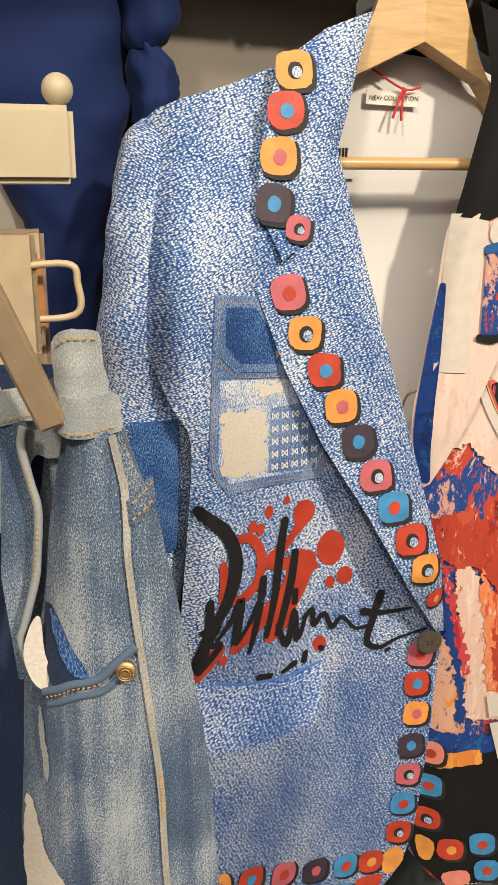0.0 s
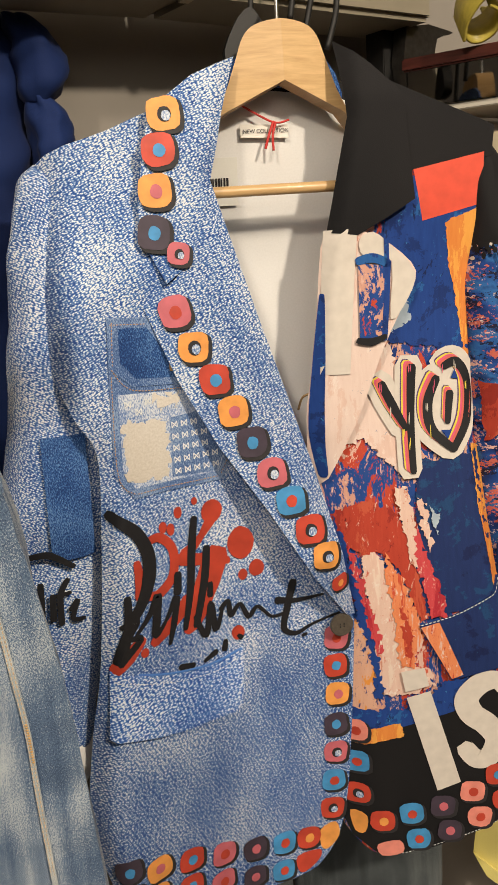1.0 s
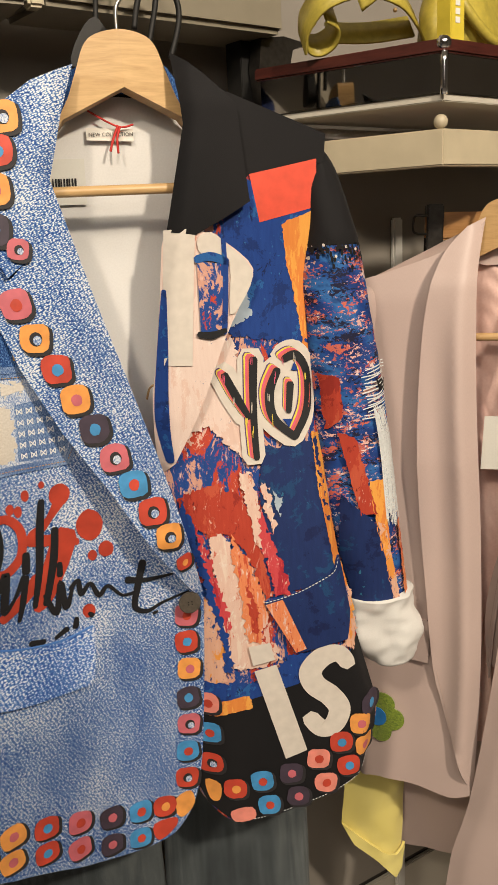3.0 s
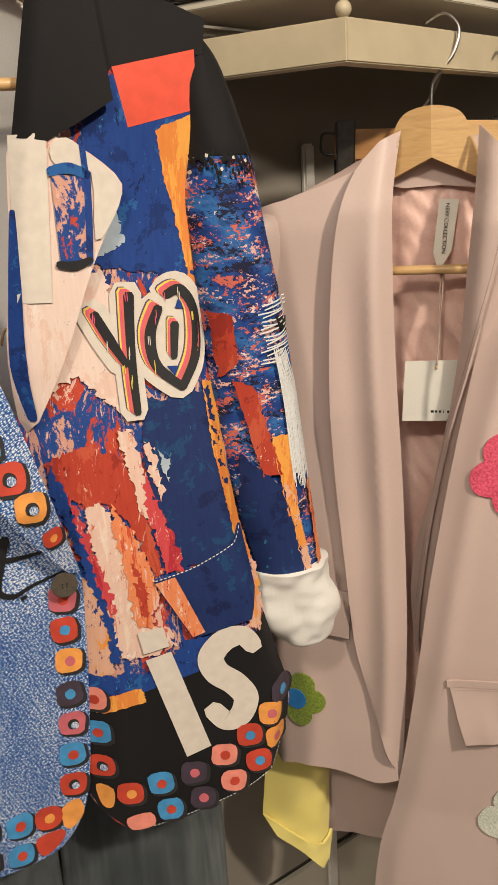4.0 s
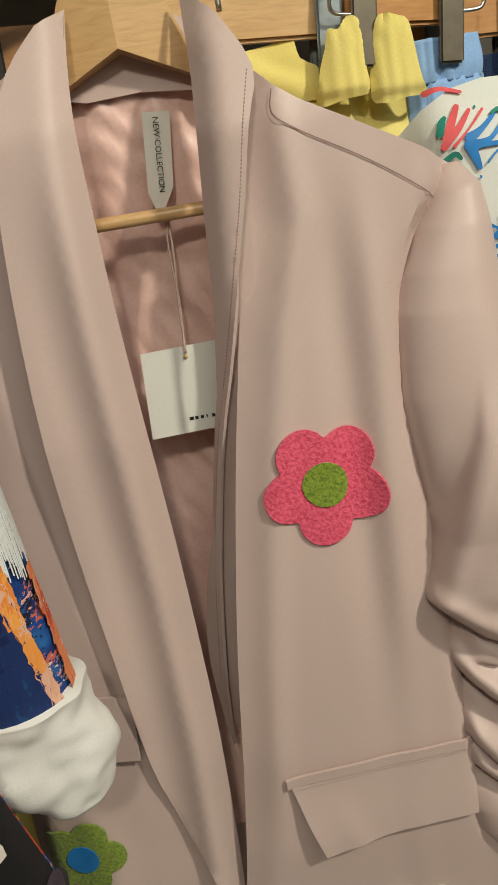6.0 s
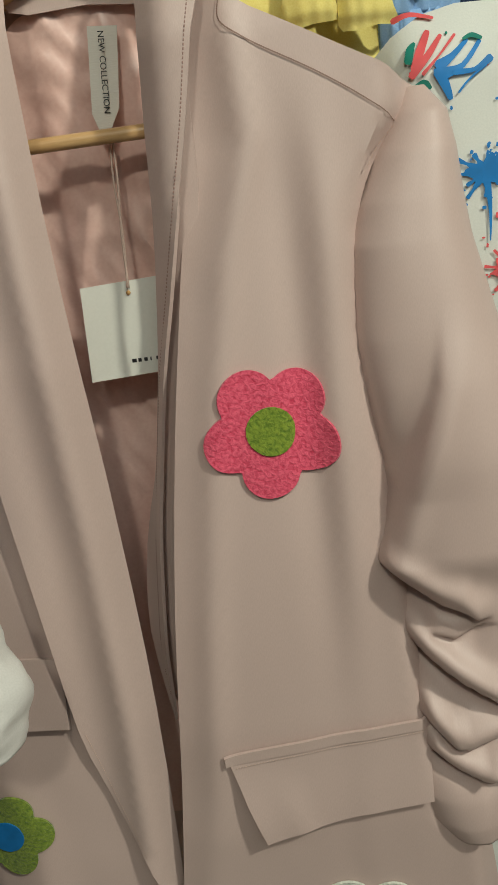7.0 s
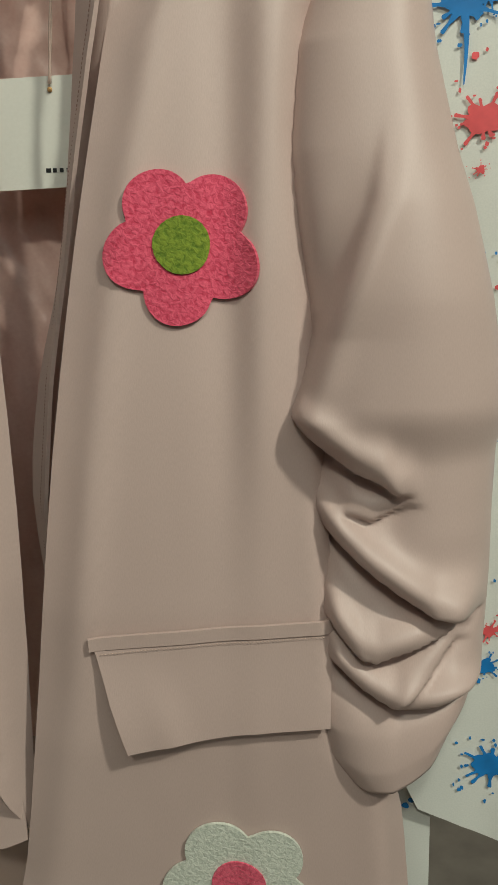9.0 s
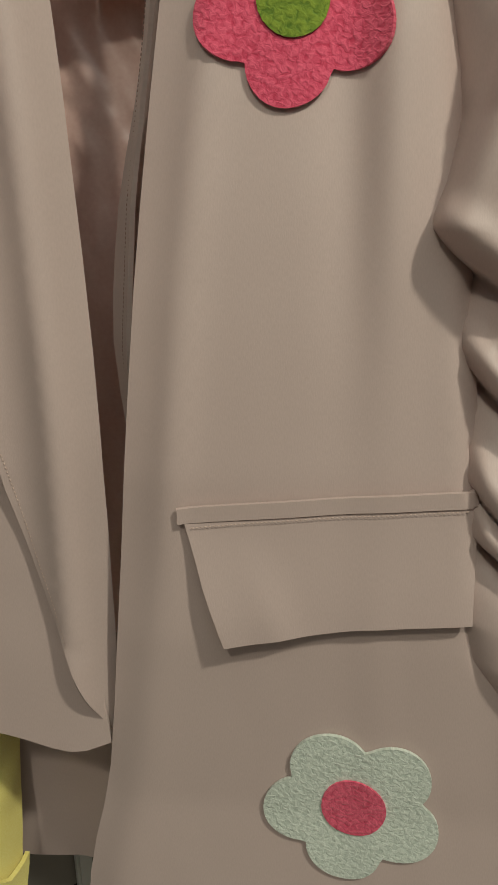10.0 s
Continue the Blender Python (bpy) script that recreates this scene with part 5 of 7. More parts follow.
right_panel = soft([(0.040, 1.490), (0.060, 1.466), (0.093, 1.424), (0.148, 1.391), (0.200, 1.362), (0.224, 1.344), (0.204, 1.330), (0.180, 1.304), (0.166, 1.267), (0.162, 1.2), (0.168, 1.13), (0.176, 1.063),
                    (0.178, 0.95), (0.190, 0.82), (0.226, 0.76), (0.238, 0.676), (0.246, 0.56), (0.245, 0.50)], 3, False) + soft([(-0.078, 0.50), (-0.066, 0.61), (-0.043, 0.70), (-0.020, 0.85), (-0.002, 1.0), (0.020, 1.14), (0.042, 1.255), (0.056, 1.331), (0.045, 1.42)], 3, False)
sheet("right_front", right_panel, b_right, PINK, rose_blazer, 0, 0.0018, 0.0085, "smooth blush crepe front panel")
left_panel = soft([(-0.040, 1.492), (-0.070, 1.466), (-0.117, 1.447), (-0.165, 1.432), (-0.200, 1.412), (-0.205, 1.30), (-0.205, 1.10), (-0.215, 0.90), (-0.220, 0.72)], 3, False) + soft([(-0.204, 0.714), (-0.168, 0.722), (-0.114, 0.716), (-0.070, 0.706), (-0.041, 0.716)], 3, False) + [(-0.05, 0.9), (-0.06, 1.1), (-0.06, 1.4)]
sheet("left_front", left_panel, b_left, PINK, rose_blazer, 0, 0.0018, 0.011)
sheet("back", [(-0.20, 1.42), (-0.05, 1.49), (0.046, 1.488), (0.064, 1.440), (0.093, 1.408), (0.15, 1.376), (0.20, 1.345), (0.22, 1.0), (0.23, 0.52), (-0.22, 0.52), (-0.21, 1.0)], lambda u, v: b_back(u, v) - 0.014, PINK, rose_blazer, 0, 0.0018, 0.02)
sheet("lining", soft([(-0.055, 1.436), (-0.02, 1.447), (0.02, 1.447), (0.052, 1.436)], 3, False) + [(0.12, 1.36), (0.14, 0.74), (-0.15, 0.74), (-0.14, 1.36)], b_back, PINK_SATIN, rose_blazer, 0, 0.001, 0.006, "creased pink satin lining")
sheet("back_neck", soft([(-0.055, 1.440), (-0.048, 1.478), (0.0, 1.492), (0.048, 1.478), (0.054, 1.436), (0.0, 1.438)], 3), lambda u, v: -0.036, PINK, rose_blazer, 0, 0.002)
ll = soft([(-0.040, 1.496), (-0.045, 1.44), (-0.045, 1.37), (-0.042, 1.275), (-0.036, 1.17), (-0.032, 1.065), (-0.030, 0.916), (-0.036, 0.748), (-0.040, 0.716)], 3, False) + soft([(-0.056, 0.772), (-0.077, 0.847), (-0.091, 0.913), (-0.100, 1.019), (-0.108, 1.123), (-0.112, 1.24), (-0.108, 1.351), (-0.099, 1.417), (-0.084, 1.458), (-0.060, 1.486)], 3, False)
sheet("shawl_lapel", ll, b_llapel, PINK, rose_blazer, 0, 0.003, 0.0085, "long folded shawl lapel")
rl = soft([(0.040, 1.496), (0.039, 1.435), (0.032, 1.346), (0.025, 1.261), (0.004, 1.131), (-0.019, 1.047), (-0.030, 0.968), (-0.024, 0.878)], 3, False) + soft([(-0.0195, 0.95), (-0.012, 1.016), (-0.003, 1.078), (0.016, 1.175), (0.032, 1.236), (0.047, 1.295), (0.061, 1.350), (0.072, 1.400), (0.081, 1.436), (0.062, 1.475)], 3, False)
sheet("shawl_lapel", rl, b_rlapel, PINK, rose_blazer, 0.002, 0.003, 0.0085)
stitches("edge_stitching", [(0.077, 1.436), (0.068, 1.400), (0.0575, 1.350), (0.043, 1.293), (0.0285, 1.236), (0.0125, 1.175), (-0.0065, 1.078), (-0.0155, 1.016), (-0.023, 0.95), (-0.0235, 0.905)], b_rlapel, plain_mat("rosy thread", (0.34, 0.22, 0.19), 0.8, 0.1, 300), rose_blazer, 0.0026, 0.0008, 0.0030)
sheet("facing", soft([(-0.030, 0.89), (-0.024, 0.95), (-0.016, 1.016), (-0.008, 1.078), (0.010, 1.175), (0.028, 1.25), (0.044, 1.31), (0.056, 1.36)], 3, False) + [(0.064, 1.36), (0.062, 1.31), (0.054, 1.25), (0.040, 1.175), (0.030, 1.078), (0.018, 1.0), (0.0, 0.89)], lambda u, v: b_rlapel(u, v) - 0.016, PINK, rose_blazer, 0, 0.0015, 0.008, "turned facing behind the lapel edge")
stitches("edge_stitching", [(-0.058, 0.790), (-0.073, 0.847), (-0.087, 0.913)], b_llapel, THREAD, rose_blazer, 0.0026, 0.0006, 0.0006)
# shoulder seam
stroke("shoulder_seam", [(0.092, 1.421), (0.090, 1.405), (0.106, 1.392), (0.142, 1.371), (0.171, 1.352), (0.200, 1.330)], (0.0006, 0.0009, 0.0009, 0.0009, 0.0006), b_right, plain_mat("seam thread", (0.26, 0.17, 0.14), 0.9, 0.1, 200), rose_blazer, 0.0004)

# flap pockets
flap_pts = [(0.022, 0.880), (0.070, 0.884), (0.12, 0.888), (0.180, 0.892), (0.178, 0.822), (0.12, 0.817), (0.080, 0.811), (0.043, 0.805), (0.032, 0.84)]


def b_flap(u, v):
    k = step_up(0.88, 0.81, v)
    return b_right(u, 0.885) * (1 - k) + (b_right(u, 0.81) + 0.006) * k + 0.006 * k * step_up(0.09, 0.03, u) + 0.0025 * math.exp(-((u - 0.062 - 0.3 * (0.85 - v)) / 0.012) ** 2) * k


sheet("pocket_flap", flap_pts, b_flap, PINK, rose_blazer, 0.003, 0.003, 0.007, "pocket flap with its corner curling out")
sheet("pocket_welt", [(0.0195, 0.8855), (0.070, 0.8895), (0.12, 0.8935), (0.180, 0.8975), (0.180, 0.8885), (0.12, 0.8845), (0.070, 0.8805), (0.0195, 0.8765)], b_right, PINK, rose_blazer, 0.0042, 0.0026, 0.004)
stitches("pocket_stitching", [(0.026, 0.8745), (0.070, 0.879), (0.12, 0.883), (0.176, 0.887)], b_flap, THREAD, rose_blazer, 0.0024, 0.0006, 0.0056)
sheet("pocket_flap", [(-0.205, 0.985), (-0.155, 0.983), (-0.095, 0.976), (-0.099, 0.916), (-0.15, 0.922), (-0.205, 0.925)], lambda u, v: b_left(u, v) + 0.004 * step_up(0.98, 0.92, v), PINK, rose_blazer, 0.003, 0.003, 0.011)


def flower(u, v, r, depth, petal, middle, turn, name="felt_flower"):
    """Five round felt petals and a round centre, cut as one daisy outline."""
    n, pts = 90, []
    for i in range(n):
        a = 2 * math.pi * i / n
        d = (a - radians(turn)) % (2 * math.pi / 5) - math.pi / 5
        c, pr = 0.56 * r, 0.42 * r
        x = c * math.cos(d)
        rad = x + math.sqrt(max(pr * pr - (c * math.sin(d)) ** 2, 0.0009 * r))
        rad *= 1 + 0.03 * noise.noise(Vector((math.cos(a) * 2 + u * 9, math.sin(a) * 2, v)))
        pts.append((u + rad * math.cos(a), v + rad * math.sin(a)))
    f = disc(name, pts, depth, petal, rose_blazer, 0.0022, 0.0022, 5, 0.0, "five-petalled felt flower")
    disc("flower_centre", blob(u, v, r * 0.355, r * 0.355, 0.05, 24, u * 50), depth, middle, f, 0.0034, 0.0014)


flower(0.0885, 1.1365, 0.0500, b_right, FELT_PINK, FELT_GREEN, 11)
flower(0.113, 0.688, 0.0565, b_right, FELT_WHITE, FELT_PINK, 7)
flower(-0.170, 0.822, 0.0400, b_left, FELT_GREEN, SPL_BLUE, 30)

# ruched sleeve: a full smooth upper arm folded over itself, pushed up into pleats above the hem
SLV = (0.772, 0.79, 0.817, 0.856, 0.897, 0.924, 0.955, 0.97, 1.006, 1.016, 1.03, 1.055, 1.08, 1.10, 1.159, 1.19, 1.252, 1.28, 1.31, 1.335, 1.352)
SL_L = (0.186, 0.168, 0.159, 0.160, 0.162, 0.165, 0.169, 0.166, 0.165, 0.160, 0.153, 0.157, 0.164, 0.163, 0.156, 0.153, 0.157, 0.166, 0.182, 0.199, 0.210)
SL_R = (0.262, 0.276, 0.281, 0.284, 0.286, 0.287, 0.287, 0.287, 0.288, 0.289, 0.290, 0.288, 0.284, 0.281, 0.268, 0.259, 0.246, 0.243, 0.241, 0.237, 0.224)
SL_D = (0.046, 0.050, 0.052, 0.052, 0.053, 0.053, 0.054, 0.054, 0.054, 0.054, 0.054, 0.053, 0.052, 0.052, 0.050, 0.048, 0.045, 0.042, 0.037, 0.026, 0.008)
# each pleat: its line across the sleeve, how full the roll above it is, how deep the tuck below
pleats = (([(0.148, 1.026), (0.170, 1.011), (0.193, 0.996), (0.209, 0.990), (0.217, 0.984)], 0.014, 0.016), ([(0.186, 0.971), (0.203, 0.965), (0.225, 0.977)], 0.005, 0.006),
          ([(0.162, 0.970), (0.181, 0.950), (0.203, 0.931), (0.225, 0.915), (0.242, 0.905), (0.270, 0.902)], 0.014, 0.018), ([(0.176, 0.898), (0.197, 0.875), (0.207, 0.872), (0.230, 0.880), (0.260, 0.893)], 0.012, 0.012),
          ([(0.178, 0.869), (0.200, 0.850), (0.222, 0.836), (0.246, 0.834), (0.276, 0.833)], 0.012, 0.015), ([(0.221, 0.841), (0.240, 0.858), (0.260, 0.882)], 0.006, 0.007))


def tuck(u, v):
    """How far the cloth stands out at a place on the sleeve's front."""
    line = float(np.interp(v, (1.02, 1.039, 1.074, 1.115, 1.157, 1.212), (0.148, 0.156, 0.168, 0.185, 0.201, 0.211)))
    d = 0.012 * step_up(line - 0.004, line + 0.004, u) * step_up(1.22, 1.10, v) * step_up(1.0, 1.04, v)
    d += 0.006 * math.exp(-((u - line - 0.012) / 0.010) ** 2) * step_up(1.21, 1.10, v) * step_up(1.02, 1.05, v)
    d -= 0.006 * math.exp(-((u - line + 0.012) / 0.012) ** 2) * step_up(1.20, 1.10, v) * step_up(1.03, 1.07, v)
    for pts, full, deep in pleats:
        us = [p[0] for p in pts]
        ends = step_up(us[0] - 0.006, us[0] + 0.006, u) * step_up(us[-1] + 0.016, us[-1] - 0.010, u)
        if ends > 0:
            x = v - float(np.interp(u, us, [p[1] for p in pts]))
            roll, fall = full * math.exp(-((x - 0.013) / 0.013) ** 2), -deep * math.exp(min(0.0, x) / 0.013)
            k = step_up(-0.0022, 0.0022, x)
            d += ends * (k * roll + (1 - k) * fall)
    return d + 0.0022 * noise.noise(Vector((u * 24, v * 11, 6)))


def hem_lift(u):
    return float(np.interp(u, (0.158, 0.169, 0.185, 0.202, 0.220, 0.246, 0.273, 0.285), (0.034, 0.012, 0.004, 0.0, 0.002, 0.018, 0.048, 0.056)))


bm = bmesh.new()
layer = bm.loops.layers.uv.new("UVMap")
rings, place = [], {}
for r in range(240):
    v = 0.772 + (1.352 - 0.772) * r / 239
    lo, hi, half = [float(np.interp(v, SLV, col)) for col in (SL_L, SL_R, SL_D)]
    ring = []
    for j in range(140):
        a = 2 * math.pi * j / 140
        c, q = math.cos(a), math.sin(a)
        k = (abs(c) ** 2.3 + abs(q) ** 2.3) ** (-1 / 2.3)
        u = (lo + hi) / 2 + (hi - lo) / 2 * k * c
        f = 0.022 - 0.024 * step_up(1.14, 1.352, v) + half * k * q + (tuck(u, v) * step_up(0.0, 0.22, q) if q > 0 else 0.0)
        z = v + hem_lift(u) * step_up(0.87, 0.772, v)
        ring.append(bm.verts.new((u, -f, z)))
        place[ring[-1]] = (u + (0.05 if q < 0 else 0.0), z)
    rings.append(ring)
for a, b in zip(rings, rings[1:]):
    for j in range(140):
        f = bm.faces.new((a[j], b[j], b[(j + 1) % 140], a[(j + 1) % 140]))
        for corner in f.loops:
            corner[layer].uv = place[corner.vert]
bm.faces.new(rings[-1][::-1])
bmesh.ops.recalc_face_normals(bm, faces=bm.faces[:])
sleeve = part("sleeve", bm, PINK, rose_blazer, "sleeve pushed up into deep folds")
thick = sleeve.modifiers.new("thickness", "SOLIDIFY")
thick.thickness, thick.offset = 0.002, -1
tube("sleeve", [(-0.192, 0.0, 1.420, 0.012, 0.012), (-0.202, 0.0, 1.40, 0.034, 0.036), (-0.222, 0.0, 1.30, 0.046, 0.046), (-0.236, 0.0, 1.15, 0.050, 0.048), (-0.245, 0.0, 1.02, 0.048, 0.046), (-0.25, 0.0, 0.95, 0.044, 0.044)], PINK, rose_blazer, 36, 5, crumple(0.004, 31.0))
stitches("armhole_stitching", [(0.199, 1.330), (0.184, 1.317), (0.174, 1.303)], lambda u, v: b_right(u, v) + 0.006, THREAD, rose_blazer, 0.005, 0.0009, 0.001)

# neck ribbon and swing tag
rib = sheet("neck_ribbon", [(-0.002, 1.424), (0.019, 1.422), (0.012, 1.368), (0.003, 1.353), (-0.004, 1.352), (-0.008, 1.366)], lambda u, v: -0.034 + 0.006 * step_up(1.42, 1.36, v), RIBBON, rose_blazer, 0, 0.001, 0.01, "ribbed cream ribbon label")
words("lettering", "NEW COLLECTION", 0.0062, Matrix.Translation((0.0052, 0.0272, 1.392)) @ pose(0, 0, 0, 90, 0, 0) @ pose(0, 0, 0, 0, 0, -95), INK, rib)
wire("cord", [(0.002, 0.028, 1.352), (0.000, 0.020, 1.32), (0.001, 0.012, 1.28), (-0.002, 0.008, 1.243)], 0.0008, THREAD, rose_blazer, "twisted cream cord")
wire("cord", [(0.003, 0.028, 1.352), (0.003, 0.020, 1.32), (0.000, 0.012, 1.28), (-0.001, 0.008, 1.243)], 0.0008, THREAD, rose_blazer)
tag = sheet("swing_tag", [(-0.037, 1.247), (0.026, 1.249), (0.018, 1.178), (-0.041, 1.176)], lambda u, v: -0.010, CARD, rose_blazer, 0, 0.0012, 0.02, "ivory card tag on a cord")
for m in list(tag.modifiers)[1:]:
    tag.modifiers.remove(m)
tag.data.polygons.foreach_set("use_smooth", [False] * len(tag.data.polygons))
ball("tag_eyelet", (-0.002, 0.0094, 1.2395), 0.0017, THREAD_GOLD, tag)
for i, w in enumerate((0.0034, 0.0026, 0.0026, 0.0010, 0.0026)):
    u = -0.008 + 0.0046 * i
    sheet("print_bar", [(u, 1.190), (u + w, 1.190), (u + w, 1.1872), (u, 1.1872)], lambda u, v: -0.0096, INK, tag)

wooden_hanger(pose(0.593, 0.888, 0, 0, 0, -28), "pale wooden hanger holding the pink blazer", 1.519, WOOD, 0.16, 0.06, (0.12, 1.349))

# ---- wall behind the racks and the display fixture ----
WALLM = pose(0.435, 1.150, 0, 0, 0, 26)
wall_panel = tagged(box("wall_panel", (-1.9, 0.0, 0.32), (2.0, 0.06, 2.88), WALL, None, 0.0), "greige painted wall, unseen, added for bounce light panel", "wall", "", "structure")
wall_panel.matrix_basis = WALLM
low_panel = tagged(box("wall_low", (-1.9, 0.004, 0.0), (2.0, 0.06, 0.298), PANEL, None, 0.002), "cream panel below a dark groove", "wall", "", "structure")
low_panel.matrix_basis = WALLM
groove = tagged(box("trim_groove", (-1.9, 0.012, 0.298), (2.0, 0.05, 0.32), DARK_METAL, None, 0.0), "dark groove between the wall panels", "trim", "", "structure")
groove.matrix_basis = WALLM
strip = tagged(box("trim_strip", (0.105, -0.010, 0.02), (0.125, 0.0, 1.50), CEILING, None, 0.003), "white upright rail on the wall", "trim", "", "structure")
strip.matrix_basis = WALLM

FRONT, SIDE = radians(33), radians(140)
CX, CY = 0.482, 0.812


def plan(s, w):
    """A place s along the front and w along the side, from the fixture's corner."""
    return (CX + s * math.cos(FRONT) + w * math.cos(SIDE), CY + s * math.sin(FRONT) + w * math.sin(SIDE))


fixture = thing("display_fixture", pose(0, 0, 0), "cream lacquered wall fixture with a hang rail and mirrored shelf", "shop fixture")
rail = prism("hang_rail", [plan(0, 0), plan(0.95, 0), plan(0.95, 0.022), plan(0.022, 0.022), plan(0.022, 0.235), plan(0, 0.235)], 1.553, 1.591, RAIL, fixture, 0.0015, "cream lacquered hang rail")
ball("rail_knob", (*plan(0.010, 0.010), 1.599), 0.0078, RAIL, rail)
shelf = prism("shelf_top", [plan(-0.004, -0.004), plan(0.95, -0.004), plan(0.95, 0.235), plan(-0.004, 0.235)], 1.666, 1.680, MAHOGANY, fixture, 0.002, "worn dark red wooden shelf top")
glass = prism("mirror_band", [plan(0, 0), plan(0.95, 0), plan(0.95, 0.23), plan(0, 0.23)], 1.627, 1.666, GLASS, fixture, 0.001, "tinted mirror band under the shelf")
prism("shelf_bottom", [plan(0.004, 0.004), plan(0.94, 0.004), plan(0.94, 0.225), plan(0.004, 0.225)], 1.619, 1.627, PANEL, fixture, 0.001)
wire("corner_edge", [(*plan(0.000, 0.000), 1.625), (*plan(0, 0), 1.645), (*plan(0, 0), 1.668)], 0.0042, CHROME, fixture, "chrome corner edge", 2, 12)
ball("corner_knob", (*plan(0.002, 0.002), 1.676), 0.0082, CHROME, fixture)
wire("rail_arm", [(*plan(0.03, 0.21), 1.606), (*plan(0.5, 0.21), 1.606), (*plan(0.92, 0.21), 1.606)], 0.007, STEEL, fixture, "", 2, 12)

# upright post with a box rail over the printed blazer
post = thing("wall_bracket", pose(0, 0, 0), "greige box rail on a dark wall post", "bracket")
box("post", (-0.018, 0.0, 0.0), (0.018, 0.03, 2.85), BLACK_PLASTIC, post, 0.001, "dark slotted post", Matrix.Translation((0.305, 1.02, 0)) @ pose(0, 0, 0, 0, 0, 33))
box("box_rail", (0.0, 0.0, 1.722), (0.318, 0.10, 1.768), plain_mat("greige lacquer", (0.24, 0.21, 0.155), 0.5, 0.06, 25), post, 0.006, "greige lacquered box rail", Matrix.Translation((0.074, 0.812, 0)) @ pose(0, 0, 0, 0, 0, 32.5))
box("side_rail", (-0.70, 0.0, 1.722), (-0.012, 0.09, 1.775), bpy.data.materials["greige lacquer"], post, 0.004, "", Matrix.Translation((0.071, 0.818, 0)) @ pose(0, 0, 0, 0, 0, 26))
box("corner_bracket", (-0.013, -0.002, 1.720), (0.004, 0.02, 1.777), RAIL, post, 0.003, "pale corner bracket", Matrix.Translation((0.071, 0.818, 0)) @ pose(0, 0, 0, 0, 0, 26))
curve = soft([(0, 0), (0.022, 0.010), (0.034, 0.035), (0.040, 0.062), (0.062, 0.068), (0.062, 0.072), (-0.012, 0.072), (-0.012, 0)], 2)
o = sheet("bracket_arm", [(a, b + 1.65) for a, b in curve], lambda u, v: 0.0, DARK_METAL, post, 0, 0.02, 0.05)
o.matrix_basis = Matrix.Translation((0.325, 1.005, 0)) @ pose(0, 0, 0, 0, 0, 33)
wire("hook_arm", [(0.163, 0.86, 1.772), (0.168, 0.80, 1.774), (0.172, 0.73, 1.776)], 0.004, STEEL, post)

# black hanger behind
bh = thing("black_hanger", pose(0.148, 0.762, 0, 0, 0, 9.9), "black plastic hanger with a wire loop", "hanger", "hangers")
o = sheet("hanger_head", soft([(-0.042, 1.665), (-0.032, 1.695), (-0.016, 1.711), (-0.004, 1.698), (0.004, 1.68), (-0.004, 1.665)], 3), lambda u, v: -0.062, BLACK_PLASTIC, bh, 0, 0.012)
wire("loop", [(0.024, 0.062, 1.70), (0.029, 0.062, 1.724), (0.038, 0.062, 1.743), (0.056, 0.062, 1.748), (0.069, 0.062, 1.730), (0.071, 0.062, 1.708), (0.060, 0.062, 1.672)], 0.0030, BLACK_PLASTIC, bh)
wire("loop", [(-0.014, 0.066, 1.705), (-0.012, 0.066, 1.73), (-0.008, 0.066, 1.76)], 0.0028, BLACK_PLASTIC, bh)
wire("loop", [(0.030, 0.066, 1.65), (0.040, 0.066, 1.69), (0.050, 0.066, 1.735), (0.046, 0.066, 1.76)], 0.0030, BLACK_PLASTIC, bh)

# rail end with a ball knob beside the jeans
left_rail = thing("rail_arm", pose(0, 0, 0), "cream lacquered box rail with a ball knob", "rail")
rail = box("rail_body", (-0.60, 0.0, 1.518), (0.0, 0.03, 1.556), RAIL, left_rail, 0.003, "", Matrix.Translation((-0.0955, 0.472, 0)) @ pose(0, 0, 0, 0, 0, 12))
ball("rail_knob", (-0.105, 0.484, 1.5645), 0.0082, RAIL, left_rail)

# ---- washed jeans clipped to a hanger ----
jeans = thing("washed_jeans", pose(-0.085, 0.360, 0, 0, 0, 0), "light washed blue jeans hanging folded from a clip hanger", "jeans")


def j_leg(u, v):
    """The leg's front: rounded off to both edges, with soft creases across."""
    edge = float(np.interp(v, (0.5, 1.0, 1.197, 1.258, 1.307, 1.362, 1.397, 1.42), (0.085, 0.070, 0.059, 0.055, 0.047, 0.037, 0.028, 0.022)))
    near = float(np.interp(v, (0.5, 1.0, 1.236, 1.301, 1.337, 1.376, 1.42), (-0.05, -0.042, -0.032, -0.024, -0.015, -0.011, -0.002)))
    k = (u - (edge + near) / 2) / max(0.008, (edge - near) / 2)
    crease = 0.0022 * noise.noise(Vector((u * 30 + 4, v * 75 + u * 40, 3))) * step_up(0.1, 0.8, k) + ripple(u, v, 0.0018, 40.0)
    return 0.019 - 0.016 * abs(k) ** 2.6 + crease


leg = [(-0.002, 1.420), (0.021, 1.419)] + soft([(0.024, 1.409), (0.028, 1.397), (0.034, 1.381), (0.038, 1.362), (0.042, 1.341), (0.048, 1.307), (0.055, 1.258), (0.059, 1.197), (0.070, 1.0), (0.080, 0.75), (0.085, 0.55)], 3, False) + soft([(-0.045, 0.55), (-0.042, 1.0), (-0.032, 1.20), (-0.032, 1.236), (-0.029, 1.276), (-0.023, 1.300), (-0.017, 1.337), (-0.013, 1.362), (-0.011, 1.376), (-0.006, 1.403)], 3, False)
sheet("leg", leg, j_leg, JEANS, jeans, 0, 0.002, 0.006, "faded blue denim leg")
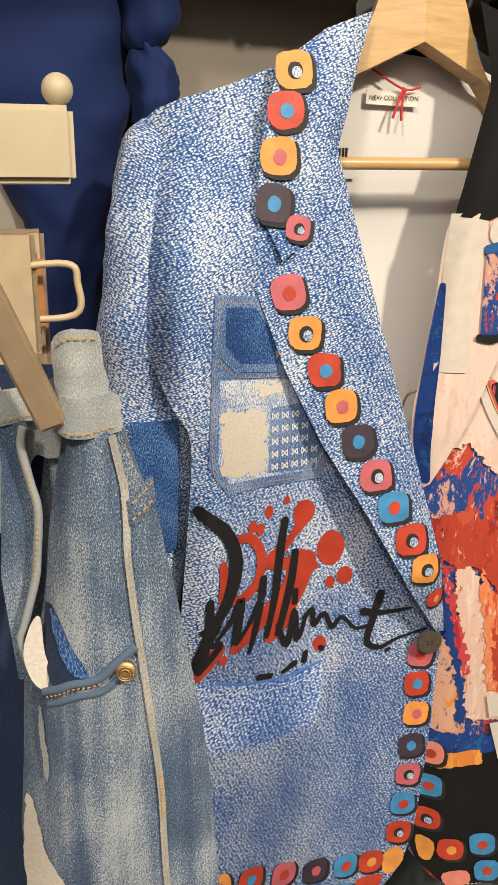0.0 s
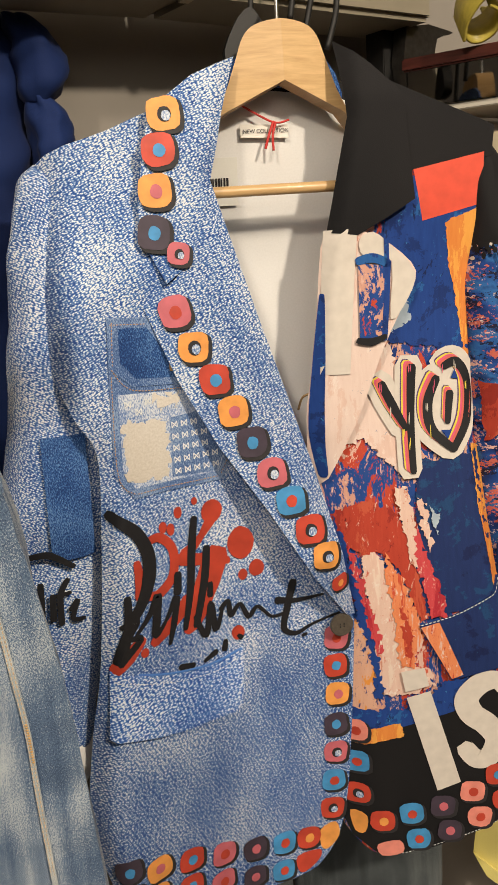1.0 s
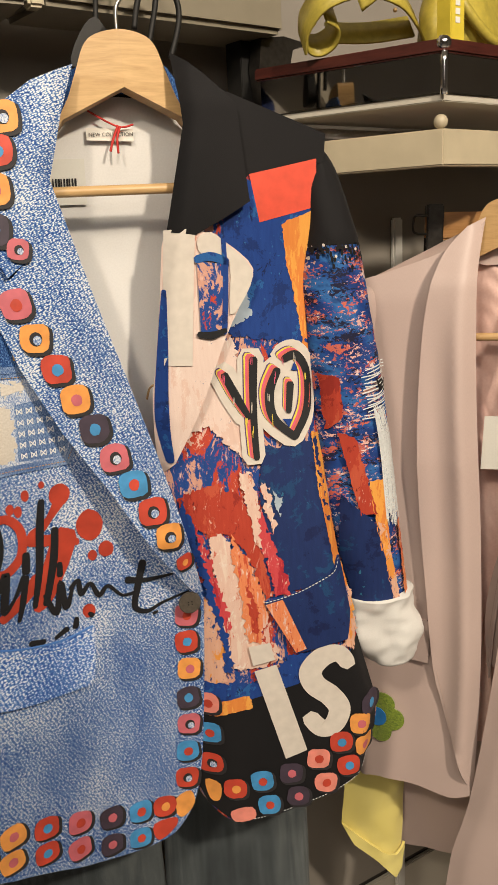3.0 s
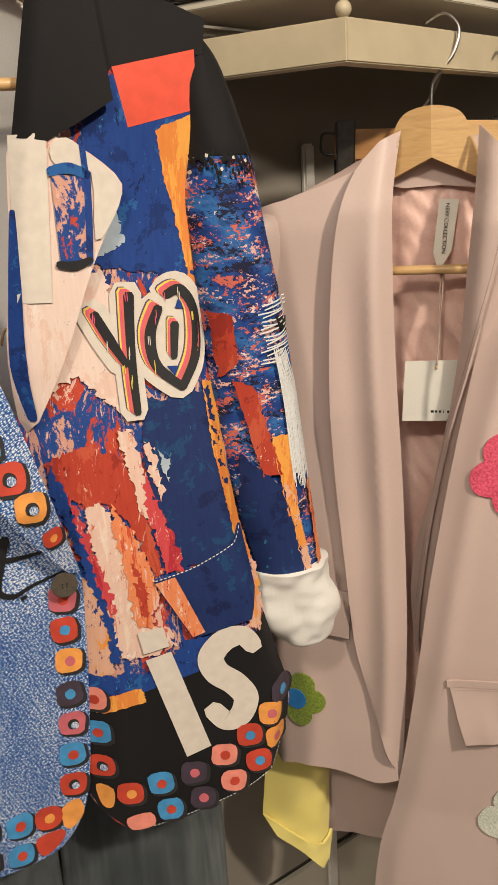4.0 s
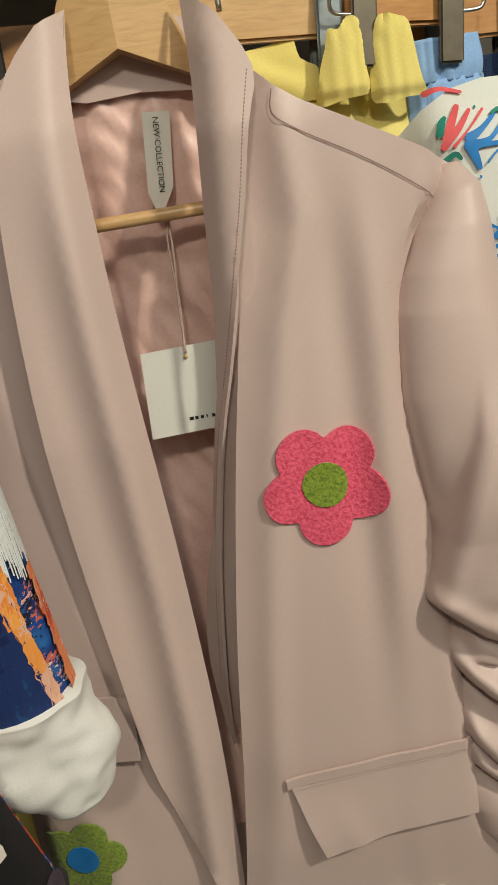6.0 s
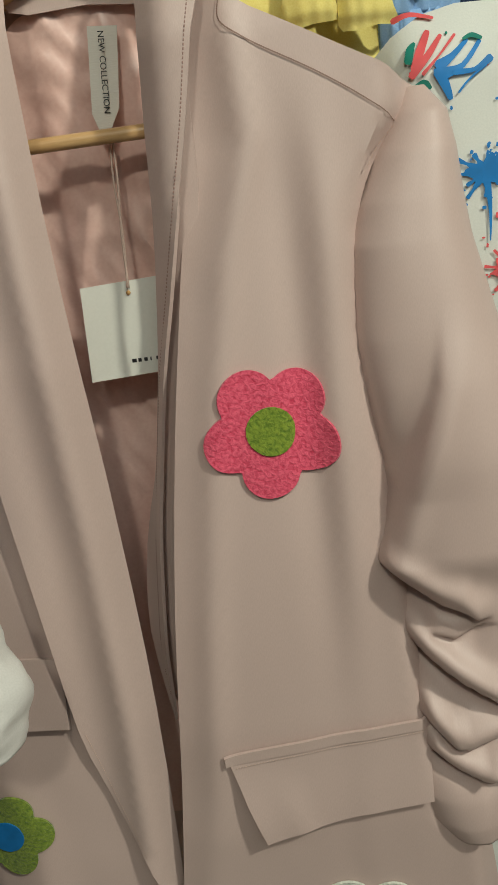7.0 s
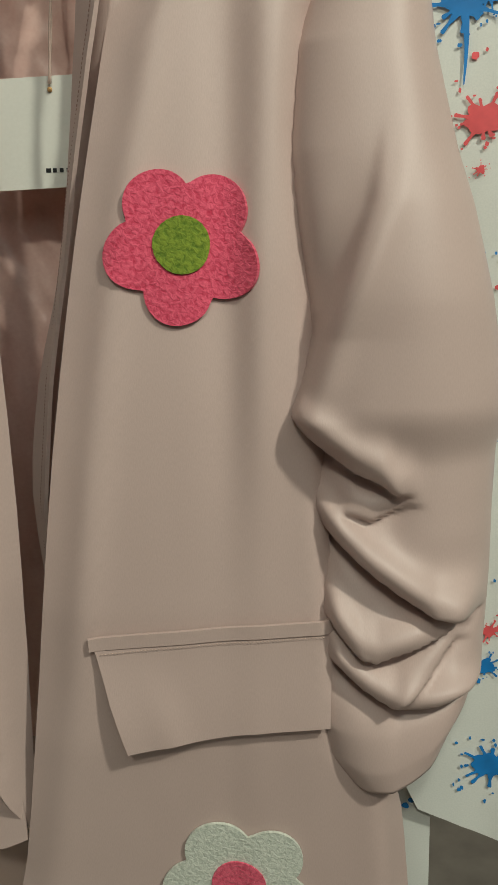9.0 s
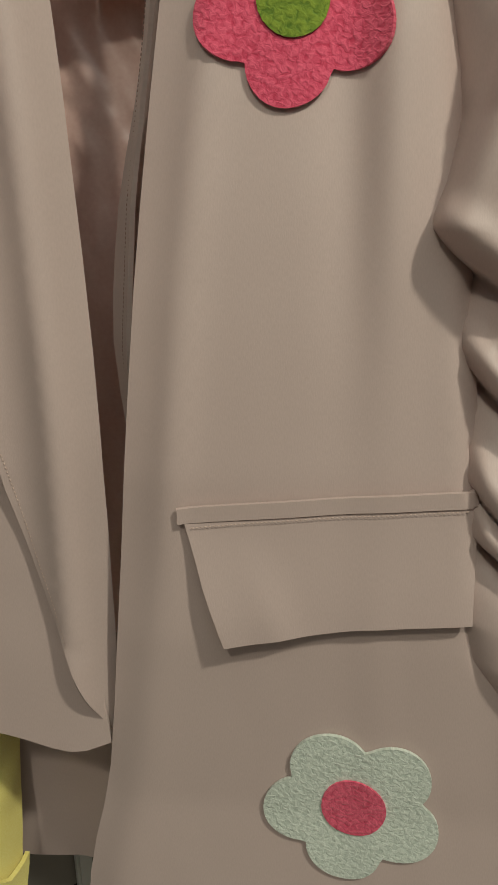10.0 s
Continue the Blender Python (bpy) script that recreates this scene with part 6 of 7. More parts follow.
# Dark backing: the shade within the folded jeans is put into its colour
sheet("shade_backing", [(-0.16, 1.44), (-0.004, 1.44), (0.0, 1.2), (0.0, 0.5), (-0.18, 0.5)], lambda u, v: -0.022 + ripple(u, v, 0.004, 44.0), JEANS_DARK, jeans, 0, 0.002, 0.03, "dark blue backing denim with the shade inside painted in")
tube("back_leg", [(0.0, -0.03, 1.41, 0.018, 0.02), (0.004, -0.03, 1.34, 0.030, 0.025), (0.004, -0.03, 1.2, 0.045, 0.028), (0.01, -0.03, 0.9, 0.055, 0.03), (0.01, -0.03, 0.55, 0.06, 0.03)], JEANS, jeans, 28, 5, crumple(0.004, 41.0))


def j_band(u, v):
    return 0.019 - 0.012 * step_up(0.008, 0.022, u) - 0.006 * step_up(0.004, -0.004, u) + 0.0016 * noise.noise(Vector((u * 60, v * 160, 5)))


# the waistband, folded over once: an upper fold pinched in the clip, a lower band stitched along its foot
upper = soft([(-0.002, 1.4335), (-0.003, 1.444), (-0.003, 1.4555), (0.002, 1.4605), (0.009, 1.4605), (0.0155, 1.4590), (0.0165, 1.447), (0.0178, 1.4350), (0.008, 1.4335)], 3)
sheet("waistband", upper, lambda u, v: j_band(u, v) - 0.002, JEANS_PALE, jeans, 0.002, 0.004, 0.004, "pale faded waistband")
lower = soft([(-0.0015, 1.4195), (-0.002, 1.427), (-0.0015, 1.4350), (0.008, 1.4345), (0.0185, 1.4350), (0.0222, 1.4325), (0.0225, 1.426), (0.0222, 1.4185), (0.010, 1.4180)], 3)
sheet("waistband_foot", lower, j_band, JEANS_PALE, jeans, 0.003, 0.004, 0.004)
stitches("gold_stitching", [(-0.001, 1.4212), (0.010, 1.4205), (0.0215, 1.4208)], j_band, THREAD_GOLD, jeans, 0.0026, 0.0008, 0.0052)
stitches("gold_stitching", [(-0.002, 1.4545), (0.003, 1.4580), (0.009, 1.4582), (0.0150, 1.4570)], j_band, THREAD_GOLD, jeans, 0.0026, 0.0008, 0.0030)


def j_back(u, v):
    return -0.002 + 0.004 * step_up(-0.01, -0.03, u) + ripple(u, v, 0.002, 47.0)


sheet("back_waistband", soft([(-0.085, 1.422), (-0.045, 1.417), (-0.020, 1.4205), (-0.002, 1.4225), (-0.001, 1.4385), (-0.018, 1.4345), (-0.045, 1.434), (-0.085, 1.446)], 3), j_back, JEANS_PALE, jeans, 0.002, 0.004, 0.006)
stitches("gold_stitching", [(-0.070, 1.4235), (-0.040, 1.4205), (-0.020, 1.4230), (-0.003, 1.4250)], j_back, THREAD_GOLD, jeans, 0.0026, 0.0008, 0.0045)
stitches("gold_stitching", [(-0.060, 1.4420), (-0.035, 1.4440), (-0.012, 1.4470)], lambda u, v: -0.018, THREAD_GOLD, jeans, 0.0026, 0.0008, 0.0045)
sheet("back_panel", soft([(-0.085, 1.424), (-0.045, 1.419), (-0.018, 1.422), (-0.003, 1.424), (-0.004, 1.405), (-0.012, 1.402), (-0.016, 1.404), (-0.020, 1.398), (-0.030, 1.37), (-0.085, 1.37)], 2), lambda u, v: j_back(u, v) - 0.003, JEANS_PALE, jeans, 0, 0.002, 0.006)
seam = [(0.0190, 1.417), (0.0220, 1.400), (0.0232, 1.389), (0.0238, 1.362), (0.0262, 1.334), (0.0300, 1.297), (0.0342, 1.251), (0.0355, 1.198), (0.044, 1.0), (0.050, 0.8)]
stroke("side_seam", seam, (0.0024, 0.0026, 0.0028, 0.0028, 0.0030, 0.0030, 0.0030, 0.0030, 0.003, 0.003), j_leg, JEANS_PALE, jeans, 0.0008)
for shift in (-0.0010, 0.0006):
    stitches("gold_stitching", [(u + shift, v) for u, v in seam[:9]], j_leg, plain_mat("tan thread", (0.46, 0.33, 0.21), 0.8, 0.2, 300), jeans, 0.0026, 0.0005, 0.0018)
stitches("gold_stitching", [(0.0338, 1.262), (0.0346, 1.250), (0.0352, 1.238)], j_leg, THREAD_GOLD, jeans, 0.0016, 0.0012, 0.0024)
# Flat dark patch on the leg: the pocket's inner shade is painted
sheet("pocket_shade", soft([(-0.0150, 1.340), (-0.0085, 1.337), (-0.0020, 1.3235), (0.0050, 1.3115), (-0.004, 1.307), (-0.0120, 1.303), (-0.0155, 1.318)], 2), j_leg, JEANS_DARK, jeans, 0.0005, label="flat dark patch painting the shade in the pocket opening")
sheet("pocket_facing", soft([(-0.0125, 1.338), (-0.0085, 1.337), (-0.0020, 1.3235), (0.0050, 1.3115), (-0.002, 1.3115), (-0.008, 1.321)], 2), j_leg, DENIM_DARK, jeans, 0.0009)
edge = [(-0.0165, 1.2995), (-0.009, 1.3035), (-0.002, 1.3070), (0.009, 1.3100), (0.017, 1.3175), (0.0255, 1.3245)]
wire("pocket_edge", [(u, -(j_leg(u, v) + 0.0012), v) for u, v in edge], 0.0020, JEANS, jeans, "rolled curved pocket edge")
wire("pocket_edge", [(u + 0.0015, -(j_leg(u, v - 0.0065) + 0.0002), v - 0.0065) for u, v in edge[:5]], 0.0016, JEANS, jeans)
stitches("gold_stitching", [(u, v - 0.0020) for u, v in edge], j_leg, THREAD_GOLD, jeans, 0.0024, 0.0009, 0.0020)
rivet = ball("rivet", (0.0210, -j_leg(0.0210, 1.3140) - 0.0025, 1.3140), 0.0046, BRASS, jeans, "round ridged brass rivet", 1.0, 0.4)
for r in (0.0034, 0.0022):
    wire("rivet_ridge", [(0.0210 + r * math.cos(a * 0.7854), -j_leg(0.0210, 1.3140) - 0.0048 + (0.0034 - r) * -0.35, 1.3140 + r * math.sin(a * 0.7854)) for a in range(9)], 0.0004, BRASS, rivet, "", 3, 6)
fly = [(-0.018, 1.420), (-0.0195, 1.411), (-0.017, 1.396), (-0.0145, 1.383), (-0.0165, 1.362), (-0.0180, 1.351), (-0.0240, 1.330), (-0.0260, 1.322), (-0.0215, 1.306), (-0.0150, 1.3005)]
wire("fly_edge", [(u, -(0.0075 + 0.0006 * math.sin(v * 700)), v) for u, v in fly], 0.0019, JEANS_PALE, jeans, "frayed pale fly edge")
stitches("gold_stitching", fly[:6], lambda u, v: 0.0082, THREAD_GOLD, jeans, 0.0024, 0.0007, 0.0012)
sheet("fly_facing", [(u, v) for u, v in fly] + [(-0.030, 1.300), (-0.034, 1.35), (-0.030, 1.40), (-0.030, 1.42)], lambda u, v: 0.002, JEANS, jeans, 0, 0.001, 0.006)
sheet("pocket_lining", soft([(-0.0245, 1.318), (-0.0205, 1.332), (-0.0160, 1.336), (-0.0150, 1.318), (-0.0110, 1.303), (-0.0160, 1.300), (-0.0215, 1.305)], 3), lambda u, v: 0.009, CREAM, jeans, 0.002, label="cream cotton pocket lining")
loop = [(0.0245, 1.3895), (0.0330, 1.3935), (0.0345, 1.3835), (0.0255, 1.3790)]
sheet("belt_loop", loop, j_leg, JEANS, jeans, 0.003, 0.0025)
for k in (0.0018, 0.0085):
    stitches("gold_stitching", [(0.0253, 1.3795 + k), (0.0340, 1.3838 + k)], j_leg, THREAD_GOLD, jeans, 0.0022, 0.0008, 0.0052)
sheet("worn_hole", ragged(soft([(-0.031, 1.238), (-0.0275, 1.241), (-0.0245, 1.234), (-0.0205, 1.214), (-0.0105, 1.197), (-0.008, 1.17), (-0.028, 1.16), (-0.034, 1.20)], 3), 0.0009, 0.0016, 3.0), j_leg, CREAM, jeans, 0.0006, label="frayed cream worn patch")
sheet("worn_streak", ragged(soft([(-0.0210, 1.288), (-0.0180, 1.288), (-0.0165, 1.262), (-0.0190, 1.256)], 3), 0.0008, 0.0016, 5.0), j_leg, JEANS_PALE, jeans, 0.0006)


def clip_hanger(m, label, plate, bar_len, wood, wires, group="hangers"):
    """A trouser hanger: wooden bar, and steel clips with bent wire springs."""
    h = thing("clip_hanger", m, label, "hanger", group)
    box("bar", (-bar_len / 2, -0.006, -0.024), (bar_len / 2, 0.008, 0.012), wood, h, 0.003)
    wire("hook", [(0, 0.001, 0.01), (0, 0.001, 0.03), (0.012, 0.001, 0.05), (0.02, 0.0, 0.08), (0.0, 0, 0.10), (-0.012, 0, 0.088)], 0.002, STEEL, h)
    for s in (-1, 1):
        x = s * (bar_len / 2 - 0.012)
        c = box("clip_plate", (x - 0.011, -0.014, -0.055), (x + 0.011, -0.010, 0.022), plate, h, 0.002, "flat metal clip")
        box("clip_plate", (x - 0.011, 0.012, -0.045), (x + 0.011, 0.016, 0.022), plate, h, 0.002)
        wire("spring", [(x - 0.004, -0.012, 0.006), (x + s * 0.024, -0.013, 0.008), (x + s * 0.028, -0.012, 0.0), (x + s * 0.026, -0.011, -0.014), (x - 0.004, -0.010, -0.016)], 0.0016, wires, h, "bent wire spring")
    return h


clip_hanger(pose(-0.215, 0.392, 1.475, 0, 0, 3), "trouser hanger with beige clips holding the washed jeans", plain_mat("beige clip", (0.42, 0.33, 0.22), 0.4, 0.1, 90), 0.23, WOOD_ORANGE, plain_mat("beige wire", (0.50, 0.40, 0.26), 0.4, 0.1, 90))
o = thing("clip_lever", pose(0, 0, 0), "slanting taupe clip lever on the jeans", "clip")
box("lever", (-0.006, -0.003, -0.036), (0.006, 0.003, 0.036), plain_mat("taupe clip", (0.27, 0.20, 0.13), 0.45, 0.1, 90), o, 0.0015, "", Matrix.Translation((-0.100, 0.334, 1.456)) @ pose(0, 0, 0, 10, -20, 0))

# ---- navy garment on the far left ----
navy = thing("navy_garment", pose(-0.175, 0.845, 0, 0, 0, 15), "dark navy top with gathered ruffles hanging by the wall", "garment")
tube("body", [(-0.02, 0, 1.76, 0.04, 0.03), (-0.015, 0, 1.70, 0.085, 0.045), (-0.012, 0, 1.60, 0.080, 0.045), (0.0, 0, 1.54, 0.058, 0.042), (0.010, 0, 1.47, 0.036, 0.036), (0.004, 0, 1.40, 0.032, 0.034), (0.0, 0, 1.20, 0.034, 0.034), (0.0, 0, 0.95, 0.036, 0.034)], NAVY, navy, 64, 9, crumple(0.008, 51.0, 1.6), "long gathered navy body")
tube("ruffle", [(0.065, 0.02, 1.72, 0.012, 0.02), (0.085, 0.02, 1.69, 0.026, 0.03), (0.084, 0.02, 1.655, 0.024, 0.03), (0.08, 0.02, 1.64, 0.012, 0.02)], NAVY, navy, 24, 5, crumple(0.008, 52.0, 2.5), "gathered ruffle")
tube("ruffle", [(0.082, 0.02, 1.645, 0.010, 0.02), (0.090, 0.02, 1.62, 0.020, 0.03), (0.086, 0.02, 1.595, 0.018, 0.03), (0.08, 0.02, 1.58, 0.010, 0.02)], NAVY, navy, 24, 5, crumple(0.008, 53.0, 2.5))
wire("strap", [(0.03, -0.01, 1.73), (0.01, -0.01, 1.765), (-0.02, -0.01, 1.80)], 0.003, BLACK_PLASTIC, navy)

# ---- grey jeans below the printed blazer ----
grey = thing("grey_jeans", pose(0.115, 0.885, 0, 0, 0, 12), "dark grey wide-leg jeans hanging below the blazer", "jeans")
for x in (-0.105, 0.105):
    tube("leg", [(x * 0.75, 0, 1.30, 0.095, 0.028), (x, 0, 0.95, 0.106, 0.030), (x * 1.02, 0, 0.70, 0.106, 0.030), (x * 1.06, 0, 0.22, 0.106, 0.032)], GREY_DENIM, grey, 40, 6, crumple(0.008, 60.0 + x * 50))
wire("waist_seam", [(-0.15, -0.01, 1.30), (0, -0.03, 1.30), (0.15, -0.01, 1.30)], 0.004, GREY_DENIM, grey)

# ---- trousers behind the pink blazer ----


def trousers(m, name, label, mat, waist, hips, top, bottom, seed, gather=0.006):
    t = thing(name, m, label, "trousers")
    tube("waistband", [(0, 0, top, waist, 0.020), (0, 0, top - 0.022, waist * 0.98, 0.022), (0, 0, top - 0.034, waist * 0.96, 0.020)], mat, t, 64, 5, lambda a, v: gather * noise.noise(Vector((a * 13 + seed, v * 10, seed))) + 0.004 * noise.noise(Vector((a * 2, seed, v * 30))))
    tube("body", [(0, 0, top - 0.032, waist * 0.96, 0.020), (0, 0, top - 0.08, (waist + hips) / 2, 0.026), (0, 0, top - 0.20, hips, 0.030), (0, 0, bottom, hips, 0.03)], mat, t, 64, 6, lambda a, v: gather * 1.3 * noise.noise(Vector((a * 9 + seed, v * 7, seed))))
    return t


yt = thing("yellow_trousers", pose(0.80, 0.90, 0, 0, 0, -24), "yellow cotton trousers with a gathered waist on steel clips", "trousers")


def puff(middle, half, foot):
    """A pinch of gathered waistband: full in the middle, creased downwards from its top."""
    def depth(u, v):
        k = (u - middle) / half
        return 0.024 + 0.016 * math.sqrt(max(0.0, 1 - min(1, abs(k)) ** 2)) + 0.0035 * noise.noise(Vector((k * 3.2 + v * 8, v * 14, middle * 60))) + 0.004 * noise.noise(Vector((k * 5.0, v * 60, 3 + middle * 9))) * step_up(1.44, 1.466, v) - 0.005 * step_up(foot + 0.010, foot, v)
    return depth


sheet("waistband", soft([(-0.023, 1.45), (-0.020, 1.463), (-0.012, 1.462), (-0.004, 1.470), (0.005, 1.468), (0.008, 1.458), (0.009, 1.431), (0.013, 1.414), (-0.010, 1.411), (-0.031, 1.409), (-0.029, 1.432)], 3), puff(-0.009, 0.022, 1.41), YELLOW, yt, 0, 0.002, 0.003, "pinched gathered waistband")
sheet("waistband", soft([(0.014, 1.436), (0.018, 1.462), (0.024, 1.468), (0.034, 1.466), (0.045, 1.461), (0.048, 1.446), (0.054, 1.416), (0.060, 1.406), (0.041, 1.405), (0.015, 1.404), (0.012, 1.422)], 3), puff(0.035, 0.025, 1.405), YELLOW, yt, 0, 0.002, 0.003)
sheet("waistband", soft([(-0.105, 1.455), (-0.066, 1.461), (-0.045, 1.464), (-0.040, 1.448), (-0.024, 1.437), (-0.030, 1.415), (-0.060, 1.422), (-0.105, 1.430)], 3), lambda u, v: 0.016 + 0.006 * noise.noise(Vector((u * 22, v * 60 + u * 30, 7))), YELLOW, yt, 0, 0.002, 0.004, "waistband sagging between the clips")
tube("body", [(-0.018, -0.012, 1.440, 0.078, 0.012), (-0.018, -0.012, 1.40, 0.086, 0.020), (-0.018, -0.008, 1.30, 0.100, 0.026), (-0.018, 0, 0.80, 0.11, 0.03)], YELLOW, yt, 80, 8, lambda a, v: 0.010 * noise.noise(Vector((a * 7, v * 7 + a, 3))))
trousers(pose(0.875, 0.872, 0, 0, 0, -25), "blue_shorts", "pale blue shorts with a gathered elastic waist", SKYCLOTH, 0.036, 0.042, 1.447, 1.15, 9.0)
trousers(pose(0.965, 0.862, 0, 0, 0, -25), "navy_jeans", "dark navy jeans on a clip hanger", JEANS_DARK, 0.05, 0.06, 1.43, 0.9, 14.0, 0.001)
STEEL_PLATE = plain_mat("grey steel plate", (0.34, 0.38, 0.40), 0.35, 0.08, 120, 0.6)
TAUPE_PLATE = plain_mat("taupe steel plate", (0.24, 0.21, 0.16), 0.35, 0.08, 120, 0.6)
clip_hanger(pose(0.700, 0.925, 1.490, 0, 4, -20), "wooden clip hanger with steel clips holding yellow trousers", STEEL_PLATE, 0.20, WOOD, STEEL)
clip_hanger(pose(0.622, 0.985, 1.490, 0, 2, -12), "wooden clip hanger with dark clips", DARK_METAL, 0.20, WOOD_ORANGE, DARK_METAL)
clip_hanger(pose(0.880, 0.885, 1.470, 0, 3, -25), "wooden clip hanger with taupe clips", TAUPE_PLATE, 0.17, WOOD_ORANGE, STEEL)
clip_hanger(pose(0.838, 0.866, 1.483, 0, 5, -15), "short clip hanger with taupe steel clips", TAUPE_PLATE, 0.10, WOOD_ORANGE, STEEL)
for x, y in ((0.70, 0.92), (0.745, 0.93)):
    h = thing("wire_hook", pose(x, y, 0, 0, 0, -20), "bent steel hanger hook", "hook", "hooks")
    wire("hook", [(0, 0, 1.49), (0, 0, 1.53), (0.012, 0, 1.553), (0.028, 0, 1.585), (0.02, 0.0, 1.60)], 0.0028, STEEL, h)

# yellow cloth hanging below, between the blazers
yl = thing("yellow_garment", pose(0.452, 0.985, 0, 0, 0, 15), "yellow cotton garment with turned-up cuffs", "garment")


def yl_fold(u, v):
    return 0.012 * noise.noise(Vector((u * 26, v * 5, 4))) + 0.004 * noise.noise(Vector((u * 60, v * 40, 9))) + 0.02 * math.cos(u * 40)


sheet("leg", [(-0.06, 0.95), (-0.058, 0.66), (-0.064, 0.60), (-0.046, 0.572), (-0.016, 0.548), (0.012, 0.535), (0.026, 0.552), (0.036, 0.62), (0.045, 0.70), (0.05, 0.95)], yl_fold, YELLOW, yl, 0, 0.003, 0.010, "creased yellow cotton leg")
sheet("cuff", [(-0.066, 0.603), (-0.050, 0.566), (-0.018, 0.538), (0.008, 0.506), (0.022, 0.515), (0.031, 0.556), (0.012, 0.545), (-0.012, 0.556), (-0.042, 0.580)], yl_fold, YELLOW, yl, 0.006, 0.004, 0.010, "pointed turned-up cuff")
sheet("leg", [(0.045, 0.95), (0.05, 0.66), (0.058, 0.60), (0.085, 0.575), (0.112, 0.60), (0.12, 0.66), (0.12, 0.95)], lambda u, v: yl_fold(u, v) - 0.014, YELLOW, yl, 0, 0.003, 0.010)
sheet("cuff", [(0.056, 0.606), (0.078, 0.566), (0.098, 0.548), (0.108, 0.575), (0.116, 0.606), (0.088, 0.588)], lambda u, v: yl_fold(u, v) - 0.014, YELLOW, yl, 0.005, 0.004, 0.010)

# ---- white jacket with paint splashes ----
splash = thing("splashed_jacket", pose(0.890, 0.806, 0.0, 0, 0, -38), "white jacket splashed with blue and coral paint", "jacket")


def s_face(u, v):
    return 0.040 - 0.03 * step_up(-0.06, -0.10, u) - 0.03 * step_up(1.36, 1.42, v) - 0.35 * max(0, u) ** 2 + ripple(u, v, 0.005, 80.0)


sheet("front", soft([(-0.11, 1.36), (-0.05, 1.405), (0.03, 1.40), (0.12, 1.34), (0.16, 1.2)], 3, False) + [(0.18, 0.70), (0.06, 0.655), (-0.03, 0.69), (-0.05, 0.73), (-0.11, 0.74)], s_face, SPLASHCLOTH, splash, 0, 0.002, 0.013)
sheet("lower_front", [(-0.12, 0.76), (-0.02, 0.76), (-0.02, 0.55), (-0.12, 0.55)], lambda u, v: s_face(u, v) - 0.012, SPLASHCLOTH, splash, 0, 0.002, 0.02)
rng = random.Random(11)


def splat(u, v, r, mat, rays=7, seed=0.0, drip=0.0):
    """A thrown blot of paint: a torn body, tongues flung out of it and a spray of drops."""
    disc("paint_splash", blob(u, v, r, r * 0.72, 0.75, 40, seed, 2.0, 25 * math.sin(seed)), s_face, mat, splash, 0.0012, 0.0, 4)
    for k in range(rays):
        a = 2 * math.pi * (k + rng.uniform(-0.3, 0.3)) / rays
        far = r * rng.uniform(1.1, 2.0)
        c, q = math.cos(a), math.sin(a) * 0.8
        stroke("paint_splash", [(u + r * 0.4 * c, v + r * 0.4 * q), (u + far * 0.7 * c, v + far * 0.7 * q), (u + far * c, v + far * q)], (r * 0.55, r * 0.16, r * rng.uniform(0.10, 0.34)), s_face, mat, splash, 0.0013, 5)
        for n in range(2):
            b = rng.uniform(1.1, 1.7)
            disc("paint_spot", blob(u + far * b * c + rng.uniform(-r, r) * 0.3, v + far * b * q + rng.uniform(-r, r) * 0.3, r * rng.uniform(0.05, 0.14), r * rng.uniform(0.05, 0.16), 0.4, 12, seed + k + n), s_face, mat, splash, 0.0009, 0.0, 1)
    if drip:
        stroke("paint_splash", [(u, v), (u + 0.002, v - drip * 0.5), (u + 0.001, v - drip)], (r * 0.5, r * 0.22, r * 0.06), s_face, mat, splash, 0.0014, 5)


for i in range(110):
    u, v = rng.uniform(-0.10, 0.14), rng.uniform(0.72, 1.39)
    r = rng.choice((0.0008, 0.001, 0.0013, 0.0018, 0.0026))
    disc("paint_spot", blob(u, v, r, r * rng.uniform(0.8, 1.6), 0.35, 14, i * 1.3), s_face, (SPL_BLUE, SPL_BLUE, SPL_RED, SPL_RED, SPL_GREEN)[i % 5], splash, 0.0008, 0.0, 1)
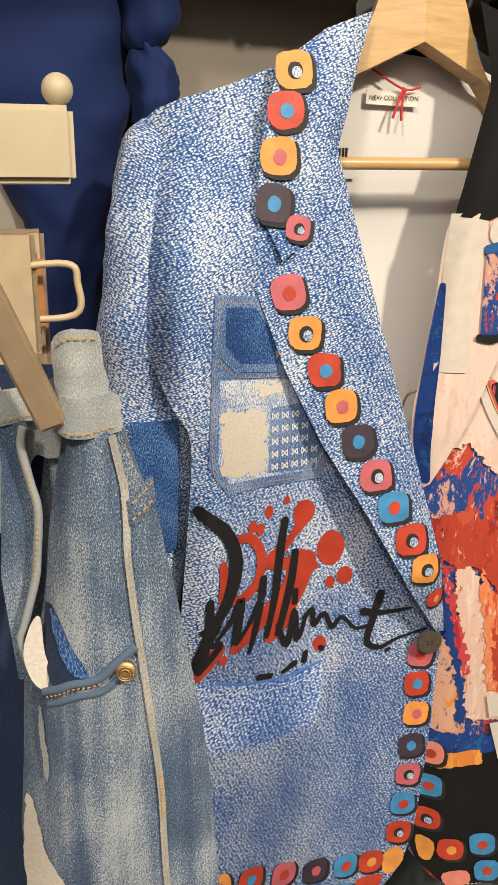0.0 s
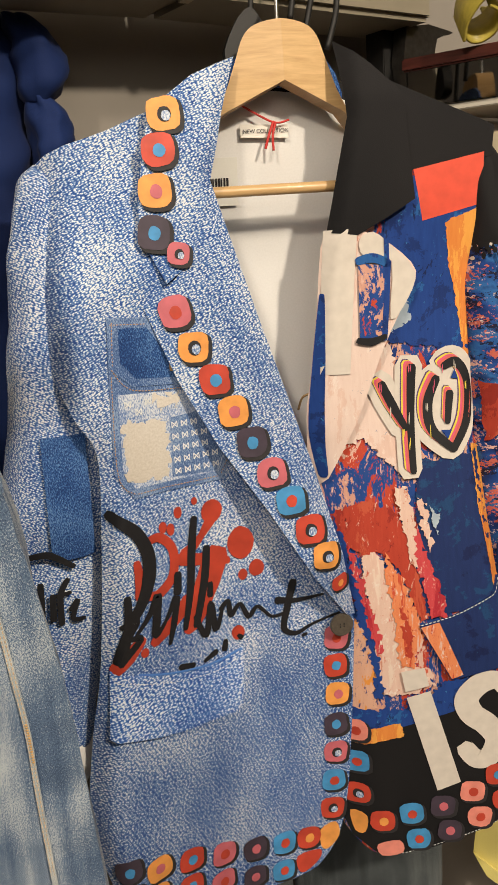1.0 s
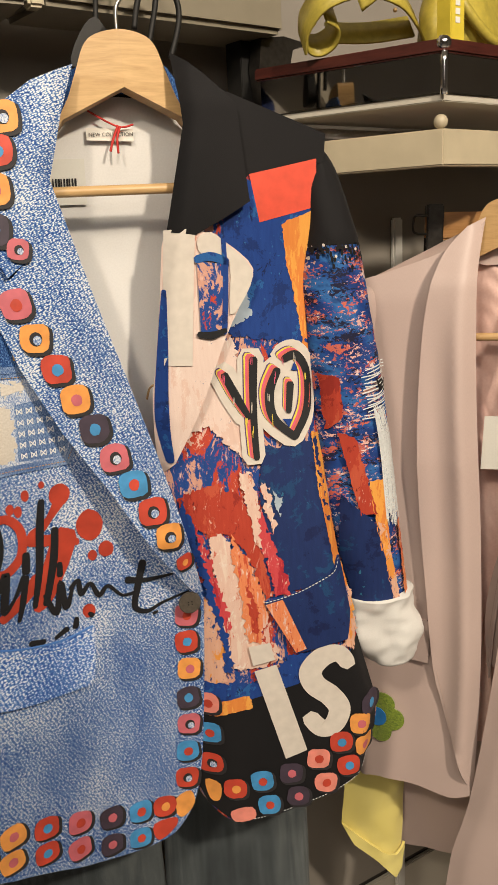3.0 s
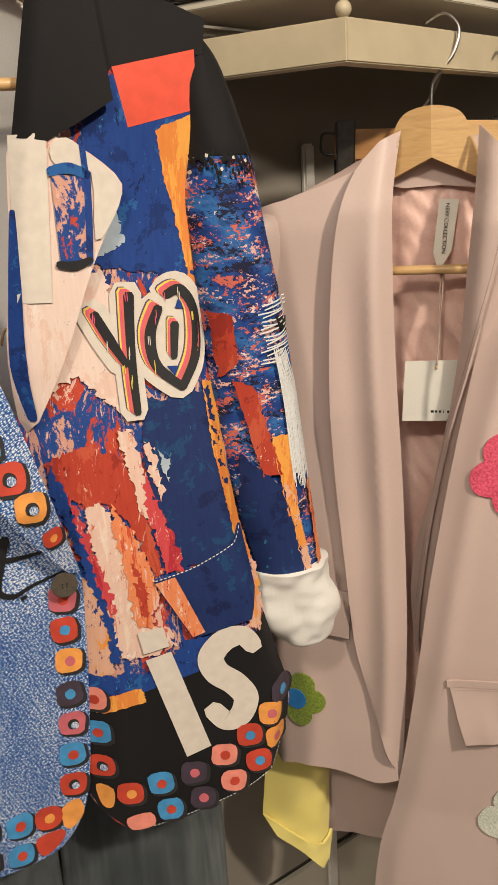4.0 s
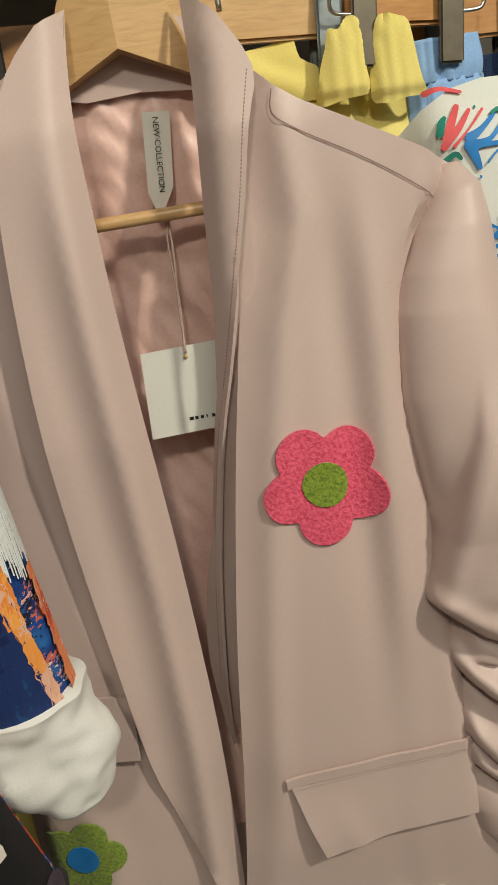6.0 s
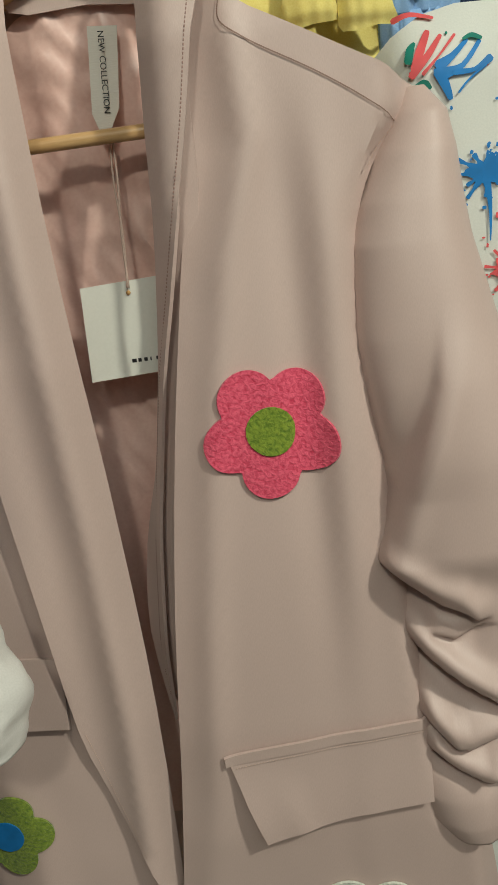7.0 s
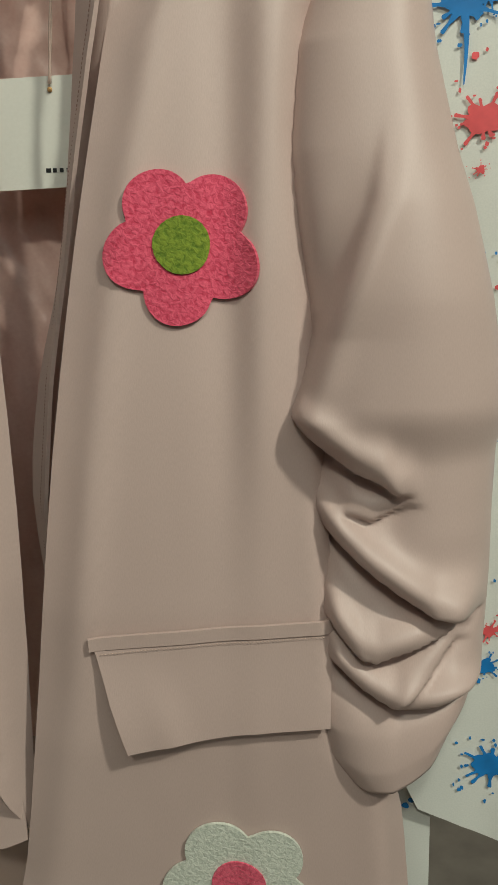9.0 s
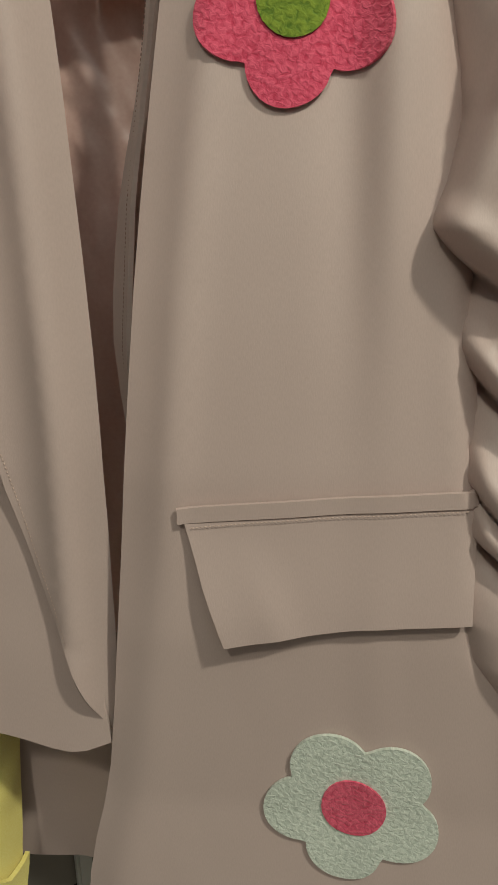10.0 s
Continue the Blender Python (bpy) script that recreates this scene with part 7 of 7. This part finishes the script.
drips = ((SPL_BLUE, ((-0.040, 1.366), (-0.030, 1.372), (-0.020, 1.381)), (0.012, 0.006, 0.004)), (SPL_BLUE, ((-0.038, 1.360), (-0.024, 1.364), (-0.011, 1.379)), (0.013, 0.005, 0.004)),
         (SPL_BLUE, ((-0.041, 1.362), (-0.037, 1.352), (-0.034, 1.343)), (0.012, 0.009, 0.005)), (SPL_BLUE, ((-0.030, 1.360), (-0.016, 1.360), (-0.005, 1.366)), (0.006, 0.004, 0.008)), (SPL_BLUE, ((-0.008, 1.362), (-0.020, 1.354), (-0.028, 1.346)), (0.003, 0.002, 0.002)),
         (SPL_RED, ((-0.058, 1.366), (-0.053, 1.378), (-0.047, 1.391)), (0.008, 0.009, 0.006)), (SPL_RED, ((-0.060, 1.362), (-0.048, 1.374), (-0.038, 1.387)), (0.008, 0.007, 0.004)), (SPL_RED, ((-0.052, 1.362), (-0.040, 1.373), (-0.028, 1.386)), (0.004, 0.002, 0.003)), (SPL_RED, ((-0.070, 1.404), (-0.058, 1.406), (-0.042, 1.401)), (0.007, 0.005, 0.003)),
         (SPL_GREEN, ((-0.022, 1.382), (-0.016, 1.384), (-0.010, 1.381)), (0.003, 0.005, 0.004)), (SPL_GREEN, ((-0.062, 1.372), (-0.060, 1.380), (-0.057, 1.384)), (0.008, 0.008, 0.004)), (SPL_GREEN, ((-0.060, 1.352), (-0.052, 1.356), (-0.048, 1.352)), (0.006, 0.006, 0.004)))
for k, (mat, pts, w) in enumerate(drips):
    stroke("paint_splash", pts, [0.72 * x for x in w], s_face, mat, splash, 0.0012 + 0.0001 * k, 5)
blots = ((-0.012, 1.289, 0.013, SPL_BLUE, 0.05), (0.004, 1.294, 0.008, SPL_BLUE, 0.0), (0.003, 1.216, 0.011, SPL_RED, 0.0), (0.002, 1.184, 0.003, SPL_RED, 0.0), (0.05, 1.25, 0.010, SPL_RED, 0.0), (0.04, 1.12, 0.012, SPL_BLUE, 0.03), (0.015, 1.05, 0.007, SPL_RED, 0.0), (0.05, 0.97, 0.011, SPL_BLUE, 0.0),
         (0.020, 0.847, 0.006, SPL_RED, 0.0), (0.018, 0.818, 0.007, SPL_BLUE, 0.0), (0.026, 0.733, 0.013, SPL_BLUE, 0.0), (0.07, 0.80, 0.009, SPL_RED, 0.0), (0.08, 1.33, 0.009, SPL_GREEN, 0.0), (0.10, 1.08, 0.010, SPL_BLUE, 0.0))
for i in range(34):
    u, v, r = rng.uniform(-0.10, -0.022), rng.uniform(0.57, 0.72), rng.choice((0.001, 0.0014, 0.002, 0.003, 0.004))
    disc("paint_spot", blob(u, v, r, r * rng.uniform(0.7, 1.3), 0.35, 14, i * 2.3), lambda u, v: s_face(u, v) - 0.012, SPL_BLUE if i % 6 else SPL_RED, splash, 0.0008, 0.0, 1)
for u, v, r, mat, drip in blots:
    splat(u, v, r, mat, 6 + int(r * 500), u * 70 + v * 31, drip)

# ---- things on the shelf ----
belt = thing("yellow_belt", pose(*plan(0.030, 0.125), 1.681, 0, 0, 5), "mustard yellow leather belt coiled on the shelf", "belt")


def loop_strap(name, pts, wide, mat, parent, thick=0.003):
    """A flat strap bent over in loops: pts run along it in x and z, with a sideways shift y."""
    line = [Vector(p) for p in soft(pts, 8, False)]
    bm = bmesh.new()
    vs = [(bm.verts.new((p.x, p.y - wide / 2, p.z)), bm.verts.new((p.x, p.y + wide / 2, p.z))) for p in line]
    for a, b in zip(vs, vs[1:]):
        bm.faces.new((a[0], b[0], b[1], a[1]))
    o = part(name, bm, mat, parent)
    mod = o.modifiers.new("thickness", "SOLIDIFY")
    mod.thickness, mod.offset = thick, 0
    return o


TILT = pose(0, 0, 0.012, 48, 0, 0)
for pts, wide in (([(-0.064, 0.0, 0.004), (-0.066, 0.0, 0.030), (-0.050, 0.0, 0.060), (-0.012, 0.0, 0.074), (0.030, 0.002, 0.062), (0.060, 0.006, 0.034), (0.080, 0.010, 0.006)], 0.040),
                  ([(-0.066, 0.004, 0.030), (-0.060, 0.004, 0.004), (-0.044, 0.004, -0.002), (-0.030, 0.004, 0.010), (-0.030, 0.004, 0.030), (-0.046, 0.004, 0.040)], 0.036),
                  ([(-0.030, 0.020, 0.002), (0.02, 0.022, 0.000), (0.07, 0.022, 0.008)], 0.034), ([(0.010, 0.050, 0.020), (0.05, 0.052, 0.060), (0.09, 0.054, 0.100)], 0.034)):
    loop_strap("strap", pts, wide, YELLOW_LEATHER, belt).matrix_basis = TILT
ball("stud", (-0.058, -0.030, 0.030), 0.0026, BRASS, belt, squash=1.4)
ball("stud", (0.052, 0.012, 0.052), 0.0026, BRASS, belt)

carton = thing("yellow_carton", pose(*plan(0.035, 0.012), 1.681, 0, 0, 30), "tall yellow carton with white printed bars", "carton")
box("carton_body", (-0.010, -0.004, 0.0), (0.012, 0.016, 0.075), YELLOW_CARD, carton, 0.0008)
for i in range(6):
    box("print_bar", (-0.003, -0.0046, 0.018 + 0.0085 * i), (0.004, -0.0040, 0.024 + 0.0085 * i), WHITE, carton, 0.0)
bag = thing("yellow_bag", pose(*plan(0.16, 0.08), 1.681, 0, 0, 40), "mustard yellow soft leather bag on the shelf", "bag")
tube("bag_body", [(0, 0, 0.0, 0.070, 0.035), (0, 0, 0.03, 0.078, 0.040), (0, 0, 0.075, 0.066, 0.028), (0, 0, 0.10, 0.045, 0.014)], YELLOW_LEATHER, bag, 36, 6, crumple(0.006, 90.0, 1.5))
wire("strap", [(-0.05, -0.01, 0.09), (-0.07, -0.035, 0.05), (-0.03, -0.05, 0.012), (0.03, -0.048, 0.01)], 0.006, YELLOW_LEATHER, bag)
